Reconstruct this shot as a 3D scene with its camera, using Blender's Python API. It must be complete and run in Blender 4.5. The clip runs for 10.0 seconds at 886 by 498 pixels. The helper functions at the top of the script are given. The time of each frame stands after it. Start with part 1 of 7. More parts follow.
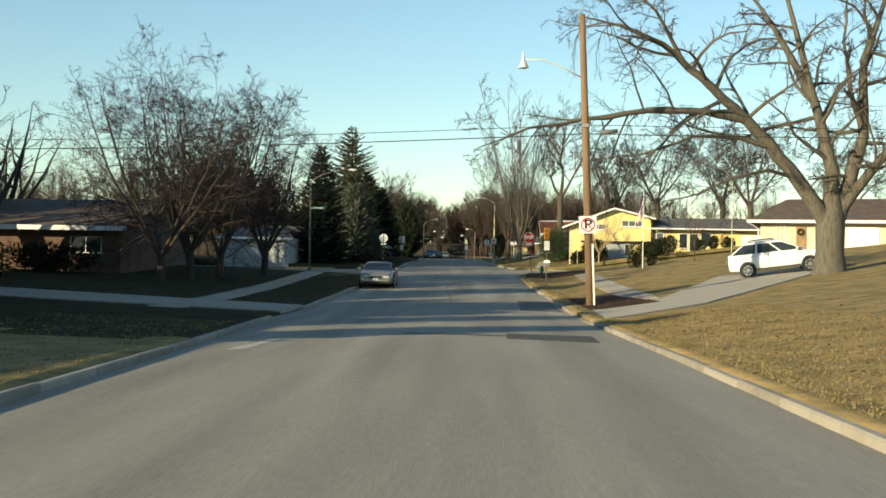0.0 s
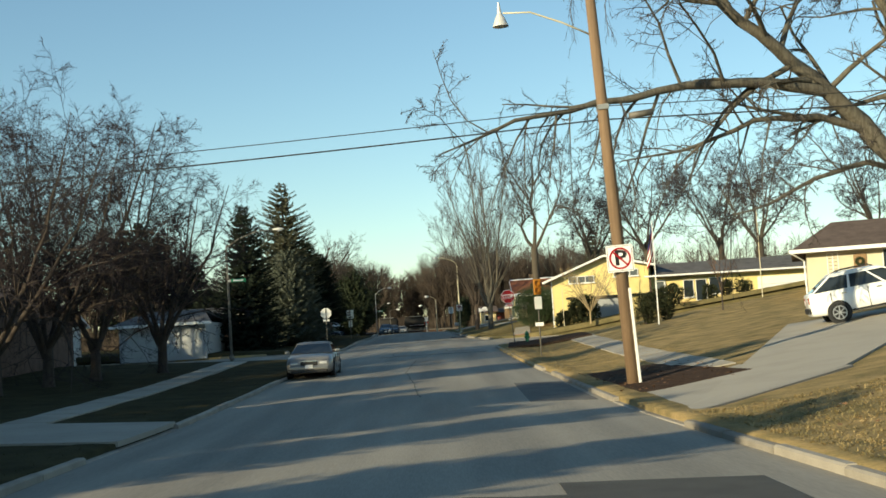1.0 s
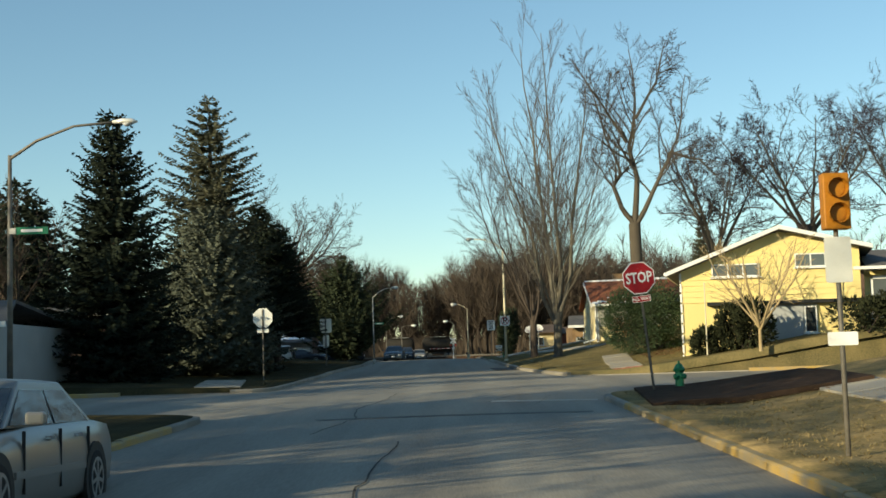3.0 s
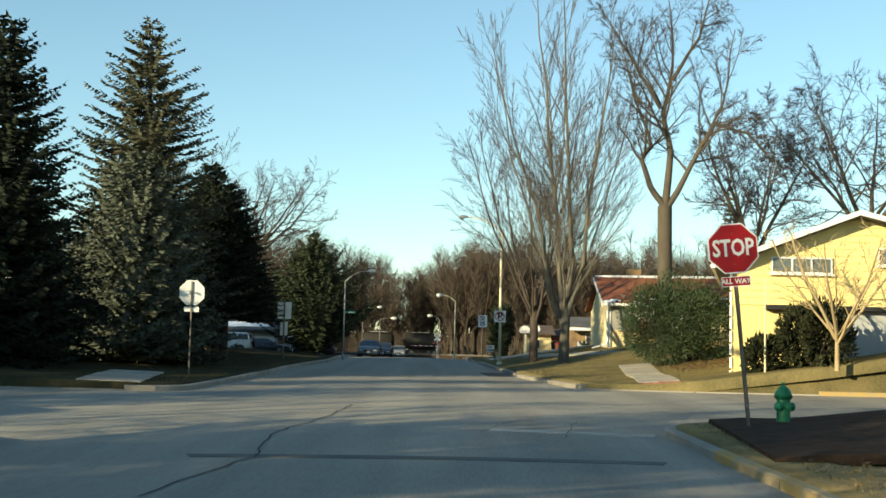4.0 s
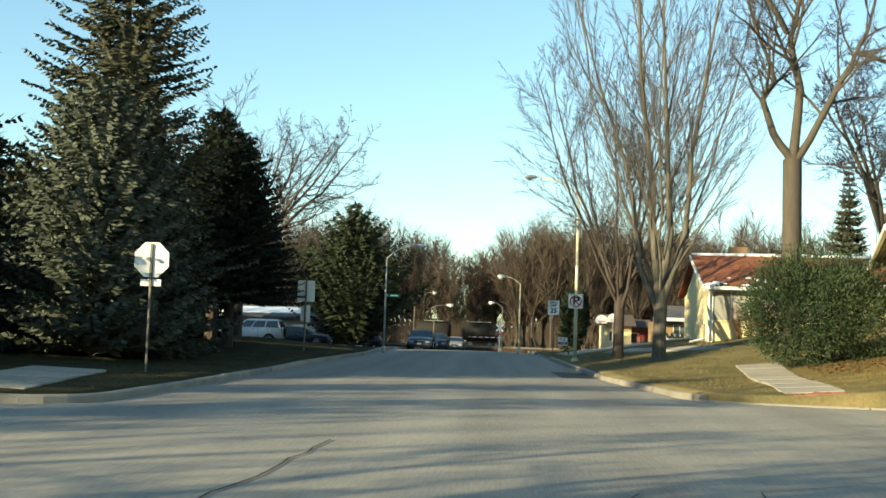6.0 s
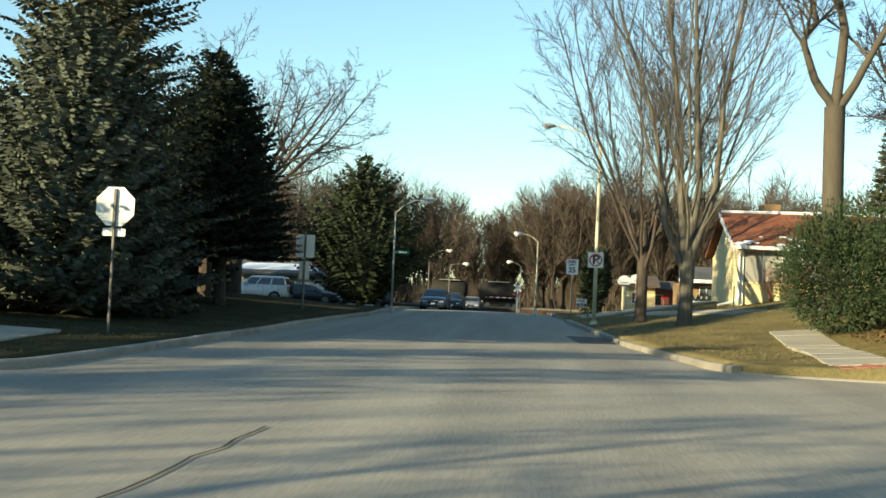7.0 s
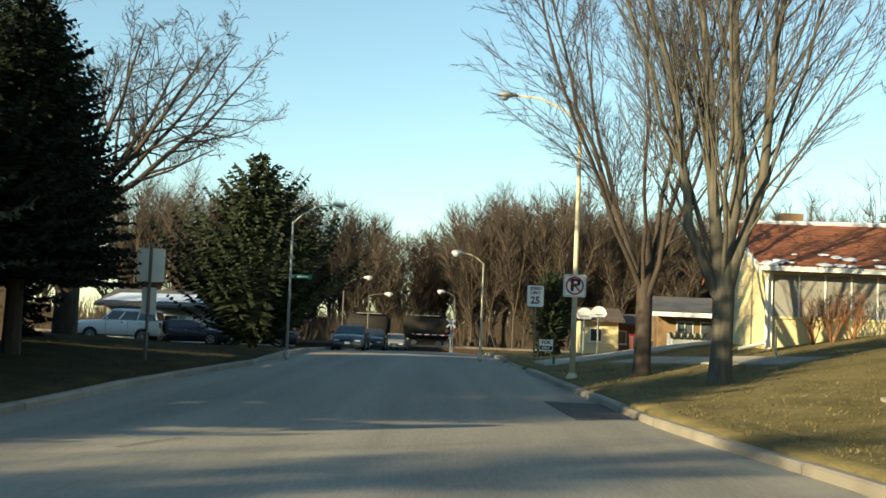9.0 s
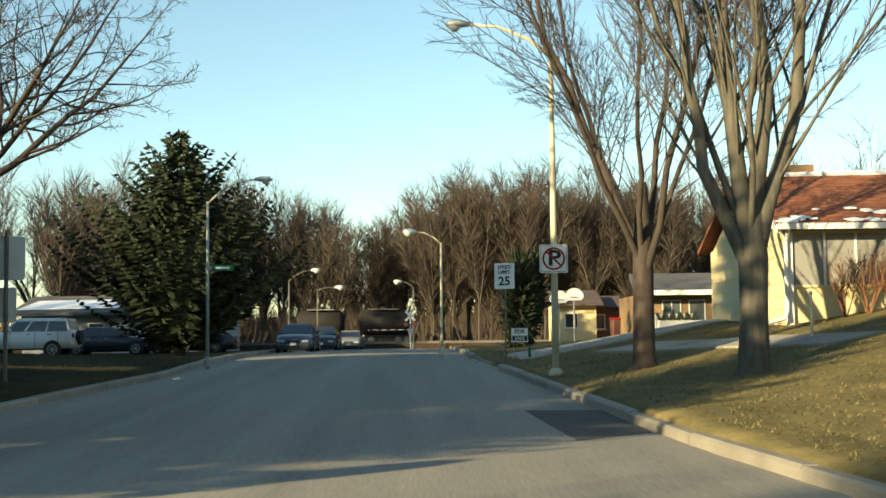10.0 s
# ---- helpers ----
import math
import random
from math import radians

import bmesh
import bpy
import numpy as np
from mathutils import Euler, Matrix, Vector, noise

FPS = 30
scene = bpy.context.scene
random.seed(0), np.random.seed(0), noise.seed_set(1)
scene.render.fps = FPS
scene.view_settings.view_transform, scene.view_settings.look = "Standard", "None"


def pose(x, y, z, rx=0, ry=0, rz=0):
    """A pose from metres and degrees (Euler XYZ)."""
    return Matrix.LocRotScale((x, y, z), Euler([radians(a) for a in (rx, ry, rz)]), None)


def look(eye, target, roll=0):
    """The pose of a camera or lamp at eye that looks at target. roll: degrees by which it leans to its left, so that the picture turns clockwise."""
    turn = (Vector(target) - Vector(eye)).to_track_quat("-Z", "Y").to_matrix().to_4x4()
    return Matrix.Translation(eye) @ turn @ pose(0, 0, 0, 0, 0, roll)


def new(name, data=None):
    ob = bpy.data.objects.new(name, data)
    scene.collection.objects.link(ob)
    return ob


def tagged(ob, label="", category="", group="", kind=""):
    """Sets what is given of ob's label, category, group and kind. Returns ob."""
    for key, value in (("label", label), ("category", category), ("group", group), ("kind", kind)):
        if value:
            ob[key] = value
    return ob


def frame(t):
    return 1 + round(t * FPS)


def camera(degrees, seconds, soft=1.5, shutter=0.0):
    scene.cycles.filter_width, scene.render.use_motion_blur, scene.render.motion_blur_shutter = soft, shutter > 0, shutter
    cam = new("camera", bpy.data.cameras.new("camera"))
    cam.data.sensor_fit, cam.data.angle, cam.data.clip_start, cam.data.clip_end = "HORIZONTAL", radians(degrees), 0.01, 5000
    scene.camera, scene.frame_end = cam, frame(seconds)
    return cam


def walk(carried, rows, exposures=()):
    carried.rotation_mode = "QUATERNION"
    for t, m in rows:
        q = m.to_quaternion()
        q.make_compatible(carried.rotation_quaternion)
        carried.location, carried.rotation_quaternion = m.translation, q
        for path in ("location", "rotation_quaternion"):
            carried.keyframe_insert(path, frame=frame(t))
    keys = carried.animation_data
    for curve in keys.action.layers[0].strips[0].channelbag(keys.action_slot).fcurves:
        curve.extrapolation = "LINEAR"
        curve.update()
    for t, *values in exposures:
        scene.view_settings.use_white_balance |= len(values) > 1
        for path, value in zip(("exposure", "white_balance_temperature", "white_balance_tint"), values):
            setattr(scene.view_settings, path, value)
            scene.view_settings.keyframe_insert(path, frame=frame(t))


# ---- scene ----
cam = camera(38.0, 10.0, soft=1.6)
# seconds, place of the eye, yaw, pitch, roll
PATH = [
    (0.0, 0.438, 33.351, 1.314, 1.37, 0.54, 0.97),
    (0.5, 0.161, 42.104, 1.249, 0.71, 2.80, 6.03),
    (1.0, -0.023, 54.068, 1.157, -0.73, 3.83, -3.52),
    (1.5, 0.018, 65.914, 1.084, -0.71, 5.56, -1.44),
    (2.0, -0.161, 77.488, 0.955, 1.86, 3.93, -0.65),
    (2.2, -0.105, 81.570, 0.989, 1.78, 3.57, -0.24),
    (3.3, 0.287, 102.642, 1.258, 0.50, 6.07, -2.12),
    (3.5, 0.309, 105.397, 1.259, 1.21, 6.46, 0.19),
    (4.0, 0.192, 109.021, 1.310, 0.31, 5.07, 1.35),
    (4.5, 0.151, 112.608, 1.377, -0.59, 2.84, 2.00),
    (5.0, 0.151, 115.500, 1.349, 1.18, 1.86, 1.84),
    (5.5, 0.282, 118.164, 1.446, 2.01, 3.76, 0.12),
    (5.7, 0.261, 119.155, 1.452, 2.59, 4.87, 1.36),
    (7.0, 0.613, 123.780, 1.524, 4.28, 2.77, 2.62),
    (7.5, 0.276, 125.236, 1.536, 3.36, 2.58, 7.70),
    (8.0, -0.219, 129.065, 1.711, 3.76, 6.99, 2.68),
    (8.5, -0.100, 133.230, 1.793, 2.69, 4.63, 2.41),
    (9.0, -0.157, 137.013, 1.911, 0.86, 4.36, 2.40),
    (9.5, -0.080, 140.210, 2.015, 0.30, 5.11, 1.50),
    (10.0, 0.104, 143.247, 1.951, -0.82, 4.12, -0.64),
]
walk(cam, [(t, pose(x, y, z, 90 + pitch, 0, yaw) @ pose(0, 0, 0, 0, 0, roll)) for t, x, y, z, yaw, pitch, roll in PATH],
     exposures=[(0.0, 0.72, 7050, -1), (0.5, 0.66, 6950, -2), (1.5, 0.54, 6750, -3), (2.0, 0.52, 6700, -3), (3.5, 0.58, 6950, -4), (4.0, 0.95, 7100, -5), (5.0, 1.25, 7250, -6), (5.5, 1.26, 7200, -6), (7.5, 1.15, 7100, -6), (8.0, 1.03, 7100, -4), (9.5, 1.1, 7700, -4), (10.0, 1.17, 7800, -4)])

# ---- light: clear late-afternoon sky, low sun behind and to the left of the drive ----
SUN_EL, SUN_AZ = radians(14.5), math.atan2(-0.74, -0.67)
world = bpy.data.worlds.new("sky")
scene.world = world
world.use_nodes = True
wn = world.node_tree
sky = wn.nodes.new("ShaderNodeTexSky")
sky.sky_type, sky.sun_disc, sky.sun_elevation, sky.sun_rotation = "NISHITA", False, SUN_EL, SUN_AZ
sky.air_density, sky.dust_density, sky.ozone_density = 1.0, 0.05, 2.5
wn.nodes["Background"].inputs["Strength"].default_value = 0.115
wn.links.new(sky.outputs[0], wn.nodes["Background"].inputs["Color"])
sun = new("sun", bpy.data.lights.new("sun", "SUN"))
sun.data.energy, sun.data.angle, sun.data.color = 5.0, radians(0.5), (1.0, 0.83, 0.60)
to_sun = Vector((math.sin(SUN_AZ) * math.cos(SUN_EL), math.cos(SUN_AZ) * math.cos(SUN_EL), math.sin(SUN_EL)))
sun.matrix_world = look(to_sun * 200, (0, 0, 0))


# ---- materials ----
def material(name, col, rough=0.8, metal=0.0, var=0.25, scale=6.0, fine=60.0, bump=0.15, alt=None, spec=0.3, per_object=0.0, per_island=0.0, bands=None):
    """A surface with broad stains and fine grain: col and alt mix by noise at two scales."""
    m = bpy.data.materials.new(name)
    m.use_nodes = True
    n, l = m.node_tree.nodes, m.node_tree.links
    b = n["Principled BSDF"]
    b.inputs["Roughness"].default_value, b.inputs["Metallic"].default_value = rough, metal
    b.inputs["Specular IOR Level"].default_value = spec
    tc = n.new("ShaderNodeNewGeometry")
    big, small = n.new("ShaderNodeTexNoise"), n.new("ShaderNodeTexNoise")
    big.inputs["Scale"].default_value, small.inputs["Scale"].default_value = scale, fine
    big.inputs["Detail"].default_value, small.inputs["Detail"].default_value = 5, 6
    src = tc.outputs["Position"]
    if bands:
        mp = n.new("ShaderNodeMapping")
        mp.inputs["Scale"].default_value = bands
        l.new(src, mp.inputs["Vector"])
        src = mp.outputs["Vector"]
    l.new(src, big.inputs["Vector"])
    l.new(src, small.inputs["Vector"])
    ramp = n.new("ShaderNodeValToRGB")
    ramp.color_ramp.elements[0].position, ramp.color_ramp.elements[1].position = 0.32, 0.68
    a = alt or tuple(c * (1 - var * 1.6) for c in col)
    ramp.color_ramp.elements[0].color, ramp.color_ramp.elements[1].color = (*a, 1), (*col, 1)
    add = n.new("ShaderNodeMath")
    add.operation = "MULTIPLY_ADD"
    add.inputs[1].default_value = 0.35
    l.new(small.outputs["Fac"], add.inputs[0])
    half = n.new("ShaderNodeMath")
    half.operation = "MULTIPLY"
    half.inputs[1].default_value = 0.65
    l.new(big.outputs["Fac"], half.inputs[0])
    l.new(half.outputs[0], add.inputs[2])
    fac = add.outputs[0]
    if per_object or per_island:
        inf = n.new("ShaderNodeObjectInfo") if per_object else tc
        k = n.new("ShaderNodeMath")
        k.operation = "MULTIPLY_ADD"
        k.inputs[1].default_value = per_object or per_island
        l.new(inf.outputs["Random" if per_object else "Random Per Island"], k.inputs[0])
        sh = n.new("ShaderNodeMath")
        sh.operation = "SUBTRACT"
        sh.inputs[1].default_value = (per_object or per_island) / 2
        l.new(fac, sh.inputs[0])
        l.new(sh.outputs[0], k.inputs[2])
        fac = k.outputs[0]
    l.new(fac, ramp.inputs["Fac"])
    l.new(ramp.outputs["Color"], b.inputs["Base Color"])
    if bump:
        bp = n.new("ShaderNodeBump")
        bp.inputs["Strength"].default_value, bp.inputs["Distance"].default_value = bump, 0.02
        l.new(small.outputs["Fac"], bp.inputs["Height"])
        l.new(bp.outputs["Normal"], b.inputs["Normal"])
    return m


def glass_material(name, col, rough=0.04):
    m = bpy.data.materials.new(name)
    m.use_nodes = True
    b = m.node_tree.nodes["Principled BSDF"]
    b.inputs["Base Color"].default_value, b.inputs["Roughness"].default_value = (*col, 1), rough
    b.inputs["Specular IOR Level"].default_value, b.inputs["Coat Weight"].default_value = 0.5, 0.2
    return m


ASPHALT = material("worn_pavement", (0.355, 0.32, 0.26), 0.9, var=0.14, scale=0.55, fine=30, bump=0.07, alt=(0.185, 0.17, 0.145), bands=(1.5, 0.09, 1.0))
PATCH = material("new_asphalt_patch", (0.10, 0.095, 0.085), 0.9, scale=1.5, fine=80, bump=0.3)
# colours an old repair and the strip that imitates a cast shadow
OLD_PATCH_AND_SHADE = material("worn_patch_and_shade_stripe", (0.17, 0.158, 0.138), 0.9, scale=1.5, fine=60, bump=0.3, alt=(0.11, 0.10, 0.09))
TAR = material("tar_seal", (0.06, 0.056, 0.05), 0.9, scale=3, fine=60)
CONCRETE = material("kerb_concrete", (0.37, 0.33, 0.27), 0.9, var=0.25, scale=1.2, fine=40, bump=0.3, per_object=0.35)
WALK = material("sidewalk_concrete", (0.38, 0.345, 0.285), 0.9, var=0.15, scale=0.7, fine=30, bump=0.2, per_object=0.3)
YELLOW_KERB = material("yellow_kerb_paint", (0.46, 0.29, 0.06), 0.8, var=0.3, scale=2.5, fine=30, alt=(0.30, 0.26, 0.19))
BRICK_PAD = material("red_paver", (0.28, 0.12, 0.09), 0.9, var=0.2, scale=3, fine=60)
LAWN = material("dry_winter_lawn", (0.40, 0.285, 0.135), 0.97, var=0.3, scale=1.1, fine=14, bump=1.0, alt=(0.12, 0.105, 0.05), spec=0.05)
STRAW = material("straw_grass", (0.42, 0.30, 0.14), 0.95, var=0.4, scale=1.0, fine=12, alt=(0.22, 0.18, 0.08), spec=0.05, per_island=0.3, bump=0)
# green lawn whose colour is darkened to imitate the shade on the left
LAWN_SHADE_GREEN = material("shade_darkened_green_lawn", (0.072, 0.062, 0.032), 0.97, var=0.3, scale=0.9, fine=14, bump=1.0, alt=(0.03, 0.029, 0.016), spec=0.03)
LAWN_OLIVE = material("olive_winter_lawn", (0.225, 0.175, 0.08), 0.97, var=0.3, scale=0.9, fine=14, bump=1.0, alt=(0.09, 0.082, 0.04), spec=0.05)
# blades for that lawn, darkened in colour the same way
STRAW_SHADE_GREEN = material("shade_darkened_green_grass", (0.08, 0.07, 0.035), 0.95, var=0.4, scale=1.0, fine=12, alt=(0.07, 0.065, 0.03), spec=0.05, per_island=0.3, bump=0)
STRAW_OLIVE = material("olive_grass", (0.30, 0.235, 0.11), 0.95, var=0.4, scale=1.0, fine=12, alt=(0.15, 0.13, 0.06), spec=0.05, per_island=0.3, bump=0)
MULCH = material("dark_mulch", (0.085, 0.055, 0.038), 0.98, var=0.35, scale=4, fine=40, bump=0.9, spec=0.05)
LITTER = material("leaf_litter", (0.26, 0.14, 0.07), 0.95, var=0.4, scale=3, fine=20, per_island=0.6, bump=0)
BARK = material("grey_brown_bark", (0.095, 0.081, 0.06), 0.95, var=0.3, scale=3, fine=28, bump=0.7, alt=(0.07, 0.056, 0.043), bands=(3, 3, 0.7))
BARK_PALE = material("pale_maple_bark", (0.165, 0.148, 0.115), 0.95, var=0.25, scale=2, fine=25, bump=0.6, alt=(0.06, 0.052, 0.04), bands=(6, 6, 0.7))
BARK_DARK = material("dark_bark", (0.085, 0.066, 0.054), 0.95, var=0.3, scale=3, fine=28, bump=0.7, bands=(3, 3, 0.7))
TWIG = material("brown_twig", (0.072, 0.062, 0.056), 0.95, var=0.2, scale=2, fine=20, bump=0, spec=0.1)
TWIG_GOLD = material("sandy_twig", (0.10, 0.09, 0.085), 0.95, var=0.2, scale=2, fine=20, bump=0, spec=0.1)
LITTER_TWIG = material("straw_coloured_twig", (0.42, 0.32, 0.18), 0.95, var=0.2, scale=2, fine=20, bump=0, spec=0.1)
TWIG_GREY = material("violet_grey_twig", (0.042, 0.035, 0.038), 0.95, var=0.2, scale=2, fine=20, bump=0, spec=0.1)
TWIG_FAR = material("russet_woods_twig", (0.105, 0.083, 0.066), 0.95, var=0.3, scale=0.25, fine=4, bump=0, spec=0.05, alt=(0.052, 0.041, 0.033))
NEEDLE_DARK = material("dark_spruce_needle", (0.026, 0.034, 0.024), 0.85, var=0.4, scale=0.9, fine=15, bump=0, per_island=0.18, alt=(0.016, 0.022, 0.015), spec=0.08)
NEEDLE_OLD = material("olive_spruce_needle", (0.115, 0.113, 0.076), 0.85, var=0.4, scale=0.8, fine=15, bump=0, per_island=0.18, alt=(0.045, 0.05, 0.032), spec=0.1)
NEEDLE_BLUE = material("blue_spruce_needle", (0.115, 0.128, 0.10), 0.85, var=0.3, scale=0.9, fine=15, bump=0, per_island=0.18, alt=(0.06, 0.07, 0.052), spec=0.1)
NEEDLE_PINE = material("pine_needle", (0.046, 0.058, 0.034), 0.85, var=0.3, scale=0.8, fine=15, bump=0, per_island=0.18, alt=(0.022, 0.03, 0.017), spec=0.1)
YEW = material("yew_foliage", (0.05, 0.072, 0.036), 0.85, var=0.3, scale=0.9, fine=15, bump=0, per_island=0.18, alt=(0.022, 0.04, 0.018), spec=0.15)
SHRUB_DARK = material("dark_shrub_foliage", (0.035, 0.04, 0.02), 0.9, var=0.3, scale=2, fine=15, bump=0, per_island=0.5, spec=0.1)
SHRUB_RED = material("reddish_bare_shrub", (0.25, 0.115, 0.06), 0.95, bump=0, per_island=0.4, spec=0.1)
POLE_WOOD = material("weathered_pole_wood", (0.25, 0.165, 0.10), 0.9, var=0.25, scale=2, fine=22, bump=0.5, bands=(5, 5, 0.35))
WHITE = material("white_paint", (0.80, 0.79, 0.75), 0.55, var=0.05, scale=2, fine=30, bump=0.05)
BEIGE = material("beige_siding", (0.62, 0.56, 0.41), 0.8, var=0.1, scale=0.9, fine=20, bump=0.15)
CREAM = material("cream_siding", (0.72, 0.60, 0.34), 0.75, var=0.06, scale=0.8, fine=20, bump=0.1)
YELLOW_WALL = material("pale_yellow_siding", (0.80, 0.64, 0.27), 0.75, var=0.06, scale=0.7, fine=20, bump=0.1)
DULL_WALL = material("grey_siding", (0.40, 0.41, 0.41), 0.8, var=0.1, scale=1, fine=20, bump=0.1)
DOOR_GREY = material("dull_grey_garage_door", (0.42, 0.43, 0.42), 0.7, var=0.12, scale=1.5, fine=20, bump=0.1)
DARK_BRICK = material("dark_brick_wall", (0.16, 0.10, 0.075), 0.9, var=0.3, scale=2, fine=12, bump=0.4)
TAN_BRICK = material("tan_brick", (0.34, 0.22, 0.12), 0.9, var=0.3, scale=2, fine=15, bump=0.4)
ROOF_GREY = material("grey_shingle", (0.15, 0.14, 0.135), 0.95, var=0.3, scale=1.5, fine=12, bump=0.5)
ROOF_BROWN = material("brown_shingle", (0.145, 0.105, 0.085), 0.95, var=0.3, scale=1.5, fine=12, bump=0.5)
ROOF_RED = material("red_brown_shingle", (0.29, 0.10, 0.05), 0.95, var=0.3, scale=1.2, fine=14, bump=0.5, alt=(0.19, 0.075, 0.045))
SNOW = material("old_snow", (0.82, 0.84, 0.88), 0.8, var=0.05, scale=2, fine=20, bump=0.2)
STEEL = material("galvanised_steel", (0.40, 0.40, 0.38), 0.5, 0.5, var=0.2, scale=3, fine=40, bump=0.05)
POST_RUST = material("weathered_sign_post", (0.22, 0.20, 0.17), 0.65, 0.4, var=0.3, scale=4, fine=40)
LAMP_CREAM = material("painted_lamp_post", (0.62, 0.56, 0.40), 0.6, 0.1, var=0.1, scale=2, fine=30)
ALUMINIUM = material("bare_aluminium_sign_back", (0.78, 0.76, 0.70), 0.38, 0.35, var=0.06, scale=4, fine=50, bump=0.02)
SIGN_WHITE = material("sign_white_sheeting", (0.86, 0.84, 0.80), 0.45, var=0.04, scale=4, fine=60, bump=0.0)
SIGN_RED = material("sign_red_sheeting", (0.36, 0.008, 0.014), 0.45, var=0.1, scale=3, fine=60, bump=0.0)
SIGN_BLACK = material("sign_black", (0.02, 0.02, 0.02), 0.5, bump=0)
SIGN_GREEN = material("sign_green", (0.015, 0.22, 0.11), 0.5, bump=0)
SIGN_AMBER = material("amber_signal_housing", (0.42, 0.17, 0.015), 0.5, bump=0)
HYDRANT_GREEN = material("green_hydrant_paint", (0.025, 0.20, 0.095), 0.45, var=0.25, scale=8, fine=60)
RUBBER = material("black_rubber", (0.025, 0.025, 0.025), 0.85, scale=8, fine=60)
RIM = material("alloy_rim", (0.50, 0.50, 0.50), 0.35, 0.8, scale=8, fine=60, bump=0)
CAR_WHITE = material("white_car_paint", (0.84, 0.84, 0.82), 0.22, var=0.03, scale=2, fine=80, bump=0, spec=0.5)
CAR_SILVER = material("champagne_car_paint", (0.27, 0.26, 0.24), 0.28, 0.35, var=0.04, scale=2, fine=80, bump=0, spec=0.5)
CAR_BLUE = material("steel_blue_car_paint", (0.07, 0.10, 0.13), 0.25, 0.3, var=0.04, scale=2, fine=80, bump=0, spec=0.5)
CAR_DARK = material("dark_car_paint", (0.03, 0.033, 0.045), 0.25, 0.1, var=0.04, scale=2, fine=80, bump=0, spec=0.5)
TRIM_BLACK = material("black_plastic_trim", (0.03, 0.03, 0.03), 0.6, scale=8, fine=60, bump=0)
CHROME = material("chrome_trim", (0.62, 0.62, 0.62), 0.2, 0.9, scale=8, fine=60, bump=0)
LAMP_GLASS = glass_material("clear_lens", (0.42, 0.43, 0.44), 0.12)
TAIL_RED = glass_material("red_lens", (0.30, 0.02, 0.02), 0.15)
GLASS = glass_material("dark_window_glass", (0.028, 0.036, 0.042))
GLASS_HOUSE = glass_material("house_window_glass", (0.10, 0.115, 0.12))
SCREEN = material("porch_screen", (0.30, 0.29, 0.26), 0.7, var=0.1, scale=1, fine=30, bump=0)
WIRE = material("black_cable", (0.03, 0.03, 0.03), 0.7, bump=0)
TANK = material("sooty_tank_car_paint", (0.04, 0.037, 0.033), 0.9, spec=0.04, var=0.3, scale=0.8, fine=10)
FLAG_RED = material("faded_flag_red", (0.30, 0.02, 0.03), 0.9, bump=0)
FLAG_BLUE = material("faded_flag_blue", (0.03, 0.04, 0.13), 0.9, bump=0)


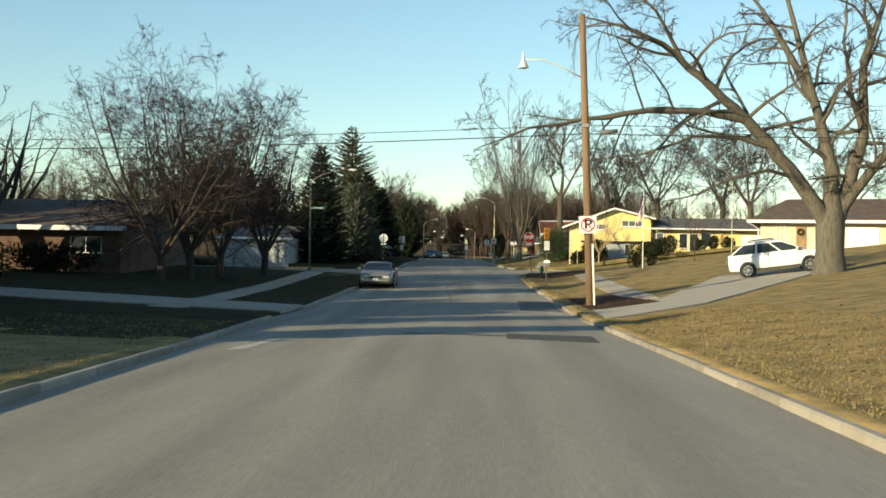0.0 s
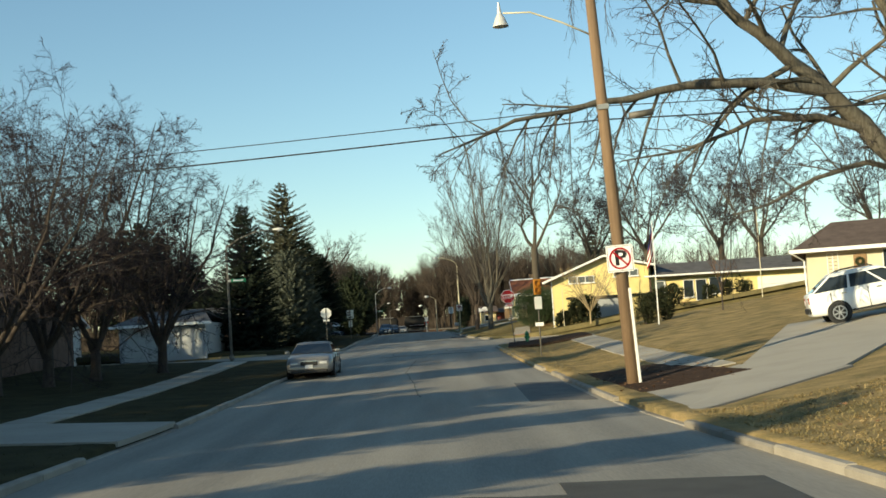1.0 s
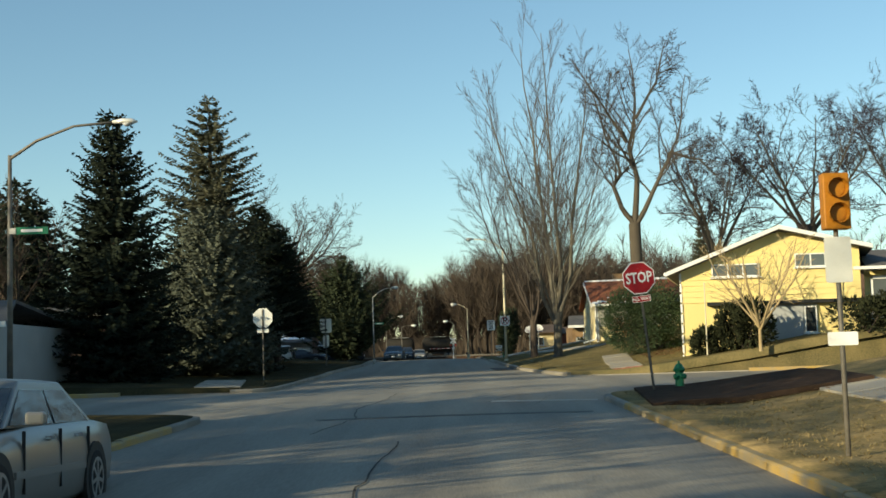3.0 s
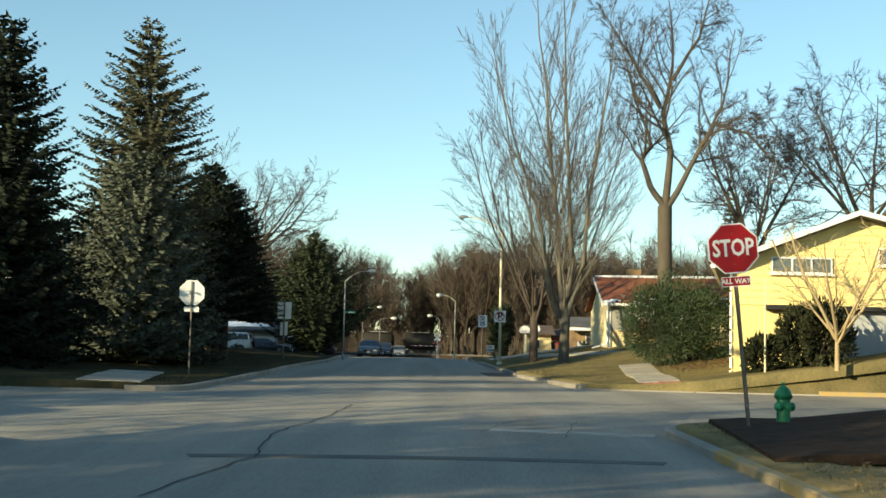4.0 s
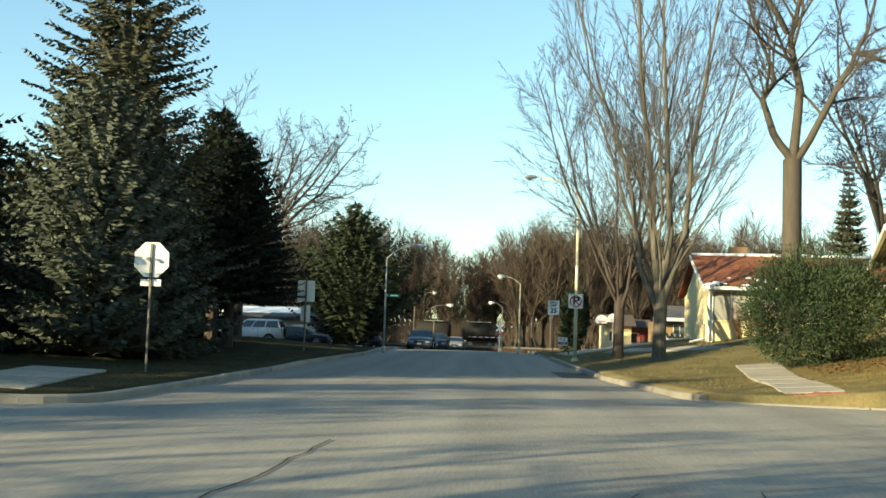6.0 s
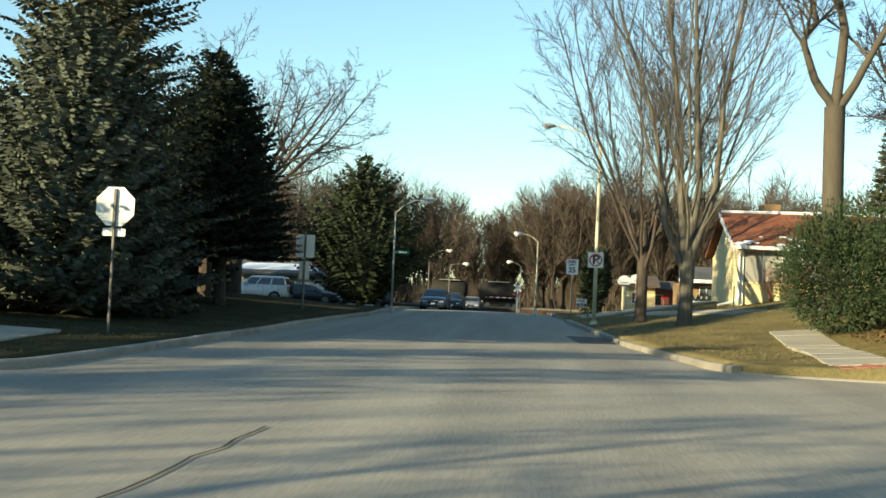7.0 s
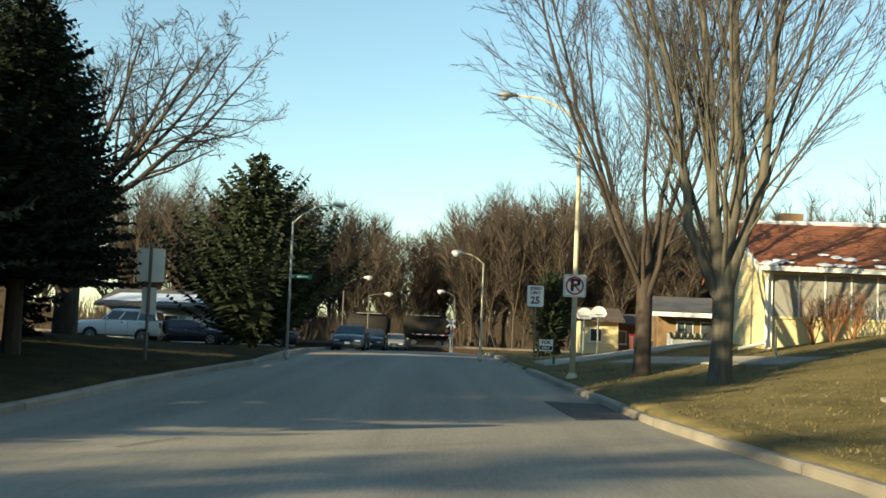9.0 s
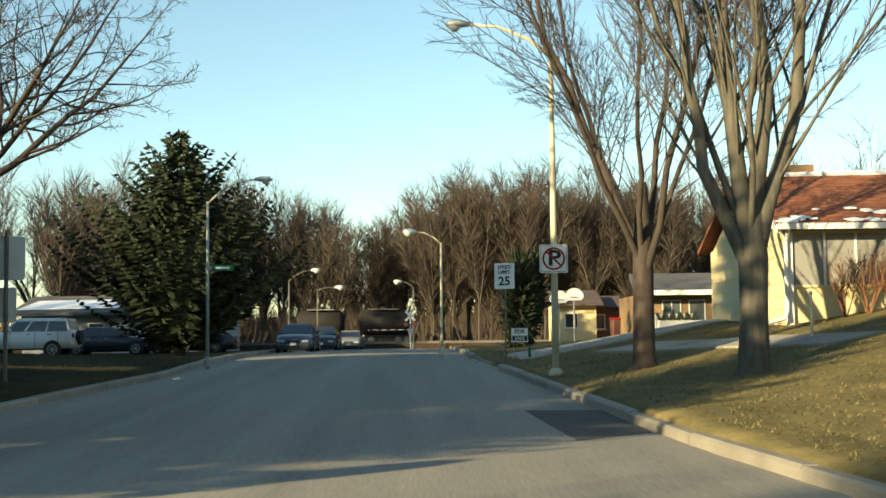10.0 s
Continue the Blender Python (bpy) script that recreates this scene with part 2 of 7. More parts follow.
# ---- building helpers ----
class Mesh:
    """Gathers vertices and faces, and becomes one mesh object."""

    def __init__(self):
        self.v, self.f = [], []

    def box(self, x0, x1, y0, y1, z0, z1, m=None):
        k = len(self.v)
        pts = [Vector((x, y, z)) for z in (z0, z1) for y in (y0, y1) for x in (x0, x1)]
        self.v += [tuple(m @ p) if m else tuple(p) for p in pts]
        for q in ((0, 2, 3, 1), (4, 5, 7, 6), (0, 1, 5, 4), (2, 6, 7, 3), (0, 4, 6, 2), (1, 3, 7, 5)):
            self.f.append(tuple(k + i for i in q))
        return self

    def tube(self, pts, radii, sides=6, cap=True):
        """A round bar along a polyline with a radius at each point."""
        pts = [Vector(p) for p in pts]
        k = len(self.v)
        up = Vector((0.31, 0.87, 0.38))
        for i, p in enumerate(pts):
            d = (pts[min(i + 1, len(pts) - 1)] - pts[max(i - 1, 0)]).normalized()
            a = d.cross(up)
            if a.length < 0.05:
                a = d.cross(Vector((1, 0, 0)))
            a.normalize()
            b = d.cross(a)
            r = radii[i]
            for s in range(sides):
                w = 2 * math.pi * s / sides
                q = p + (a * math.cos(w) + b * math.sin(w)) * r
                self.v.append((q.x, q.y, q.z))
        for i in range(len(pts) - 1):
            for s in range(sides):
                t = (s + 1) % sides
                self.f.append((k + i * sides + s, k + i * sides + t, k + (i + 1) * sides + t, k + (i + 1) * sides + s))
        if cap:
            self.f.append(tuple(k + s for s in range(sides))[::-1])
            self.f.append(tuple(k + (len(pts) - 1) * sides + s for s in range(sides)))
        return self

    def ribbon(self, pts, width, side):
        k = len(self.v)
        n = len(pts)
        for i, p in enumerate(pts):
            w = side * (width * (1 - 0.75 * i / (n - 1)))
            self.v.append((p.x - w.x, p.y - w.y, p.z - w.z))
            self.v.append((p.x + w.x, p.y + w.y, p.z + w.z))
        for i in range(n - 1):
            self.f.append((k + 2 * i, k + 2 * i + 1, k + 2 * i + 3, k + 2 * i + 2))
        return self

    def prism(self, poly, thick, m=None):
        """A flat polygon in x, z extruded along y."""
        k, n = len(self.v), len(poly)
        for y in (0, thick):
            for x, z in poly:
                p = Vector((x, y, z))
                self.v.append(tuple(m @ p) if m else tuple(p))
        self.f.append(tuple(range(k, k + n)))
        self.f.append(tuple(range(k + 2 * n - 1, k + n - 1, -1)))
        for i in range(n):
            j = (i + 1) % n
            self.f.append((k + i, k + n + i, k + n + j, k + j))
        return self

    def quad(self, *pts):
        k = len(self.v)
        self.v += [tuple(p) for p in pts]
        self.f.append(tuple(range(k, k + len(pts))))
        return self

    def data(self, name, mat, smooth=False):
        me = bpy.data.meshes.new(name)
        me.from_pydata(self.v, [], self.f)
        me.materials.append(mat)
        if smooth:
            me.polygons.foreach_set("use_smooth", [True] * len(me.polygons))
        me.update()
        return me


def fix_normals(me):
    bm = bmesh.new()
    bm.from_mesh(me)
    bmesh.ops.recalc_face_normals(bm, faces=bm.faces)
    bm.to_mesh(me)
    bm.free()


def part(name, mb, mat, parent=None, label="", smooth=False, bevel=0.0, fix=True):
    """Links a gathered mesh as one object under a thing, in the thing's own axes."""
    me = mb.data(name, mat, smooth)
    if fix:
        fix_normals(me)
    ob = new(name, me)
    if parent is not None:
        ob.parent = parent
    if label:
        tagged(ob, label)
    if bevel:
        mod = ob.modifiers.new("bevel", "BEVEL")
        mod.width, mod.segments, mod.limit_method = bevel, 2, "ANGLE"
    return ob


def thing(name, m, label, category, group="", kind=""):
    ob = new(name)
    ob.matrix_basis = m
    return tagged(ob, label, category, group, kind)


def lerp(a, b, t):
    return a + (b - a) * t


# ---- the lie of the land: the road climbs to the crossing, lawns rise on the right ----
PROFILE = [(-200, -0.4), (30, -0.4), (60, -0.68), (85, -0.85), (105, -0.51), (120, -0.05), (130, 0.26), (140, 0.53), (150, 0.69), (160, 0.88), (172, 1.32), (181, 1.54), (200, 1.6), (2000, 1.6)]
PY, PZ = [p[0] for p in PROFILE], [p[1] for p in PROFILE]


def road_z(y):
    return float(sum(np.interp(y + d, PY, PZ) for d in (-4, -2, 0, 2, 4)) / 5)


def right_edge(y):
    return float(np.interp(y, [-200, 45, 60, 78, 98, 110, 126, 140, 150, 156, 161, 166, 171, 176, 196, 260, 2000], [4.6, 4.6, 4.7, 4.55, 4.4, 4.1, 3.7, 3.8, 3.7, 2.95, 2.65, 2.25, 1.8, 1.3, 1.3, 1.2, 1.2]))


def left_edge(y):
    return float(np.interp(y, [-200, 45, 60, 80, 106, 124, 140, 152, 162, 170, 180, 194, 206, 260, 2000], [-5.3, -5.3, -5.8, -6.6, -6.55, -5.5, -5.9, -6.1, -6.3, -5.4, -5.5, -5.9, -5.6, -4.6, -4.0]))


CROSS_R, CROSS_L = (131.5, 146.5), (127.0, 141.0)   # the side road's mouth, right and left


def verge_z(x, y):
    """Height of the ground beside the road."""
    far = min(1.0, max(0.0, (y - 152) / 14))
    if x > 0:
        near_rise = 0.13 * max(0.0, min(x, 30) - 5.8)
        near_rise *= 1 - 0.8 * max(0.0, 1 - abs(y - 139) / 11) * min(1.0, max(0.0, (12 - x) / 3))
        far_rise = 0.16 * max(0.0, min(x, 14) - 2.6) * (1 - 0.65 * min(1.0, max(0.0, (y - 178) / 10)))
        bank = 0.05 * max(0.0, min(x, 20) - 3.5) + 0.10 * max(0.0, min(x, 14) - 7.8)
        far_rise = lerp(bank, far_rise, min(1.0, max(0.0, (y - 154) / 10)))
        rise = lerp(near_rise, far_rise, min(1.0, max(0.0, (y - 146.6) / 3.0)))
    else:
        rise = lerp(0.03 * max(0.0, min(-x, 30) - 7), min(0.4, 0.08 * max(0.0, -x - 5)), far)
        rise = lerp(rise, -0.09, min(1.0, max(0.0, (y - 172) / 10)))
    return road_z(y) + 0.13 + rise


# ---- road, kerbs and ground ----
def arc(cx, cy, r, a0, a1, n=6):
    return [(cx + r * math.cos(radians(lerp(a0, a1, i / n))), cy + r * math.sin(radians(lerp(a0, a1, i / n)))) for i in range(n + 1)]


RIGHT_NEAR = [(right_edge(y), y) for y in range(-60, 127, 3)] + arc(5.75, 129.4, 2.1, 180, 90) + [(x, 131.5) for x in range(8, 90, 3)]
RIGHT_FAR = [(x, 146.5) for x in range(89, 8, -3)] + [(7.4, 146.55), (6.2, 146.7), (5.0, 146.95), (4.2, 147.5), (3.85, 148.6)] + [(right_edge(y), y) for y in range(151, 262, 3)]
LEFT_NEAR = [(left_edge(y), y) for y in range(-60, 124, 3)] + arc(-7.0, 125.3, 1.5, 0, 90) + [(-x, 126.8) for x in range(9, 90, 3)]
LEFT_FAR = [(-x, 139.4) for x in range(89, 8, -3)] + arc(-7.4, 140.8, 1.4, -90, 0) + [(left_edge(y), y) for y in range(146, 262, 3)]


def inside(x, y, poly):
    odd, j = False, len(poly) - 1
    for i in range(len(poly)):
        (xi, yi), (xj, yj) = poly[i], poly[j]
        if (yi > y) != (yj > y) and x < (xj - xi) * (y - yi) / (yj - yi) + xi:
            odd = not odd
        j = i
    return odd


def grown(path, d):
    """A path moved d metres to its right hand (d > 0) or left hand."""
    out = []
    for i, (x, y) in enumerate(path):
        x0, y0 = path[max(i - 1, 0)]
        x1, y1 = path[min(i + 1, len(path) - 1)]
        l = math.hypot(x1 - x0, y1 - y0) or 1
        out.append((x + (y1 - y0) / l * d, y - (x1 - x0) / l * d))
    return out


SHOULDER = 0.45
LAND = [grown(RIGHT_NEAR, SHOULDER) + [(3000, 131.5), (3000, -3000), (7, -3000)],
        grown(RIGHT_FAR, SHOULDER) + [(3.0, 3000), (3000, 3000), (3000, 146.5)],
        grown(LEFT_NEAR, -SHOULDER) + [(-3000, 126.8), (-3000, -3000), (-7, -3000)],
        grown(LEFT_FAR, -SHOULDER) + [(-3.0, 3000), (-3000, 3000), (-3000, 139.4)]]


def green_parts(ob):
    """Lawns on the left keep some green, their colour darkened to imitate shade; on the right past the crossing they
    are olive.
    """
    ob.data.materials.append(LAWN_SHADE_GREEN)
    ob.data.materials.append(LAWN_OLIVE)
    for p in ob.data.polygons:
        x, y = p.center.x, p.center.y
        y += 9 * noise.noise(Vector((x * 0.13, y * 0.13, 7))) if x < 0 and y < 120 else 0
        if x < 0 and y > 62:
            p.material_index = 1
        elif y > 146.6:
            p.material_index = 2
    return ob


def build_ground():
    xs = [-2500, -900, -400, -200, -120, -80, -60] + [-50 + i * 2 for i in range(15)] + [-20 + i * 0.5 for i in range(81)] + [22 + i * 2 for i in range(15)] + [60, 80, 120, 200, 400, 900, 2500]
    ys = [-2000, -600, -250, -120, -60, -20] + [i * 2.0 for i in range(59)] + [118 + i * 0.5 for i in range(100)] + [168 + i * 1.0 for i in range(50)] + [220, 230, 245, 265, 300, 400, 600, 1000, 2000, 4000]
    mb = Mesh()
    for y in ys:
        for x in xs:
            land = any(inside(x, y, p) for p in LAND) if abs(x) < 100 and -70 < y < 262 else abs(x) > 8
            z = verge_z(x, y) if land else road_z(y) - 0.2
            if land:
                z += 0.03 * noise.noise(Vector((x * 0.35, y * 0.35, 0))) + 0.01
            mb.v.append((x, y, z))
    nx = len(xs)
    for j in range(len(ys) - 1):
        for i in range(nx - 1):
            a = j * nx + i
            mb.f.append((a, a + 1, a + nx + 1, a + nx))
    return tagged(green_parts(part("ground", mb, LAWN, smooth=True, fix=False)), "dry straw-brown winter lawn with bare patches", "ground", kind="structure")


build_ground()


def build_verge(name, path, side):
    """The strip of turf that meets the back of a kerb."""
    mb = Mesh()
    lines = [grown(path, side * d) for d in (0.15, 0.165, 0.5, 1.0, 1.5)]
    for i in range(len(path)):
        for k, l in enumerate(lines):
            x, y = l[i]
            z = verge_z(x, y) + (-0.3, 0.012, 0.03, 0.03, -0.05)[k] + 0.015 * noise.noise(Vector((x * 0.8, y * 0.8, 3)))
            mb.v.append((x, y, z))
    for i in range(len(path) - 1):
        for k in range(4):
            a = i * 5 + k
            mb.f.append((a, a + 1, a + 6, a + 5))
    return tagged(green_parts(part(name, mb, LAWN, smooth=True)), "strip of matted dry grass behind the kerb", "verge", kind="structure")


build_verge("verge_right_near", RIGHT_NEAR, 1)
build_verge("verge_right_far", RIGHT_FAR, 1)
build_verge("verge_left_near", LEFT_NEAR, -1)
build_verge("verge_left_far", LEFT_FAR, -1)


def build_road():
    mb = Mesh()
    ys = [-900, -300, -100] + [-60 + 2 * i for i in range(160)] + [262 + 20 * i for i in range(5)]
    for y in ys:
        a, b = left_edge(y), right_edge(y)
        for k in range(13):
            u = k / 12
            x = lerp(a - 0.03, b + 0.03, u)
            mb.v.append((x, y, road_z(y) + 0.05 * (1 - (2 * u - 1) ** 2)))
    for j in range(len(ys) - 1):
        for k in range(12):
            q = j * 13 + k
            mb.f.append((q, q + 1, q + 14, q + 13))
    road = tagged(part("road", mb, ASPHALT, smooth=True), "worn pale grey residential street with patches and sealed cracks", "road", kind="structure")
    mb = Mesh()
    for x0, x1 in ((-110.0, -3.6), (3.4, 110.0)):
        k = len(mb.v)
        n = 26
        for i in range(n + 1):
            y = lerp(119.0, 159.0, i / n)
            for x in np.linspace(x0, x1, 12):
                mb.v.append((float(x), y, road_z(y) - 0.012))
        for i in range(n):
            for j in range(11):
                q = k + i * 12 + j
                mb.f.append((q, q + 1, q + 13, q + 12))
    tagged(part("side_road", mb, ASPHALT, smooth=True), "worn concrete side street meeting at the crossing", "road", kind="structure")
    return road


ROAD = build_road()


def kerb_run(name, path, side, paint, gaps=(), label="weathered pale concrete kerb, chipped at its joints"):
    """Kerb stones end to end along a path; those in a gap drop to a ramp."""
    root = thing(name, Matrix.Identity(4), label, "kerb", kind="structure")
    length, pieces, cur = 0.0, [], [path[0]]
    for p, q in zip(path, path[1:]):
        d = math.hypot(q[0] - p[0], q[1] - p[1])
        cur.append(q)
        length += d
        if length >= 2.6:
            pieces.append(cur)
            cur, length = [q], 0.0
    if len(cur) > 1:
        pieces.append(cur)
    rnd = random.Random(name)
    for line in pieces:
        mx, my = line[len(line) // 2]
        if my < 40 or abs(mx) > 40:
            if abs(mx) > 70 or my < -20:
                continue
        low = any(a <= my <= b and c <= mx <= d for a, b, c, d in gaps)
        top = 0.025 if low else 0.125 + rnd.uniform(-0.012, 0.012)
        back = grown(line, side * 0.17)
        face = grown(line, side * 0.035)
        mb = Mesh()
        n = len(line)
        jig = rnd.uniform(-0.012, 0.012)
        for i in range(n):
            t = 0.012 if i == 0 else (-0.012 if i == n - 1 else 0)
            (x, y), (xb, yb), (xf, yf) = line[i], back[i], face[i]
            o = line[min(i + 1, n - 1)] if i == 0 else line[i - 1]
            dx, dy = o[0] - x, o[1] - y
            l = math.hypot(dx, dy) or 1
            dx, dy = (dx / l * 0.012, dy / l * 0.012) if i in (0, n - 1) else (0, 0)
            z = road_z(y)
            mb.v += [(x + dx + jig, y + dy, z - 0.12), (x + dx + jig, y + dy, z + top - 0.03), (xf + dx + jig, yf + dy, z + top), (xb + dx + jig, yb + dy, z + top), (xb + dx + jig, yb + dy, z - 0.12)]
        for i in range(n - 1):
            for k in range(5):
                a, b = i * 5 + k, i * 5 + (k + 1) % 5
                mb.f.append((a, b, b + 5, a + 5))
        mb.f += [(0, 4, 3, 2, 1), tuple((n - 1) * 5 + k for k in range(5))]
        me = mb.data("kerb_stone", YELLOW_KERB if any(a <= my <= b and c <= mx <= d for a, b, c, d in paint) else CONCRETE)
        fix_normals(me)
        new("kerb_stone", me).parent = root
    return root


kerb_run("kerb_right_near", RIGHT_NEAR, 1, [(109.5, 127, 3, 6)], [(79.2, 87.2, 3, 8), (103.4, 107.6, 3, 8)])
kerb_run("kerb_right_far", RIGHT_FAR, 1, [(146, 147.2, 7.7, 60)], [(146.4, 147.3, 4.7, 7.7), (173.0, 178.0, 0.5, 4)])
kerb_run("kerb_left_near", LEFT_NEAR, -1, [(116, 124, -8, -3)], [(81, 87.5, -8, -4)])
kerb_run("kerb_left_far", LEFT_FAR, -1, [(139, 140, -14, -9.5)], [(139, 140, -9.6, -7.4)])


def drape(name, corners, mat, nu=6, nv=10, lift=0.05, label="", category="", kind="structure", parent=None, on_road=False):
    """A thin slab laid over the ground between four corners (counter-clockwise)."""
    a, b, c, d = corners
    mb = Mesh()
    for j in range(nv + 1):
        for i in range(nu + 1):
            u, v = i / nu, j / nv
            x = lerp(lerp(a[0], b[0], u), lerp(d[0], c[0], u), v)
            y = lerp(lerp(a[1], b[1], u), lerp(d[1], c[1], u), v)
            e, w = left_edge(y), right_edge(y)
            z = road_z(y) + 0.05 * (1 - (2 * (x - e) / (w - e) - 1) ** 2) if on_road else verge_z(x, y)
            if not on_road and x > 0:
                z = lerp(road_z(y) + 0.03, z, min(1, max(0, (x - right_edge(y)) / 1.2))) if right_edge(y) - 0.3 < x < right_edge(y) + 1.2 else z
            mb.v.append((x, y, z + lift))
    n = nu + 1
    for j in range(nv):
        for i in range(nu):
            q = j * n + i
            mb.f.append((q, q + 1, q + n + 1, q + n))
    # skirt round the rim, so that the slab has thickness
    rim = [i for i in range(n)] + [j * n + nu for j in range(1, nv + 1)] + [nv * n + i for i in range(nu - 1, -1, -1)] + [j * n for j in range(nv - 1, 0, -1)]
    k = len(mb.v)
    mb.v += [(mb.v[i][0], mb.v[i][1], mb.v[i][2] - (0.02 if on_road else 0.12)) for i in rim]
    for i in range(len(rim)):
        j = (i + 1) % len(rim)
        mb.f.append((rim[i], rim[j], k + j, k + i))
    ob = part(name, mb, mat, parent, smooth=False)
    return tagged(ob, label, category, "", kind) if parent is None else ob


def slab_walk(name, p0, p1, width, n, label):
    """A footpath of separate concrete squares from p0 to p1."""
    root = thing(name, Matrix.Identity(4), label, "sidewalk", kind="structure")
    d = Vector((p1[0] - p0[0], p1[1] - p0[1]))
    s = Vector((d.y, -d.x)).normalized() * width / 2
    for i in range(n):
        a, b = Vector(p0) + d * (i / n), Vector(p0) + d * ((i + 1) / n - 0.02 / (d.length / n) / n)
        drape("paving_slab", [tuple(a - s), tuple(a + s), tuple(b + s), tuple(b - s)], WALK, 2, 2, 0.05 + 0.008 * ((i * 7) % 3), parent=root)
    return root


slab_walk("sidewalk_right", (8.2, 92.0), (8.2, 130.6), 1.3, 24, "pale concrete sidewalk of square slabs along the lawns")
slab_walk("sidewalk_left", (-10.9, 80.5), (-10.9, 125.5), 1.3, 28, "grey concrete sidewalk of square slabs in shade")
slab_walk("sidewalk_far_left", (-7.9, 139.9), (-8.9, 147.0), 1.5, 5, "short concrete walk up from the crossing")
slab_walk("sidewalk_corner", (6.5, 147.4), (7.3, 158.0), 1.2, 8, "concrete walk across the corner lawn")
slab_walk("front_walk", (7.2, 164.4), (4.4, 172.0), 1.2, 6, "pale concrete front walk across the lawn")
drape("driveway", [(4.75, 80.0), (9.6, 84.4), (19.8, 101.6), (14.0, 104.8)], WALK, 6, 16, 0.06, "pale concrete driveway with a parked car", "driveway")
drape("driveway_apron", [(4.65, 87.0), (4.75, 79.9), (9.8, 84.3), (8.7, 91.0)], WALK, 6, 6, 0.055, "pale concrete driveway apron at the kerb", "driveway")
drape("driveway_far", [(right_edge(173.4) + 0.1, 173.4), (9.5, 176.4), (9.5, 178.6), (right_edge(177.4) + 0.1, 177.4)], WALK, 8, 4, 0.06, "pale concrete driveway between lawns", "driveway")
drape("driveway_left", [(-6.7, 81.2), (-6.7, 87.2), (-24, 91.0), (-24, 84.0)], WALK, 10, 4, 0.06, "shaded concrete driveway", "driveway")
drape("mulch_bed", [(4.75, 87.4), (8.5, 88.6), (7.4, 97.6), (4.6, 98.6)], MULCH, 8, 8, 0.065, "dark mulch bed round the utility pole", "mulch")
drape("mulch_bed_corner", [(4.1, 124.4), (8.7, 124.4), (8.8, 130.6), (4.5, 130.3)], MULCH, 8, 10, 0.14, "dark mulch at the street corner", "mulch")

# repairs in the road surface, and one cast shadow laid as a dark strip
def road_strip(name, pts, width, mat):
    mb = Mesh()
    rnd = random.Random(name + str(pts[0]))
    fine = []
    for p, q in zip(pts, pts[1:]):
        n = max(2, int(math.hypot(q[0] - p[0], q[1] - p[1]) / 0.5))
        fine += [(lerp(p[0], q[0], i / n), lerp(p[1], q[1], i / n)) for i in range(n)]
    fine.append(pts[-1])
    fine = [(x + rnd.uniform(-0.05, 0.05), y + rnd.uniform(-0.08, 0.08)) for x, y in fine]
    l, r = grown(fine, -width / 2), grown(fine, width / 2)
    for i in range(len(fine)):
        for (x, y) in (l[i], r[i]):
            e, w = left_edge(y), right_edge(y)
            mb.v.append((x, y, road_z(y) + 0.05 * max(0, 1 - (2 * (x - e) / (w - e) - 1) ** 2) + 0.012))
    for i in range(len(fine) - 1):
        mb.f.append((2 * i, 2 * i + 1, 2 * i + 3, 2 * i + 2))
    return part(name, mb, mat, ROAD)


drape("patch_and_shade_stripe", [(1.34, 66.9), (3.7, 66.1), (3.8, 69.4), (1.4, 69.7)], PATCH, 4, 4, 0.008, parent=ROAD, on_road=True)
drape("patch_and_shade_stripe", [(1.75, 157.4), (2.75, 158.4), (2.6, 161.6), (1.5, 161.5)], PATCH, 4, 6, 0.008, parent=ROAD, on_road=True)
road_strip("sealed_crack", [(-1.5, 68.9), (1.4, 68.3)], 0.28, PATCH)
road_strip("sealed_crack", [(-0.5, 93.0), (-0.8, 101), (-1.2, 109), (-0.9, 119)], 0.028, TAR)
road_strip("sealed_crack", [(-2.6, 121.0), (-2.1, 124.5), (-2.3, 128), (-1.9, 131), (-1.7, 135)], 0.026, TAR)
road_strip("sealed_crack", [(0.7, 129.0), (1.4, 131.5)], 0.016, TAR)
road_strip("sealed_crack", [(1.9, 128.0), (2.5, 132.0), (3.6, 133.0)], 0.014, TAR)
road_strip("sealed_crack", [(-3.6, 150.4), (-3.2, 151.6)], 0.03, TAR)
drape("patch_and_shade_stripe", [(2.5, 88.6), (4.3, 88.3), (4.25, 97.6), (2.65, 97.9)], OLD_PATCH_AND_SHADE, 4, 6, 0.006, parent=ROAD, on_road=True)

FADED = material("faded_road_paint", (0.52, 0.49, 0.44), 0.85, var=0.3, scale=1.5, fine=20, alt=(0.28, 0.26, 0.22))
drape("stop_line", [(0.86, 129.26), (3.41, 129.16), (3.52, 129.62), (0.88, 129.66)], FADED, 4, 1, 0.008, parent=ROAD, on_road=True)
# no repair: a dark strip standing in for a shadow across the road
drape("patch_and_shade_stripe", [(-2.83, 124.44), (2.88, 125.00), (2.98, 125.36), (-2.95, 124.78)], OLD_PATCH_AND_SHADE, 10, 1, 0.008, parent=ROAD, on_road=True)

drape("road_paint", [(-4.85, 61.0), (-4.45, 61.2), (-4.3, 65.2), (-4.55, 65.2)], FADED, 1, 3, 0.008, parent=ROAD, on_road=True)

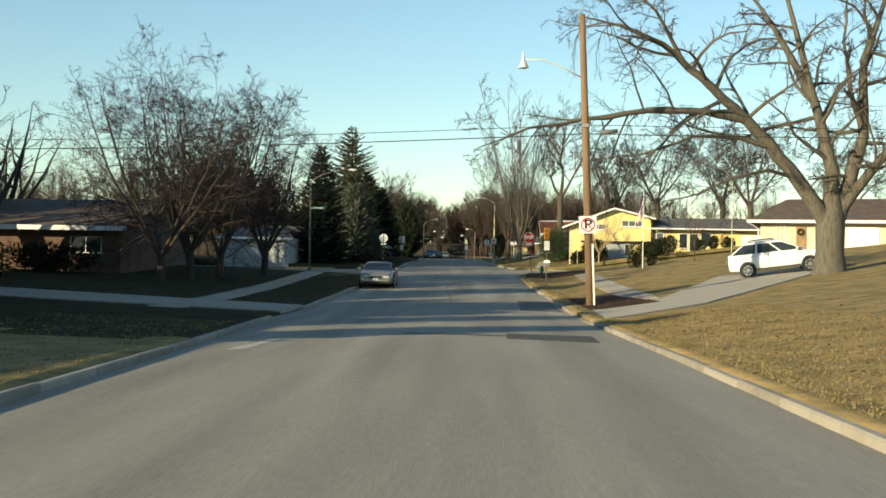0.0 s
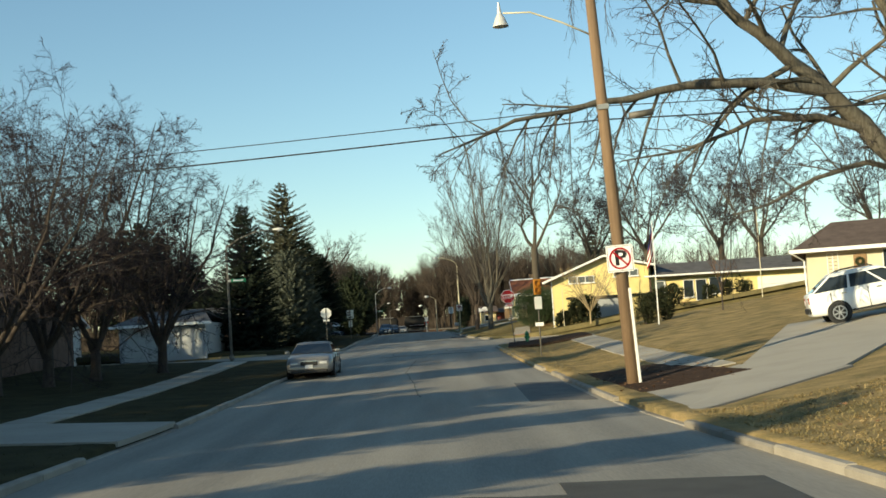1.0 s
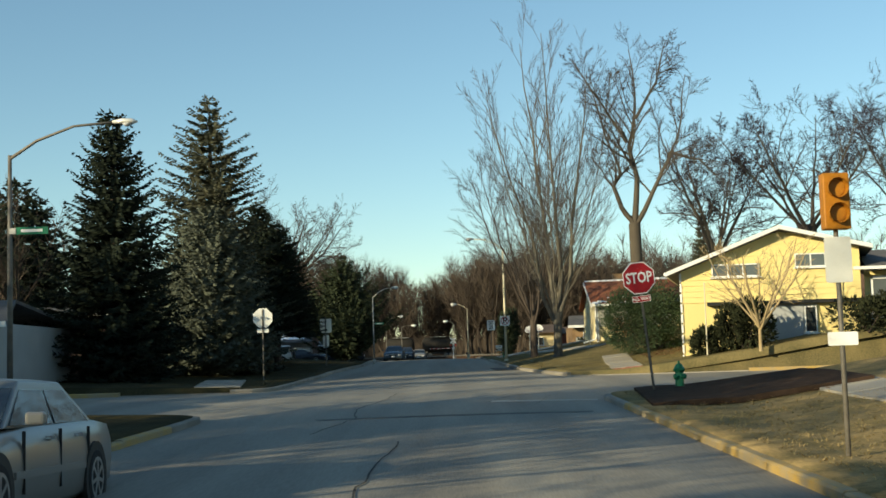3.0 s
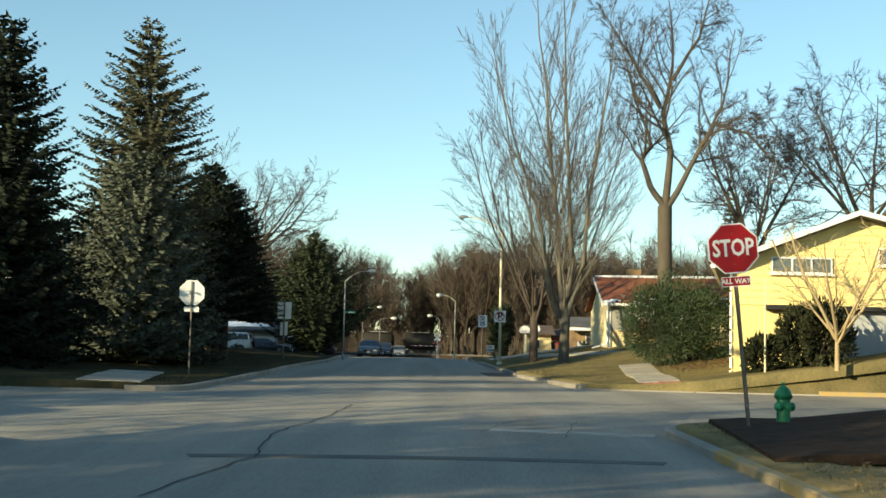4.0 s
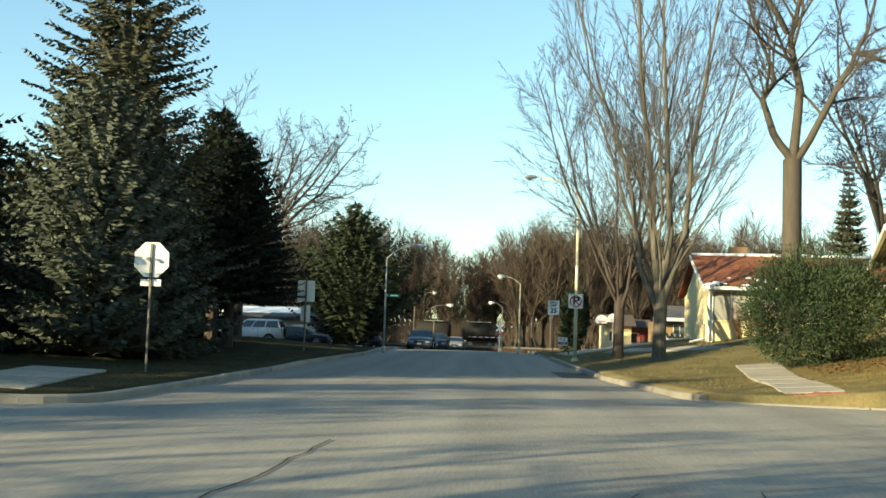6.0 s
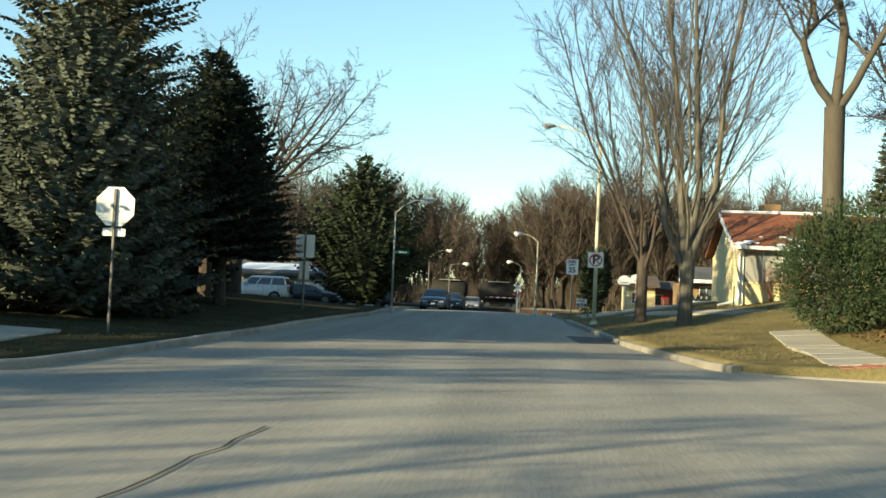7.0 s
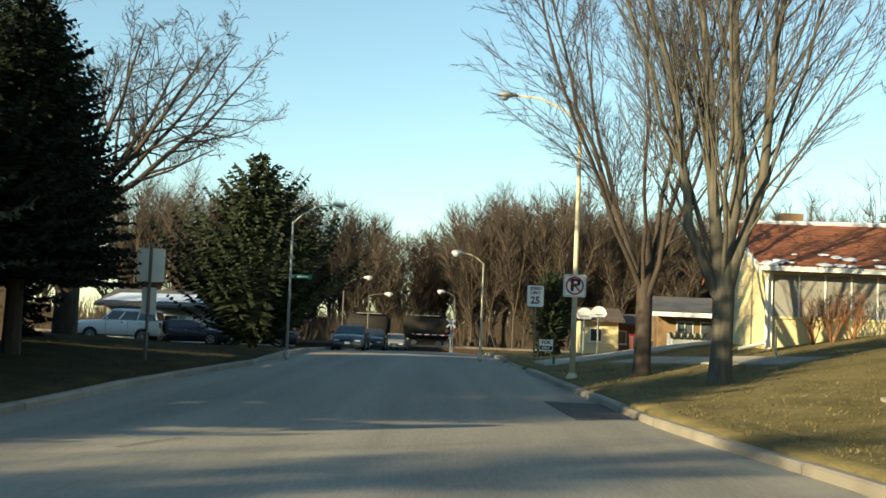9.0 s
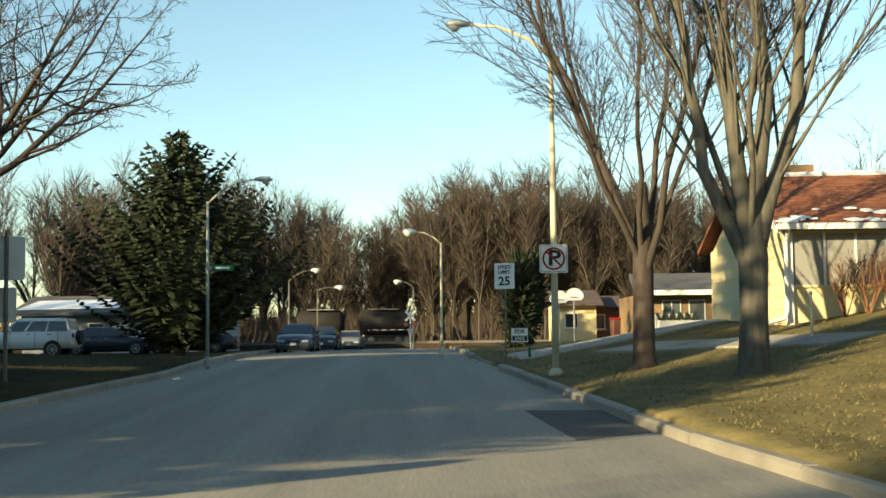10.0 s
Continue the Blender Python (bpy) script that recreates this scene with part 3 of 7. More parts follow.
# matted grass blades and fallen leaves on the lawns beside the street
def scatter(name, mat, seed, zones, blade, label, category):
    rnd = random.Random(seed)
    mb = Mesh()
    for n, x0, x1, y0, y1 in zones:
        for _ in range(n):
            y = rnd.uniform(y0, y1)
            e = right_edge(y) + 0.2 if x0 > 0 else left_edge(y) - 0.2
            x = e + (rnd.random() ** 1.4) * (x1 - x0) * (1 if x0 > 0 else -1)
            if not any(inside(x, y, p) for p in LAND):
                continue
            z = verge_z(x, y) + 0.03
            for k in range(3):
                a, l = rnd.random() * 6.3, blade * rnd.uniform(0.6, 1.5)
                d = Vector((math.cos(a), math.sin(a), rnd.uniform(0.25, 0.9))).normalized()
                side = Vector((-math.sin(a), math.cos(a), 0)) * blade * rnd.uniform(0.10, 0.2)
                p = Vector((x + rnd.uniform(-0.06, 0.06), y + rnd.uniform(-0.06, 0.06), z))
                mb.quad(p - side, p + d * l, p + side)
    return tagged(part(name, mb, mat, fix=False), label, category, kind="stuff")


scatter("grass", STRAW, 501, [(16000, 1, 7, 42, 80), (4500, 1, 6, 98, 130), (3000, -7, -1, 46, 72)], 0.062, "matted tufts of dry straw-coloured grass", "grass")
scatter("olive_grass", STRAW_OLIVE, 503, [(7000, 1, 7, 148, 180)], 0.055, "matted tufts of olive winter grass", "grass")
scatter("shade_green_grass", STRAW_SHADE_GREEN, 502, [(2500, -7, -1, 64, 120), (2000, -5, -1, 141, 178)], 0.055, "matted tufts of green winter grass, darkened to stand in for shade", "grass")


def leaf_litter(seed, zones):
    rnd = random.Random(seed)
    mb = Mesh()
    for n, x0, x1, y0, y1 in zones:
        for _ in range(n):
            x, y = rnd.uniform(x0, x1), rnd.uniform(y0, y1)
            if not any(inside(x, y, p) for p in LAND):
                continue
            p = Vector((x, y, verge_z(x, y) + rnd.uniform(0.05, 0.09)))
            a, l = rnd.random() * 6.3, rnd.uniform(0.03, 0.07)
            d, s = Vector((math.cos(a), math.sin(a), rnd.uniform(-0.3, 0.3))) * l, Vector((-math.sin(a), math.cos(a), rnd.uniform(-0.3, 0.5))) * l * 0.6
            mb.quad(p - d, p - s, p + d, p + s)
    return tagged(part("leaf_litter", mb, LITTER, fix=False), "dry russet leaves strewn over grass and mulch", "leaves", kind="stuff")


leaf_litter(511, [(900, 8.2, 11.4, 153.8, 156.2), (400, 4.8, 8.4, 88, 98), (450, 4.4, 8.8, 124, 130), (700, 6.0, 13, 46, 80)])


# ---- trees ----
def wander(rnd, start, way, length, n, bend, lift):
    """Points of a limb that bends as it grows and turns up by lift."""
    p, d, out = Vector(start), Vector(way).normalized(), [Vector(start)]
    for _ in range(n):
        d = (d + Vector((rnd.uniform(-bend, bend), rnd.uniform(-bend, bend), rnd.uniform(-bend, bend) + lift))).normalized()
        p = p + d * (length / n)
        out.append(p.copy())
    return out, d


def sprout(rnd, wood, twigs, pts, r0, r1, level, depth, kids, ratio, angle, bend, lift, sides, twig_r, start=0.25, fork=0.36):
    """A limb along pts, and its side branches level by level."""
    n = len(pts) - 1
    radii = [lerp(r0, r1, i / n) for i in range(n + 1)]
    if level >= depth and level > 1:
        side = (pts[-1] - pts[0]).cross(Vector((rnd.uniform(-1, 1), rnd.uniform(-1, 1), rnd.uniform(-1, 1))))
        twigs.ribbon(pts, r0, side.normalized() if side.length > 1e-4 else Vector((1, 0, 0)))
    else:
        (wood if r0 > 0.022 else twigs).tube(pts, radii, sides if r0 > 0.05 else (4 if r0 > 0.022 else 3), cap=False)
    if level >= depth:
        return
    total = sum((pts[i + 1] - pts[i]).length for i in range(n))
    count = kids[level] if level < len(kids) else kids[-1]
    for k in range(count):
        u = lerp(start, 0.98, (k + rnd.random()) / count)
        i = min(int(u * n), n - 1)
        p = pts[i].lerp(pts[i + 1], u * n - i)
        d = (pts[i + 1] - pts[i]).normalized()
        side = d.cross(Vector((rnd.uniform(-1, 1), rnd.uniform(-1, 1), rnd.uniform(-1, 1))))
        if side.length < 0.01:
            continue
        a = radians(rnd.uniform(*angle))
        way = d * math.cos(a) + side.normalized() * math.sin(a)
        length = total * ratio * rnd.uniform(0.6, 1.15) * (1.15 - 0.55 * u)
        r = max(twig_r, min(lerp(r0, r1, u) * 0.55, r0 * fork))
        sub, _ = wander(rnd, p, way, length, 4 if level < depth - 1 else 3, bend, lift)
        sprout(rnd, wood, twigs, sub, r, max(twig_r * 0.6, r * 0.3), level + 1, depth, kids, ratio, angle, bend, lift, sides, twig_r, fork=max(fork, 0.3))


def bare_tree(name, base, limbs, trunk, seed, bark, twig_mat, label, kids=(7, 6, 5), depth=3, ratio=0.42, angle=(25, 60), bend=0.22, lift=0.05, twig_r=0.009, start=0.3, fork=0.36, whips=()):
    """A leafless tree: trunk is a list of (point, radius); limbs a list of (points, radius at the foot, radius at the tip), all in metres from the base."""
    rnd = random.Random(seed)
    root = thing(name, pose(*base), label, "tree")
    wood, twigs = Mesh(), Mesh()
    if trunk:
        wood.tube([p for p, r in trunk], [r for p, r in trunk], 10, cap=False)
    for pts, r0, r1 in limbs:
        fine = []
        pts = [Vector(p) for p in pts]
        for i in range(len(pts) - 1):
            for s in range(3):
                u = s / 3
                h = pts[i].lerp(pts[i + 1], u)
                fine.append(h + Vector((rnd.uniform(-1, 1), rnd.uniform(-1, 1), rnd.uniform(-1, 1))) * (0.02 * (pts[i + 1] - pts[i]).length if fine else 0))
        fine.append(pts[-1])
        sprout(rnd, wood, twigs, fine, r0, r1, 0, depth, kids, ratio, angle, bend, lift, 7, twig_r, start, fork)
    for pts, r0, r1 in whips:
        sprout(rnd, wood, twigs, [Vector(p) for p in pts], r0, r1, 0, 2, (11, 5), 0.42, (12, 45), 0.12, -0.16, 5, 0.006, 0.1, 0.4)
    part("trunk", wood, bark, root, smooth=True, fix=False)
    if twigs.v:
        part("crown", twigs, twig_mat, root, "fine bare twigs", fix=False)
    return root


def stems(rnd, n, height, spread, foot, r, lean=0.0):
    """n upright limbs that fan out from a foot height to the crown's rim."""
    out = []
    for k in range(n):
        a = 2 * math.pi * (k + rnd.uniform(-0.3, 0.3)) / n
        s = spread * rnd.uniform(0.55, 1.0)
        h = height * rnd.uniform(0.82, 1.0) * (1 - 0.18 * (s / spread) ** 2)
        dx, dy = math.cos(a) * s, math.sin(a) * s
        mid = foot + (h - foot) * 0.45
        out.append(([(0.06 * math.cos(a), 0.06 * math.sin(a), foot * rnd.uniform(0.75, 1.0)), (dx * 0.35 + lean * 0.3, dy * 0.35, lerp(foot, mid, 0.55)), (dx * 0.72 + lean * 0.7, dy * 0.72, mid + 0.1 * h), (dx + lean, dy, h)], r * rnd.uniform(0.6, 1.0), 0.015))
    return out


def conifer(name, base, height, radius, seed, mat, label, rows=26, droop=0.35, bare=0.05, ragged=0.25, per_row=17, blade=0.21, top_narrow=1.0, curl=0.16, gaps=0.06):
    """A needle tree: whorls of drooping boughs, each clothed with small needle sprays."""
    rnd = random.Random(seed)
    root = thing(name, pose(*base), label, "tree")
    trunk, need = Mesh(), Mesh()
    trunk.tube([(0, 0, -0.2), (0.02, 0, height * 0.5), (0, 0.01, height * 0.98)], [0.028 * height, 0.016 * height, 0.01], 8, cap=False)
    for i in range(rows):
        u = (i + rnd.random() * 0.5) / rows
        z = height * lerp(bare, 0.985, u)
        reach = radius * (1 - u) ** (0.82 * top_narrow) * 1.02 + 0.05
        n = max(4, int(per_row * (0.45 + 0.75 * (1 - u))))
        off = rnd.random() * 6.3
        for k in range(n):
            if rnd.random() < gaps:
                continue
            a = off + 2 * math.pi * (k + rnd.uniform(-0.35, 0.35)) / n
            l = reach * rnd.uniform(1 - ragged, 1 + ragged * 0.55)
            d = Vector((math.cos(a), math.sin(a), 0))
            side = Vector((-d.y, d.x, 0))
            tip_rise = rnd.uniform(-droop, -droop * 0.3) * (1.15 - u) + 0.28 * u
            steps = max(3, int(l / (blade * 0.5)))
            pts = []
            for s in range(steps + 1):
                w = s / steps
                pts.append(Vector((0, 0, z)) + d * (l * w) + Vector((0, 0, l * (tip_rise * w + curl * w * w))))
            if i % 2 == 0:
                trunk.tube([pts[0], pts[len(pts) // 2]], [0.018, 0.008], 3, cap=False)
            for s in range(1, steps + 1):
                p, w = pts[s], s / steps
                wide = blade * (0.7 + 2.0 * (1 - w) * min(1, l / radius + 0.3))
                for sg in (-1, 1, -1, 1):
                    sl = wide * rnd.uniform(0.7, 1.25)
                    way = (side * sg * rnd.uniform(0.75, 1.0) + d * rnd.uniform(0.35, 0.8) + Vector((0, 0, rnd.uniform(-0.45, 0.2)))).normalized()
                    across = way.cross(Vector((rnd.uniform(-1, 1), rnd.uniform(-1, 1), rnd.uniform(0.1, 0.8)))).normalized() * blade * rnd.uniform(0.13, 0.24)
                    q = p + way * sl
                    need.quad(p - across * 0.5, p + way * sl * 0.55 - across, q, p + way * sl * 0.5 + across)
                if rnd.random() < 0.55:
                    across = side * blade * 0.3
                    q = p + (d * 0.6 + Vector((0, 0, rnd.uniform(0.1, 0.7)))) * blade * 1.3
                    need.quad(p - across, q, p + across)
    part("trunk", trunk, BARK_DARK, root, fix=False)
    part("crown", need, mat, root, "dense needle boughs", fix=False)
    return root


def shrub(name, base, size, seed, mat, label, n=2600, leaf=0.09, lumps=9, category="bush"):
    """A shrub of many small sprays over several lumps, with an uneven outline."""
    rnd = random.Random(seed)
    root = thing(name, pose(*base), label, category)
    stem, leaves = Mesh(), Mesh()
    blobs = []
    for k in range(lumps):
        a = rnd.random() * 6.3
        s = rnd.random() ** 0.5 * 0.62
        r = rnd.uniform(0.34, 0.55)
        blobs.append((Vector((math.cos(a) * s * size[0], math.sin(a) * s * size[1], size[2] * rnd.uniform(0.35, 0.66))), r))
        stem.tube([(0, 0, -0.05), tuple(blobs[-1][0])], [0.03, 0.012], 4, cap=False)
    for _ in range(n):
        c, r = rnd.choice(blobs)
        d = Vector((rnd.gauss(0, 1), rnd.gauss(0, 1), rnd.gauss(0, 1))).normalized()
        f = rnd.uniform(0.72, 1.08)
        p = c + Vector((d.x * size[0] * r, d.y * size[1] * r, d.z * size[2] * r * 0.95)) * f
        if p.z < 0.02:
            p.z = rnd.uniform(0.02, 0.2)
        up = (d + Vector((0, 0, 0.5))).normalized()
        s = up.cross(Vector((rnd.uniform(-1, 1), rnd.uniform(-1, 1), rnd.uniform(-1, 1)))).normalized()
        w = leaf * rnd.uniform(0.7, 1.5)
        leaves.quad(p - s * w * 0.5, p + up * w * 0.9 - s * w * 0.2, p + up * w * 1.7, p + s * w * 0.5)
    part("stem", stem, BARK_DARK, root, fix=False)
    part("foliage", leaves, mat, root, fix=False)
    return root


def on(x, y, dz=0.0):
    return (x, y, verge_z(x, y) + dz)


# the clump of dark bare trees on the left lawn
for i, (x, y, h, s, sd) in enumerate([(-16.6, 103.0, 12.2, 6.2, 3), (-16.2, 108.4, 13.4, 5.6, 5), (-15.1, 111.8, 12.4, 6.0, 7), (-13.2, 117.0, 10.4, 4.6, 11)]):
    rnd = random.Random(sd)
    bare_tree("bare_tree", on(x, y, -0.1), stems(rnd, 7, h, s, 1.7, 0.15), [((0, 0, -0.1), 0.32), ((0.03, 0, 0.4), 0.24), ((0.05, 0.02, 2.0), 0.20)], sd, BARK_DARK, TWIG_GREY,
              "dark multi-stemmed bare crab-apple tree on the shaded lawn", kids=(15, 10, 12), depth=3, ratio=0.46, angle=(25, 82), bend=0.34, lift=-0.015, twig_r=0.0095, start=0.14, fork=0.34)

# trees added on the left, mostly out of view, whose shade streaks the street
for x, y, h, s, sd in [(-31.5, 105.0, 13.0, 4.4, 305), (-36.5, 110.5, 14.0, 4.6, 307), (-31.0, 114.5, 12.0, 4.2, 309), (-40.0, 118.5, 14.0, 4.6, 311), (-33.0, 123.5, 12.5, 4.4, 313), (-35.5, 117.0, 16.0, 4.2, 315), (-38.5, 113.5, 17.0, 4.4, 317), (-34.5, 108.0, 15.0, 4.2, 319)]:
    rnd = random.Random(sd)
    bare_tree("bare_tree", on(x, y, -0.1), stems(rnd, 7, h, s, 2.2, 0.30), [((0, 0, -0.1), 0.46), ((0.03, 0, 0.4), 0.38), ((0.05, 0.02, 2.4), 0.32)], sd, BARK_DARK, TWIG_GREY,
              "bare tree out of view, added to streak the street with shade", kids=(5, 5, 4), depth=3, ratio=0.40, angle=(25, 70), bend=0.3, lift=0.02, twig_r=0.016)
# spruces added to block the sun, sized by where their shade should end
for k, (x, y, h, r) in enumerate([(-15.8, 66.0, 7.2, 3.0), (-17.8, 69.3, 6.6, 3.0), (-18.1, 72.6, 11.5, 3.0), (-20.1, 75.9, 7.0, 3.0), (-20.3, 79.2, 6.8, 3.0), (-22.3, 82.5, 7.4, 3.0), (-22.6, 85.8, 12.5, 3.0), (-24.6, 89.1, 6.8, 3.0), (-24.8, 92.4, 7.2, 3.0), (-26.8, 95.7, 6.9, 3.0), (-27.0, 99.0, 12.0, 3.0), (-29.1, 102.3, 7.0, 3.0), (-14.8, 58.0, 8.0, 2.6), (-27.0, 68.0, 13.0, 3.2), (-31.0, 80.0, 13.0, 3.2), (-37.0, 95.0, 13.5, 3.4), (-24.0, 169.0, 4.6, 2.4), (-19.5, 167.0, 4.8, 2.4), (-12.8, 169.0, 6.5, 2.4), (-17.5, 163.5, 4.6, 2.4), (-14.5, 166.0, 5.0, 2.4), (-27.0, 176.0, 12.0, 3.4), (-30.0, 181.0, 12.0, 3.4), (-24.5, 172.0, 10.0, 3.0), (-23.0, 178.0, 9.0, 3.0), (-43.0, 119.5, 15.0, 3.8), (-47.0, 123.0, 15.0, 3.8), (-51.0, 123.5, 15.5, 3.8), (-46.0, 115.0, 17.0, 4.0), (-42.0, 111.5, 17.5, 4.2), (-38.5, 108.0, 16.0, 4.0)]):
    conifer("spruce_tree", on(x, y, -0.1), h, r, 400 + k, NEEDLE_DARK, "dark spruce mostly out of view, added to shade the left side", rows=22, droop=0.4, per_row=13, blade=0.42, top_narrow=0.65)

# the spreading ash beside the driveway
ASH_BOUGHS = [([(-0.2, 0, 2.6), (-1.6, -0.2, 4.6), (-3.2, -0.5, 6.4), (-4.9, -0.9, 8.0), (-6.6, -1.4, 9.4), (-8.6, -2.0, 10.9), (-10.6, -2.5, 11.7), (-12.4, -2.9, 12.0)], 0.42, 0.03),
         ([(-4.3, -0.8, 7.5), (-6.4, -1.4, 7.8), (-9.2, -2.1, 7.7), (-12.3, -2.9, 7.2), (-15.0, -3.9, 6.6), (-17.4, -4.8, 5.6)], 0.22, 0.02),
         ([(-3.0, -0.5, 6.2), (-4.8, -0.9, 6.7), (-7.0, -1.4, 6.6), (-9.4, -2.0, 5.7), (-11.6, -2.4, 5.4)], 0.15, 0.02),
         ([(-1.6, -0.2, 4.7), (-3.2, -0.8, 5.1), (-5.2, -1.3, 4.6), (-6.8, -1.6, 3.8), (-8.6, -1.9, 3.4)], 0.12, 0.02),
         ([(0.0, 0, 2.8), (0.15, 0.2, 5.2), (-0.4, 0.4, 7.4), (-0.9, 0.5, 9.4), (-1.9, 0.8, 13.4), (-2.6, 1.0, 16.0)], 0.44, 0.03),
         ([(0.3, 0, 2.7), (0.9, 0.2, 4.4), (1.6, 0.3, 6.9), (1.7, 0.4, 10.8), (2.7, 0.6, 13.6), (3.4, 0.8, 16.4)], 0.45, 0.03),
         ([(-0.8, 0.5, 8.8), (-2.0, 0.4, 11.0), (-3.4, 0.6, 13.2), (-5.0, 0.8, 15.4)], 0.24, 0.02),
         ([(0.5, 0, 3.2), (2.6, -0.4, 6.0), (4.8, -0.8, 9.0), (6.4, -1.0, 12.5)], 0.30, 0.03),
         ([(1.6, 0.3, 7.2), (0.9, 0.0, 9.0), (0.5, -0.2, 11.5), (0.6, -0.3, 14.5)], 0.18, 0.02),
         ([(-7.6, -1.7, 10.2), (-9.0, -2.6, 12.4), (-11.0, -3.2, 14.0)], 0.12, 0.02)]
rnd = random.Random(22)
ASH_WHIPS = []
for x, y, z in [(-11.6, -2.7, 7.3), (-12.4, -2.9, 7.2), (-13.2, -3.2, 7.0), (-13.9, -3.5, 6.8), (-14.6, -3.8, 6.7), (-15.6, -4.1, 6.3), (-16.6, -4.5, 5.9), (-10.6, -2.2, 5.5), (-11.4, -2.4, 5.4), (-8.0, -1.8, 3.6), (-9.8, -2.3, 7.6), (-7.6, -1.5, 6.4), (-12.2, -2.9, 12.0), (-11.2, -2.6, 11.8)]:
    dx, dy, dz = rnd.uniform(-0.9, 0.3), rnd.uniform(-0.5, 0.3), rnd.uniform(2.0, 3.1)
    ASH_WHIPS.append(([(x, y, z), (x + dx * 0.6, y + dy * 0.6, z - dz * 0.2), (x + dx, y + dy, z - dz * 0.6), (x + dx * 0.9, y + dy, z - dz)], 0.028, 0.006))
bare_tree("ash_tree", on(17.9, 96.9, -0.15), ASH_BOUGHS, [((0, 0, -0.1), 1.10), ((0, 0, 0.3), 0.82), ((0, 0, 1.2), 0.68), ((0.0, 0, 2.4), 0.70), ((0.1, 0, 3.2), 0.55), ((0.2, 0, 4.2), 0.2)], 21, BARK_PALE, TWIG, "large sunlit bare ash tree with long arching limbs", kids=(16, 11, 14), depth=3, ratio=0.36, angle=(30, 80), bend=0.34, lift=-0.06, start=0.2, twig_r=0.010, fork=0.26, whips=ASH_WHIPS)

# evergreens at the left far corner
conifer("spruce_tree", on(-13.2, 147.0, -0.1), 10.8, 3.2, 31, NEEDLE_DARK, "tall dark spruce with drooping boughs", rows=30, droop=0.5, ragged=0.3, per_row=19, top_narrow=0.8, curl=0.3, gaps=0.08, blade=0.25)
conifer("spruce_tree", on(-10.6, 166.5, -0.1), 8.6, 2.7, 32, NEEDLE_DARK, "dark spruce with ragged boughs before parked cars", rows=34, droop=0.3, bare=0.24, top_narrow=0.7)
conifer("spruce_tree", on(-11.5, 157.8, -0.1), 13.2, 3.5, 33, NEEDLE_OLD, "tall olive-brown spruce, thin towards its top", rows=34, droop=0.15, ragged=0.45, top_narrow=0.62, per_row=17, gaps=0.2, blade=0.25)
conifer("blue_spruce_tree", on(-11.0, 154.6, -0.1), 7.6, 3.2, 35, NEEDLE_BLUE, "blunt blue-grey spruce at the corner lawn", rows=32, droop=0.3, per_row=22, top_narrow=0.7, blade=0.27, curl=0.3, ragged=0.3, gaps=0.05)
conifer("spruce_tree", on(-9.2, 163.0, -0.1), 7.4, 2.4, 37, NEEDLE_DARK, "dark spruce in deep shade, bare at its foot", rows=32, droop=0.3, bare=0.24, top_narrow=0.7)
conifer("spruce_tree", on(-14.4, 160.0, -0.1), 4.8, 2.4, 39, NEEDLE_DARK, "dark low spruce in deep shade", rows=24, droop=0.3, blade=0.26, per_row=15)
conifer("pine_tree", on(-7.8, 184.8, -0.1), 7.4, 3.7, 41, NEEDLE_PINE, "broad dark pine with upswept boughs beside the street", rows=24, droop=-0.55, ragged=0.55, blade=0.30, per_row=16, top_narrow=0.95, gaps=0.15, curl=0.25)
rnd = random.Random(51)
bare_tree("bare_tree", on(-11.2, 173.0, -0.1), stems(rnd, 10, 11.2, 4.6, 3.4, 0.14, 0.9), [((0, 0, -0.1), 0.36), ((0.05, 0, 4.6), 0.26)], 51, BARK_DARK, TWIG, "tall bare tree behind the spruces", kids=(12, 9, 9), depth=3, ratio=0.42, angle=(25, 70), bend=0.26, twig_r=0.008)

# street trees on the right beyond the crossing
rnd = random.Random(61)
MAPLE = [([(-0.03, 0, 1.9), (-0.8, 0, 3.6), (-1.1, 0.1, 6.0), (-2.4, 0.2, 10.5), (-3.8, 0.2, 15.0)], 0.13, 0.015), ([(0.03, 0, 2.0), (0.35, 0, 5.0), (0.2, 0.1, 10.0), (-0.3, 0.2, 19.2)], 0.17, 0.015),
         ([(-0.05, 0, 2.0), (-0.2, 0.1, 5.0), (-0.9, 0.1, 11.0), (-1.6, 0.2, 18.6)], 0.16, 0.015), ([(0.1, 0, 2.1), (0.8, 0, 4.6), (1.4, 0.1, 9.5), (2.4, 0.2, 17.0)], 0.15, 0.015)]
bare_tree("maple_tree", on(4.99, 162.4, -0.1), [([(x * 0.85, y * 0.85, z * 0.87) for x, y, z in pts], r0 * 0.95, r1) for pts, r0, r1 in MAPLE] + stems(rnd, 4, 16.2, 4.0, 2.3, 0.07), [((0, 0, -0.1), 0.34), ((0, 0, 0.22), 0.24), ((0.02, 0, 1.0), 0.205), ((0.03, 0, 1.8), 0.22), ((0.06, 0, 2.4), 0.15), ((0.1, 0, 3.1), 0.06)], 61, BARK_PALE, TWIG_GOLD, "tall vase-shaped bare maple on the verge", kids=(22, 10, 9), depth=3, ratio=0.35, angle=(14, 36), bend=0.10, lift=0.05, start=0.14, twig_r=0.0065, fork=0.19)
rnd = random.Random(63)
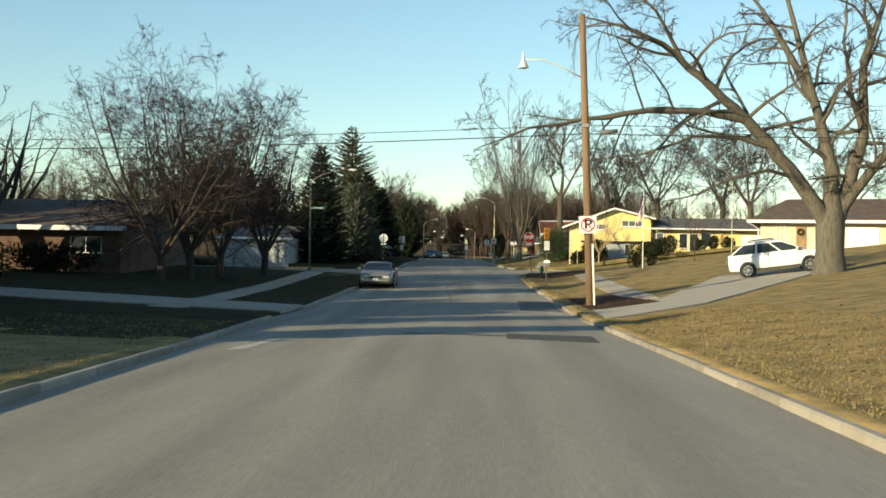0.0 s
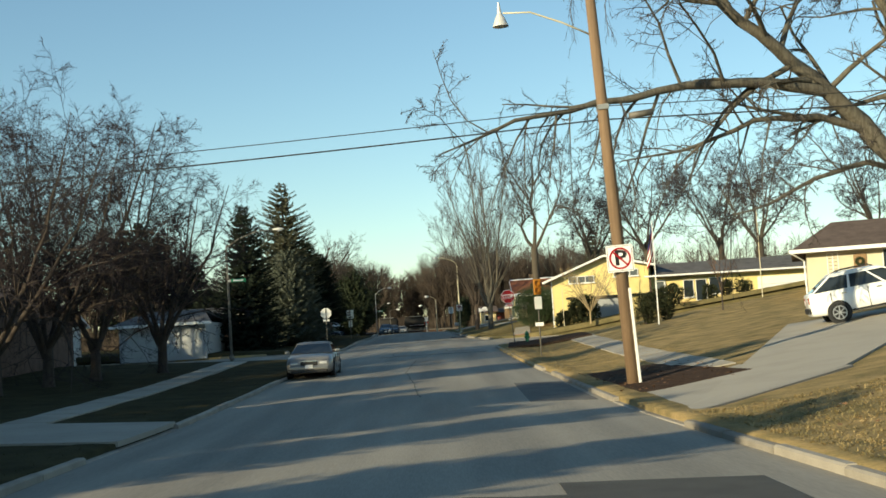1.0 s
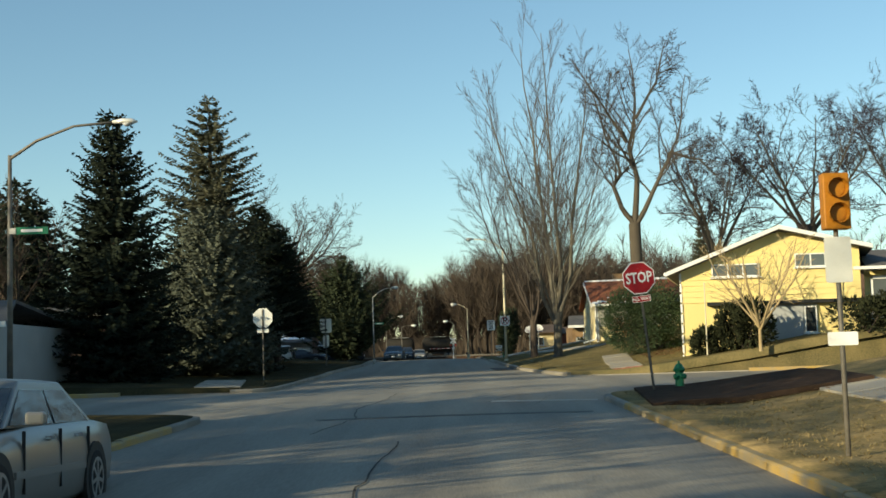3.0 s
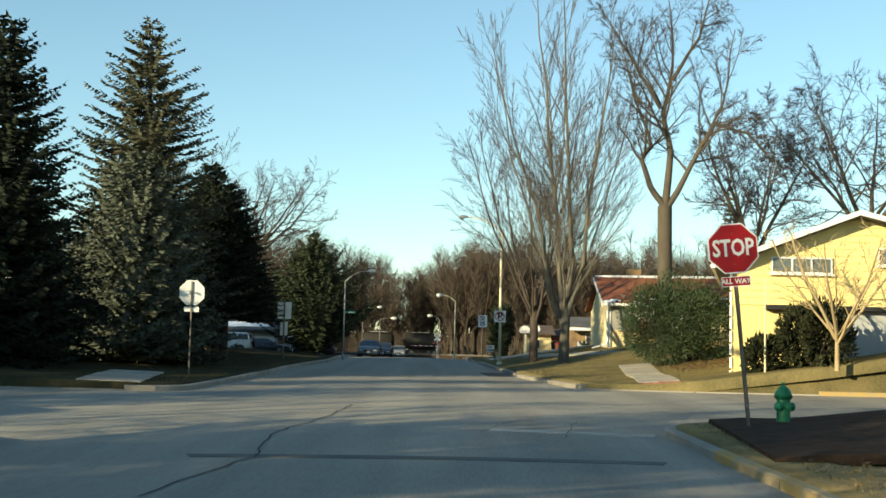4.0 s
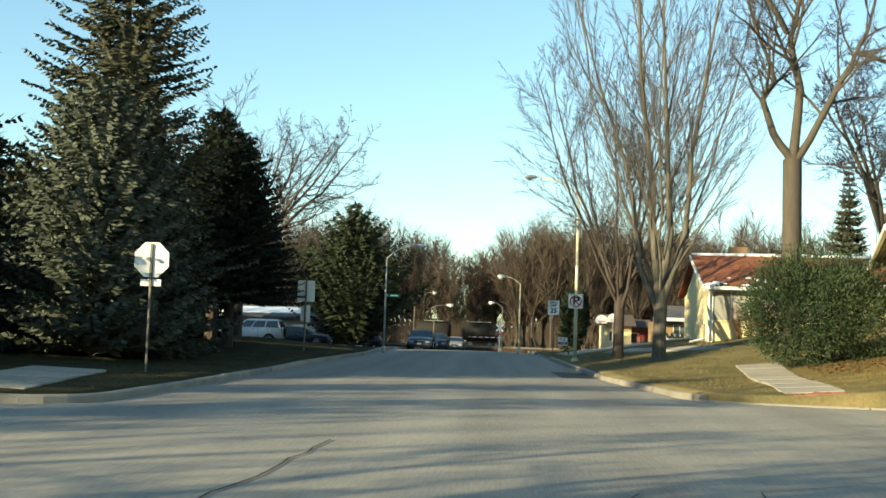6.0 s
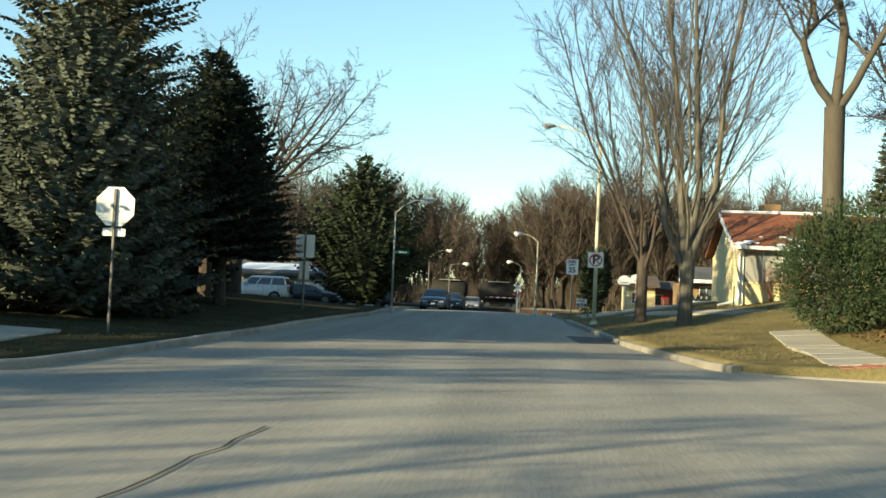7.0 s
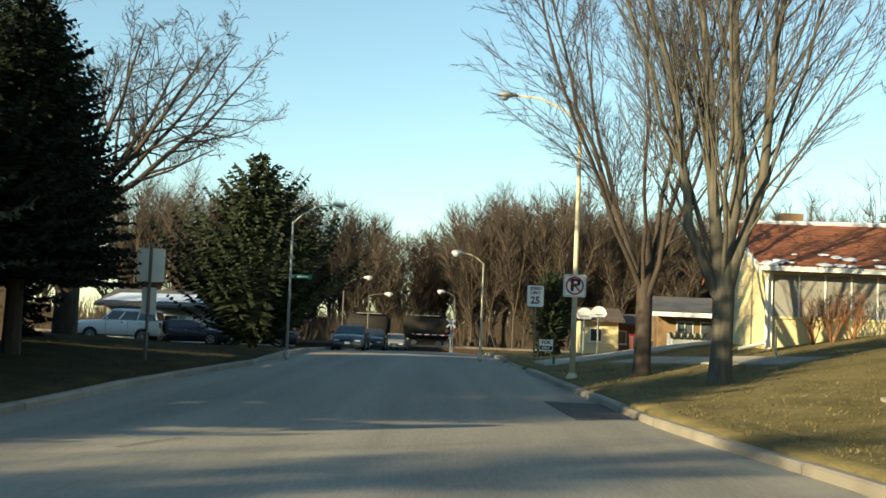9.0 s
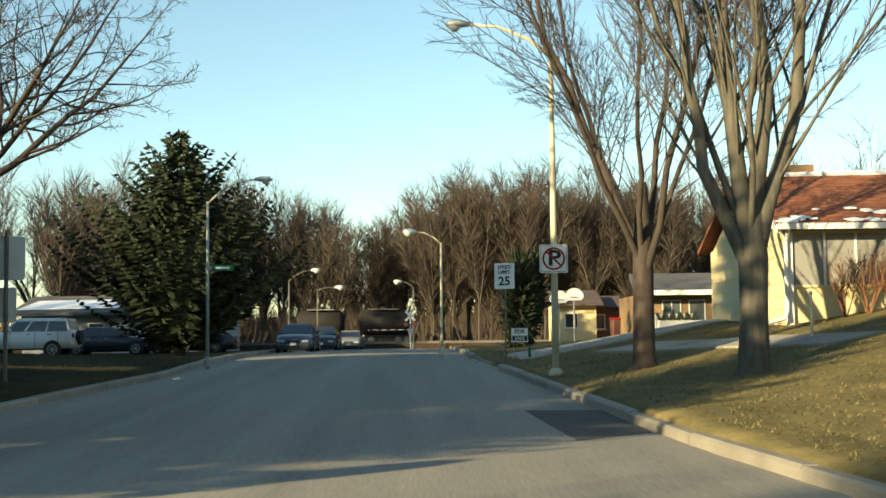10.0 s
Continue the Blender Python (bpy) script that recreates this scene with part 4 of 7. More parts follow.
bare_tree("maple_tree", on(3.98, 166.1, -0.1), stems(rnd, 7, 12.6, 4.4, 2.2, 0.085), [((0, 0, -0.1), 0.30), ((0, 0, 0.3), 0.20), ((0.02, 0, 2.4), 0.18), ((0.03, 0, 3.4), 0.08)], 63, BARK_DARK, TWIG, "dark-stemmed bare maple on the verge", kids=(18, 10, 9), depth=3, ratio=0.40, angle=(18, 48), bend=0.13, lift=0.02, start=0.14, twig_r=0.0065, fork=0.22)
FORK = [([(0, 0, 6.0), (-0.6, 0, 6.9), (-0.95, 0, 8.0), (-0.55, 0.1, 8.7), (-1.2, 0.2, 10.6), (-2.0, 0.3, 13.4)], 0.15, 0.02),
        ([(0, 0, 6.0), (0.25, 0.1, 8.4), (-0.1, 0.1, 10.0), (0.35, 0.2, 12.0), (0.1, 0.2, 15.0)], 0.17, 0.02),
        ([(0, 0, 5.9), (0.8, 0, 7.2), (1.5, 0, 8.7), (2.4, 0.1, 10.4), (2.9, 0.2, 13.6)], 0.15, 0.02),
        ([(2.0, 0, 9.6), (3.4, 0.1, 9.2), (4.8, 0.2, 7.8)], 0.09, 0.02), ([(-0.2, 0.1, 10.2), (-1.4, 0.0, 12.2), (-2.9, 0.0, 14.6)], 0.09, 0.02), ([(0.3, 0.1, 11.4), (1.4, 0.2, 13.2), (2.0, 0.2, 15.4)], 0.09, 0.02)]
bare_tree("honeylocust_tree", on(8.97, 161.5, -0.1), FORK, [((0, 0, -0.1), 0.44), ((0, 0, 0.4), 0.34), ((0.02, 0, 2.4), 0.30), ((0, 0, 6.1), 0.30)], 71, BARK, TWIG, "bare locust tree forking into three crooked limbs", kids=(15, 12, 13), depth=3, ratio=0.40, angle=(25, 68), bend=0.24, lift=0.04, start=0.3, twig_r=0.0075)
for x, y, h, s, sd in ((19.5, 168.0, 15.0, 6.0, 75), (27.0, 172.0, 15.5, 6.0, 77), (15.5, 174.0, 13.0, 4.6, 79), (34.0, 150.0, 14.0, 5.5, 83), (27.0, 158.0, 14.5, 5.0, 85)):
    rnd = random.Random(sd)
    bare_tree("bare_tree", on(x, y, -0.1), stems(rnd, 6, h * 0.95, s * 0.9, h * 0.34, 0.15), [((0, 0, -0.1), 0.36), ((0.05, 0, h * 0.35), 0.25)], sd, BARK, TWIG_GREY, "spreading bare tree behind the houses", kids=(12, 10, 13), depth=3, ratio=0.46, angle=(30, 75), bend=0.36, start=0.2, twig_r=0.012)
conifer("spruce_tree", on(17.0, 186.0, -0.1), 9.0, 1.7, 87, NEEDLE_OLD, "olive spruce behind the yellow house", rows=30)

# small garden tree before the yellow house
rnd = random.Random(81)
bare_tree("young_tree", on(11.4, 146.2, -0.05), stems(rnd, 9, 4.6, 2.6, 1.0, 0.06), [((0, 0, -0.05), 0.075), ((0, 0, 1.0), 0.055)], 81, LITTER_TWIG, LITTER_TWIG, "small sunlit bare garden tree", kids=(9, 7), depth=2, ratio=0.42, angle=(25, 55), twig_r=0.011)


# ---- woods at the end of the street ----
def woods(name, rows, seed, mat, label, sprays=150, brush=260):
    """Many far bare trees gathered in one mesh: trunks, forks and twig sprays, with brush at the foot."""
    rnd = random.Random(seed)
    mb = Mesh()
    for x, y, h, w in rows:
        z = road_z(y) - 0.1
        mb.tube([(x, y, z), (x + rnd.uniform(-0.2, 0.2), y, z + h * 0.3)], [0.13, 0.08], 4, cap=False)
        forks = []
        for k in range(7):
            a = rnd.random() * 6.3
            s = rnd.uniform(0.4, 0.95)
            tip = Vector((x + math.cos(a) * w * s, y + math.sin(a) * w * s, z + h * rnd.uniform(0.72, 1.0) * (1 - 0.2 * s)))
            foot = Vector((x, y, z + h * rnd.uniform(0.15, 0.35)))
            mid = foot.lerp(tip, 0.5) + Vector((math.cos(a), math.sin(a), 0)) * w * 0.12
            mb.tube([foot, mid, tip], [0.06, 0.035, 0.012], 3, cap=False)
            forks.append((foot, mid, tip))
        for k in range(sprays):
            f, m, t = rnd.choice(forks)
            u = rnd.random()
            p = f.lerp(m, u * 2) if u < 0.5 else m.lerp(t, u * 2 - 1)
            d = (t - f).normalized()
            l = h * rnd.uniform(0.07, 0.17)
            for j in range(3):
                e = (d + Vector((rnd.uniform(-0.9, 0.9), rnd.uniform(-0.9, 0.9), rnd.uniform(-0.4, 0.4)))).normalized()
                side = e.cross(Vector((rnd.uniform(-1, 1), rnd.uniform(-1, 1), 0.3))).normalized() * rnd.uniform(0.012, 0.026)
                mb.quad(p - side, p + e * l, p + side)
                q = p + e * l * 0.45
                e2 = (e + Vector((rnd.uniform(-0.8, 0.8), rnd.uniform(-0.8, 0.8), rnd.uniform(-0.4, 0.6)))).normalized()
                mb.quad(q - side * 0.7, q + e2 * l * 0.6, q + side * 0.7)
        for k in range(brush):
            p = Vector((x + rnd.uniform(-1.8, 1.8), y + rnd.uniform(-1, 1), z - 0.2))
            e = Vector((rnd.uniform(-0.5, 0.5), rnd.uniform(-0.3, 0.3), 1)).normalized()
            side = Vector((rnd.uniform(0.02, 0.06), 0, 0))
            mb.quad(p - side, p + e * rnd.uniform(0.9, 3.4), p + side)
    return tagged(part(name, mb, mat, fix=False), label, "woods", kind="stuff")


def far_rows(seed, n, x0, x1, y0, y1, h0, h1, w, valley=0.0):
    rnd = random.Random(seed)
    out = []
    for k in range(n):
        x, y = lerp(x0, x1, (k + rnd.random()) / n), rnd.uniform(y0, y1)
        dip = math.exp(-((x + 4.2) / 2.4) ** 2) * valley
        out.append((x, y, rnd.uniform(h0, h1) * (1 - dip), rnd.uniform(0.8, 1.2) * w))
    return out


woods("woods_end", far_rows(1, 84, -22, 24, 217, 226, 9.8, 12.4, 2.2, 0.3), 91, TWIG_FAR, "russet bare woods beyond the end of the street", 260)
woods("woods_end_back", far_rows(5, 60, -26, 28, 228, 240, 10.5, 13.4, 2.6, 0.3), 95, TWIG_FAR, "russet bare woods beyond the end of the street", 120)
woods("woods_left", far_rows(2, 60, -80, -12, 205, 222, 9.5, 12.5, 2.3), 92, TWIG_FAR, "bare woods behind the houses", 140)
woods("woods_right", far_rows(3, 70, 16, 95, 205, 235, 9, 12.5, 2.4), 93, TWIG_FAR, "bare woods behind the houses", 140)
woods("woods_right_near", far_rows(6, 34, 0.2, 13, 207.5, 212, 7.5, 10.5, 2.0), 96, TWIG_FAR, "bare trees among the far gardens", 240, 8)
woods("woods_left_near", far_rows(4, 46, -85, -24, 165, 190, 10, 13, 2.6), 94, TWIG_FAR, "bare trees behind the gardens", 140)


# ---- street furniture ----
def lettering(text, height, depth=0.006):
    """A gathered mesh of raised letters, centred, standing in x, z and facing -y."""
    cu = bpy.data.curves.new("letters", "FONT")
    cu.offset = height * 0.035
    cu.body, cu.size, cu.align_x, cu.align_y, cu.extrude, cu.resolution_u = text, height * 1.38, "CENTER", "CENTER", depth / 2, 2
    ob = new("letters", cu)
    bpy.context.view_layer.update()
    me = bpy.data.meshes.new_from_object(ob)
    mb = Mesh()
    mb.v = [(v.co.x, -v.co.z, v.co.y) for v in me.vertices]
    mb.f = [tuple(p.vertices) for p in me.polygons]
    bpy.data.objects.remove(ob)
    bpy.data.curves.remove(cu)
    bpy.data.meshes.remove(me)
    return mb


def shifted(mb, x=0.0, y=0.0, z=0.0, sx=1.0, sz=1.0):
    mb.v = [(p[0] * sx + x, p[1] + y, p[2] * sz + z) for p in mb.v]
    return mb


def polygon(n, r, turn=0.0):
    return [(r * math.cos(turn + 2 * math.pi * k / n), r * math.sin(turn + 2 * math.pi * k / n)) for k in range(n)]


def rounded_rect(w, h, r=0.04, n=4):
    pts = []
    for cx, cz, a in ((w / 2 - r, h / 2 - r, 0), (-w / 2 + r, h / 2 - r, 90), (-w / 2 + r, -h / 2 + r, 180), (w / 2 - r, -h / 2 + r, 270)):
        pts += [(cx + r * math.cos(radians(a + 90 * k / n)), cz + r * math.sin(radians(a + 90 * k / n))) for k in range(n + 1)]
    return pts


def ring(mb, r0, r1, y, t, n=40):
    k = len(mb.v)
    for yy in (y, y - t):
        for r in (r0, r1):
            mb.v += [(r * math.cos(2 * math.pi * i / n), yy, r * math.sin(2 * math.pi * i / n)) for i in range(n)]
    for i in range(n):
        j = (i + 1) % n
        for a, b in ((0, 1), (1, 3), (3, 2), (2, 0)):
            mb.f.append((k + a * n + i, k + a * n + j, k + b * n + j, k + b * n + i))
    return mb


def sign_bolts(root, w, zs):
    for z in zs:
        part("bolt", Mesh().tube([(0, -0.004, z), (0, -0.016, z)], [0.012, 0.010], 8), STEEL, root)


def stop_sign(m, width, height, front, label, lean=0.0):
    """An octagonal stop sign and its plaque on a channel post; front: whether its face turns to -y."""
    root = thing("stop_sign", m @ pose(0, 0, 0, 0, lean, 0), label, "sign")
    r = width / 2 / math.cos(math.pi / 8)
    post = Mesh()
    post.box(-0.028, 0.028, 0.0, 0.012, -0.3, height + width * 0.45)
    post.box(-0.028, -0.020, 0.0, 0.04, -0.3, height + width * 0.45)
    post.box(0.020, 0.028, 0.0, 0.04, -0.3, height + width * 0.45)
    part("post", post, POST_RUST, root)
    s = -1 if front else 1
    y = -0.012 if front else 0.045
    plate = shifted(Mesh().prism(polygon(8, r, math.pi / 8), 0.006), y=y, z=height)
    part("plate", plate, SIGN_WHITE if front else ALUMINIUM, root, bevel=0.002)
    if front:
        part("red_field", shifted(Mesh().prism(polygon(8, r * 0.945, math.pi / 8), 0.003), y=y - 0.004, z=height), SIGN_RED, root, "red sheeting")
        part("lettering", shifted(lettering("STOP", width * 0.34), y=y - 0.008, z=height, sx=0.74), SIGN_WHITE, root, "white capital letters STOP")
        part("plaque", shifted(Mesh().prism(rounded_rect(width * 0.58, width * 0.2, 0.02), 0.005), y=y - 0.001, z=height - width * 0.66), SIGN_WHITE, root)
        part("plaque_field", shifted(Mesh().prism(rounded_rect(width * 0.55, width * 0.17, 0.02), 0.003), y=y - 0.005, z=height - width * 0.66), SIGN_RED, root)
        part("plaque_lettering", shifted(lettering("ALL WAY", width * 0.1), y=y - 0.008, z=height - width * 0.66), SIGN_WHITE, root, "white letters ALL WAY")
        sign_bolts(root, width, (height + width * 0.3, height - width * 0.32))
    else:
        part("plaque", shifted(Mesh().prism(rounded_rect(width * 0.6, width * 0.2, 0.02), 0.005), y=y, z=height - width * 0.66), ALUMINIUM, root)
    return root


def no_parking_sign(m, size, label):
    """A square no-parking plate that hangs on a pole."""
    root = thing("no_parking_sign", m, label, "sign")
    part("plate", Mesh().prism(rounded_rect(size, size, size * 0.06), 0.006), SIGN_WHITE, root, bevel=0.002)
    bd = Mesh()
    for x0, x1, z0, z1 in ((-0.46, 0.46, 0.445, 0.46), (-0.46, 0.46, -0.46, -0.445), (-0.46, -0.445, -0.445, 0.445), (0.445, 0.46, -0.445, 0.445)):
        bd.box(x0 * size, x1 * size, -0.003, 0.001, z0 * size, z1 * size)
    part("border", bd, SIGN_BLACK, root)
    part("letter", shifted(lettering("P", size * 0.56), y=-0.004, x=0.01, sx=1.2), SIGN_BLACK, root, "black letter P")
    part("red_ring", ring(Mesh(), size * 0.335, size * 0.405, -0.006, 0.004), SIGN_RED, root, "red ring")
    part("red_slash", Mesh().box(-0.345 * size, 0.345 * size, -0.0115, -0.0085, -0.034 * size, 0.034 * size, pose(0, 0, 0, 0, 45, 0)), SIGN_RED, root, "red slash")
    return root


def cobra_lamp(m, height, reach, rise, mat, label, head=0.55, radius=0.07, sign=0.0):
    """A street lamp: tapered post, curved arm to +x, flat cobra head."""
    root = thing("street_lamp", m, label, "street lamp")
    part("post", Mesh().tube([(0, 0, -0.3), (0, 0, height * 0.5), (0, 0, height)], [radius, radius * 0.8, radius * 0.6], 12), mat, root, smooth=True)
    part("base_plate", Mesh().tube([(0, 0, -0.05), (0, 0, 0.12), (0, 0, 0.2)], [radius * 2.0, radius * 1.9, radius * 1.2], 12), mat, root)
    pts = [(0, 0, height * 0.985), (reach * 0.25, 0, height + rise * 0.45), (reach * 0.6, 0, height + rise * 0.9), (reach, 0, height + rise)]
    part("arm", Mesh().tube(pts, [radius * 0.55, radius * 0.45, radius * 0.4, radius * 0.4], 8), mat, root, smooth=True)
    hd = Mesh().tube([(reach - 0.1 * math.copysign(1, reach), 0, height + rise), (reach + math.copysign(head * 0.3, reach), 0, height + rise + 0.02), (reach + math.copysign(head * 0.75, reach), 0, height + rise), (reach + math.copysign(head, reach), 0, height + rise - 0.01)], [0.06, 0.12, 0.12, 0.03], 10)
    hd.v = [(x, y * 1.1, height + rise + (z - height - rise) * 0.7) for x, y, z in hd.v]
    part("lamp_head", hd, ALUMINIUM, root, smooth=True)
    part("lens", Mesh().tube([(reach + math.copysign(head * 0.5, reach), 0, height + rise - 0.06), (reach + math.copysign(head * 0.5, reach), 0, height + rise - 0.13)], [0.13, 0.06], 10), LAMP_GLASS, root, smooth=True)
    return root


def utility_pole(base, height, radius, lean):
    root = thing("utility_pole", pose(*base, 0, lean, 0), "weathered brown wooden utility pole with a bell-shaped street lamp", "utility pole")
    part("pole", Mesh().tube([(0, 0, -0.5), (0, 0, height * 0.5), (0, 0, height)], [radius, radius * 0.86, radius * 0.7], 16), POLE_WOOD, root, smooth=True)
    part("conduit", Mesh().box(0.12, 0.20, -0.19, -0.10, 0.0, 2.75), WHITE, root, "white plastic conduit guard", bevel=0.01)
    arm = [(-0.1, 0, height - 2.85), (-0.9, 0, height - 2.4), (-1.8, 0, height - 2.0), (-2.6, 0, height - 1.95)]
    part("lamp_arm", Mesh().tube(arm, [0.03, 0.028, 0.026, 0.024], 8), LAMP_CREAM, root, smooth=True)
    shade = Mesh().tube([(-2.7, 0, height - 1.62), (-2.7, 0, height - 1.95), (-2.7, 0, height - 2.1), (-2.7, 0, height - 2.34)], [0.03, 0.07, 0.15, 0.24], 16, cap=False)
    part("lamp_shade", shade, ALUMINIUM, root, "bell-shaped metal lamp shade", smooth=True)
    part("bulb", Mesh().tube([(-2.7, 0, height - 2.2), (-2.7, 0, height - 2.38)], [0.07, 0.05], 10), LAMP_GLASS, root, smooth=True)
    part("bracket", Mesh().box(-0.16, 0.16, -0.2, 0.2, height - 5.1, height - 4.95), STEEL, root)
    part("transformer_can", Mesh().tube([(0.75, 0, height - 5.35), (1.45, 0, height - 5.3)], [0.10, 0.10], 12), POST_RUST, root, "grey cable splice case beside the pole", smooth=True)
    return root


utility_pole((5.71, 91.27, verge_z(5.71, 91.27) + 0.05), 13.1, 0.20, -2.5)
no_parking_sign(pose(5.52, 90.99, 3.05, 0, -2.0, 0), 0.78, "white square no-parking sign with red ring on a wooden pole")


def cable(name, a, b, sag, r, label):
    pts = []
    for i in range(25):
        u = i / 24
        p = Vector(a).lerp(Vector(b), u)
        p.z -= 4 * sag * u * (1 - u)
        pts.append(p)
    tagged(part(name, Mesh().tube(pts, [r] * 25, 5), WIRE), label, "cable")


cable("overhead_cable", (5.2, 91.3, 7.15), (-34, 92.0, 6.0), 0.30, 0.022, "black overhead cable across the street")
cable("overhead_cable", (5.2, 91.3, 7.55), (-34, 92.0, 6.4), 0.28, 0.014, "thin overhead wire across the street")
cable("overhead_cable", (5.4, 91.3, 7.15), (60, 90.5, 8.4), 0.45, 0.022, "black overhead cable to the gardens")
cable("overhead_cable", (5.4, 91.3, 7.55), (60, 90.5, 8.8), 0.45, 0.014, "thin overhead wire to the gardens")

stop_sign(pose(4.76, 128.53, verge_z(4.76, 128.53)), 0.762, 2.82, True, "red octagonal stop sign on a leaning steel post in mulch", lean=-5.4)
stop_sign(pose(-7.65, 148.2, verge_z(-7.65, 148.2)), 0.762, 2.46, False, "sunlit bare back of an octagonal sign on a steel post")
cobra_lamp(pose(-12.3, 133.0, verge_z(-12.3, 133.0) - 0.1), 6.9, 3.0, 0.85, POST_RUST, "dark steel street lamp with a green street sign", head=0.6, radius=0.09)
street_name = thing("street_name_sign", pose(-11.65, 132.9, 5.28), "green street name sign on the lamp post", "sign")
part("blade", Mesh().box(-0.45, 0.45, -0.01, 0.01, -0.10, 0.10), SIGN_GREEN, street_name, bevel=0.003)
part("bar", Mesh().box(-0.30, 0.30, -0.016, -0.011, -0.04, 0.04), SIGN_WHITE, street_name)
part("clamp", Mesh().box(-0.62, -0.44, -0.03, 0.03, -0.08, 0.08), STEEL, street_name)

# warning post with an amber signal box before the crossing
warn = thing("school_signal_post", pose(5.0, 113.9, verge_z(5.0, 113.9) - 0.12), "amber flashing-signal box over white plates on a dark post", "traffic sign")
part("post", Mesh().tube([(0, 0, -0.3), (0, 0, 3.75)], [0.035, 0.03], 8), POST_RUST, warn, smooth=True)
part("signal_box", Mesh().box(-0.17, 0.17, -0.13, 0.06, 3.0, 3.72), SIGN_AMBER, warn, "amber signal housing", bevel=0.02)
for z in (3.2, 3.52):
    part("visor", Mesh().tube([(0, -0.12, z), (0, -0.24, z)], [0.12, 0.13], 12, cap=False), SIGN_AMBER, warn)
    part("signal_lens", Mesh().tube([(0, -0.125, z), (0, -0.14, z)], [0.11, 0.10], 12), SIGN_AMBER, warn, "unlit amber lens")
part("plate", Mesh().prism(rounded_rect(0.34, 0.58, 0.03), 0.006, pose(0, -0.05, 2.62)), ALUMINIUM, warn)
part("small_plate", Mesh().prism(rounded_rect(0.38, 0.17, 0.02), 0.006, pose(0, -0.05, 1.62)), SIGN_WHITE, warn)

hyd = thing("fire_hydrant", pose(5.54, 129.6, verge_z(5.54, 129.6) + 0.06), "dark green cast-iron fire hydrant in mulch", "hydrant")
part("barrel", Mesh().tube([(0, 0, -0.1), (0, 0, 0.05), (0, 0, 0.07), (0, 0, 0.42), (0, 0, 0.46)], [0.15, 0.15, 0.11, 0.105, 0.14], 16), HYDRANT_GREEN, hyd, smooth=False)
part("bonnet", Mesh().tube([(0, 0, 0.46), (0, 0, 0.52), (0, 0, 0.6), (0, 0, 0.65)], [0.145, 0.135, 0.09, 0.03], 16), HYDRANT_GREEN, hyd, smooth=True)
part("operating_nut", Mesh().tube([(0, 0, 0.64), (0, 0, 0.7)], [0.03, 0.026], 5), HYDRANT_GREEN, hyd)
for a in (0, 90, 180):
    c, s = math.cos(radians(a + 225)), math.sin(radians(a + 225))
    part("outlet_cap", Mesh().tube([(c * 0.08, s * 0.08, 0.32), (c * 0.17, s * 0.17, 0.32), (c * 0.2, s * 0.2, 0.32)], [0.07, 0.07, 0.03], 10), HYDRANT_GREEN, hyd)

back = thing("traffic_sign", pose(-6.95, 165.0, verge_z(-6.95, 165.0) - 0.05) @ Matrix.Scale(0.82, 4), "bare backs of two traffic signs on a steel post", "sign")
part("post", Mesh().tube([(0, 0, -0.3), (0, 0, 3.2)], [0.045, 0.045], 8), POST_RUST, back)
part("plate", Mesh().prism(rounded_rect(0.74, 0.90, 0.07), 0.008, pose(0, 0.05, 2.62)), ALUMINIUM, back)
part("lower_plate", Mesh().prism(rounded_rect(0.40, 0.72, 0.04), 0.008, pose(0, 0.05, 1.66)), ALUMINIUM, back)

lamp2 = cobra_lamp(pose(2.54, 167.4, verge_z(2.54, 167.4) - 0.05), 6.2, -1.65, 0.55, LAMP_CREAM, "tall cream-painted street light pole with a bell lamp", head=0.35, radius=0.075)
no_parking_sign(pose(2.52, 167.28, 3.48), 0.53, "white square no-parking sign with red ring on a light pole")
speed = thing("speed_limit_sign", pose(1.87, 171.7, verge_z(1.95, 171.7) - 0.05, 0, 0, -14) @ Matrix.Scale(0.75, 4), "white speed limit sign on a thin dark post", "sign")
part("post", Mesh().tube([(0, 0, -0.3), (0.02, 0, 2.95)], [0.03, 0.03], 8), POST_RUST, speed)
part("plate", Mesh().prism(rounded_rect(0.60, 0.76, 0.04), 0.006, pose(0, -0.045, 2.68)), SIGN_WHITE, speed)
for txt, h, z in (("SPEED", 0.11, 2.94), ("LIMIT", 0.11, 2.79), ("25", 0.26, 2.52)):
    part("lettering", shifted(lettering(txt, h), y=-0.05, z=z), SIGN_BLACK, speed, "black letters " + txt)
yard = thing("yard_sign", pose(2.33, 173.7, verge_z(2.4, 173.7) - 0.03) @ Matrix.Scale(0.78, 4), "small white for-sale sign on wire legs in the grass", "sign")
part("panel", Mesh().box(-0.25, 0.25, -0.008, 0.008, 0.6, 1.02), SIGN_WHITE, yard)
part("panel_band", Mesh().box(-0.23, 0.23, -0.012, -0.009, 0.64, 0.79), SIGN_BLACK, yard)
part("lettering", shifted(lettering("FOR", 0.12), y=-0.012, z=0.91), SIGN_BLACK, yard, "black letters FOR")
part("lettering", shifted(lettering("SALE", 0.1), y=-0.016, z=0.715), SIGN_WHITE, yard, "white letters SALE")
for x in (-0.18, 0.18):
    part("leg", Mesh().tube([(x, 0, -0.15), (x, 0, 0.62)], [0.008, 0.008], 5), STEEL, yard)

cobra_lamp(pose(-5.05, 173.8, verge_z(-5.05, 173.8)) @ Matrix.Scale(0.86, 4), 4.5, 1.4, 0.6, STEEL, "slim galvanised street lamp before a pine", head=0.4, radius=0.055)
sn = thing("street_name_sign", pose(-4.68, 173.7, 3.75) @ Matrix.Scale(0.8, 4), "green street name sign on a lamp post", "sign")
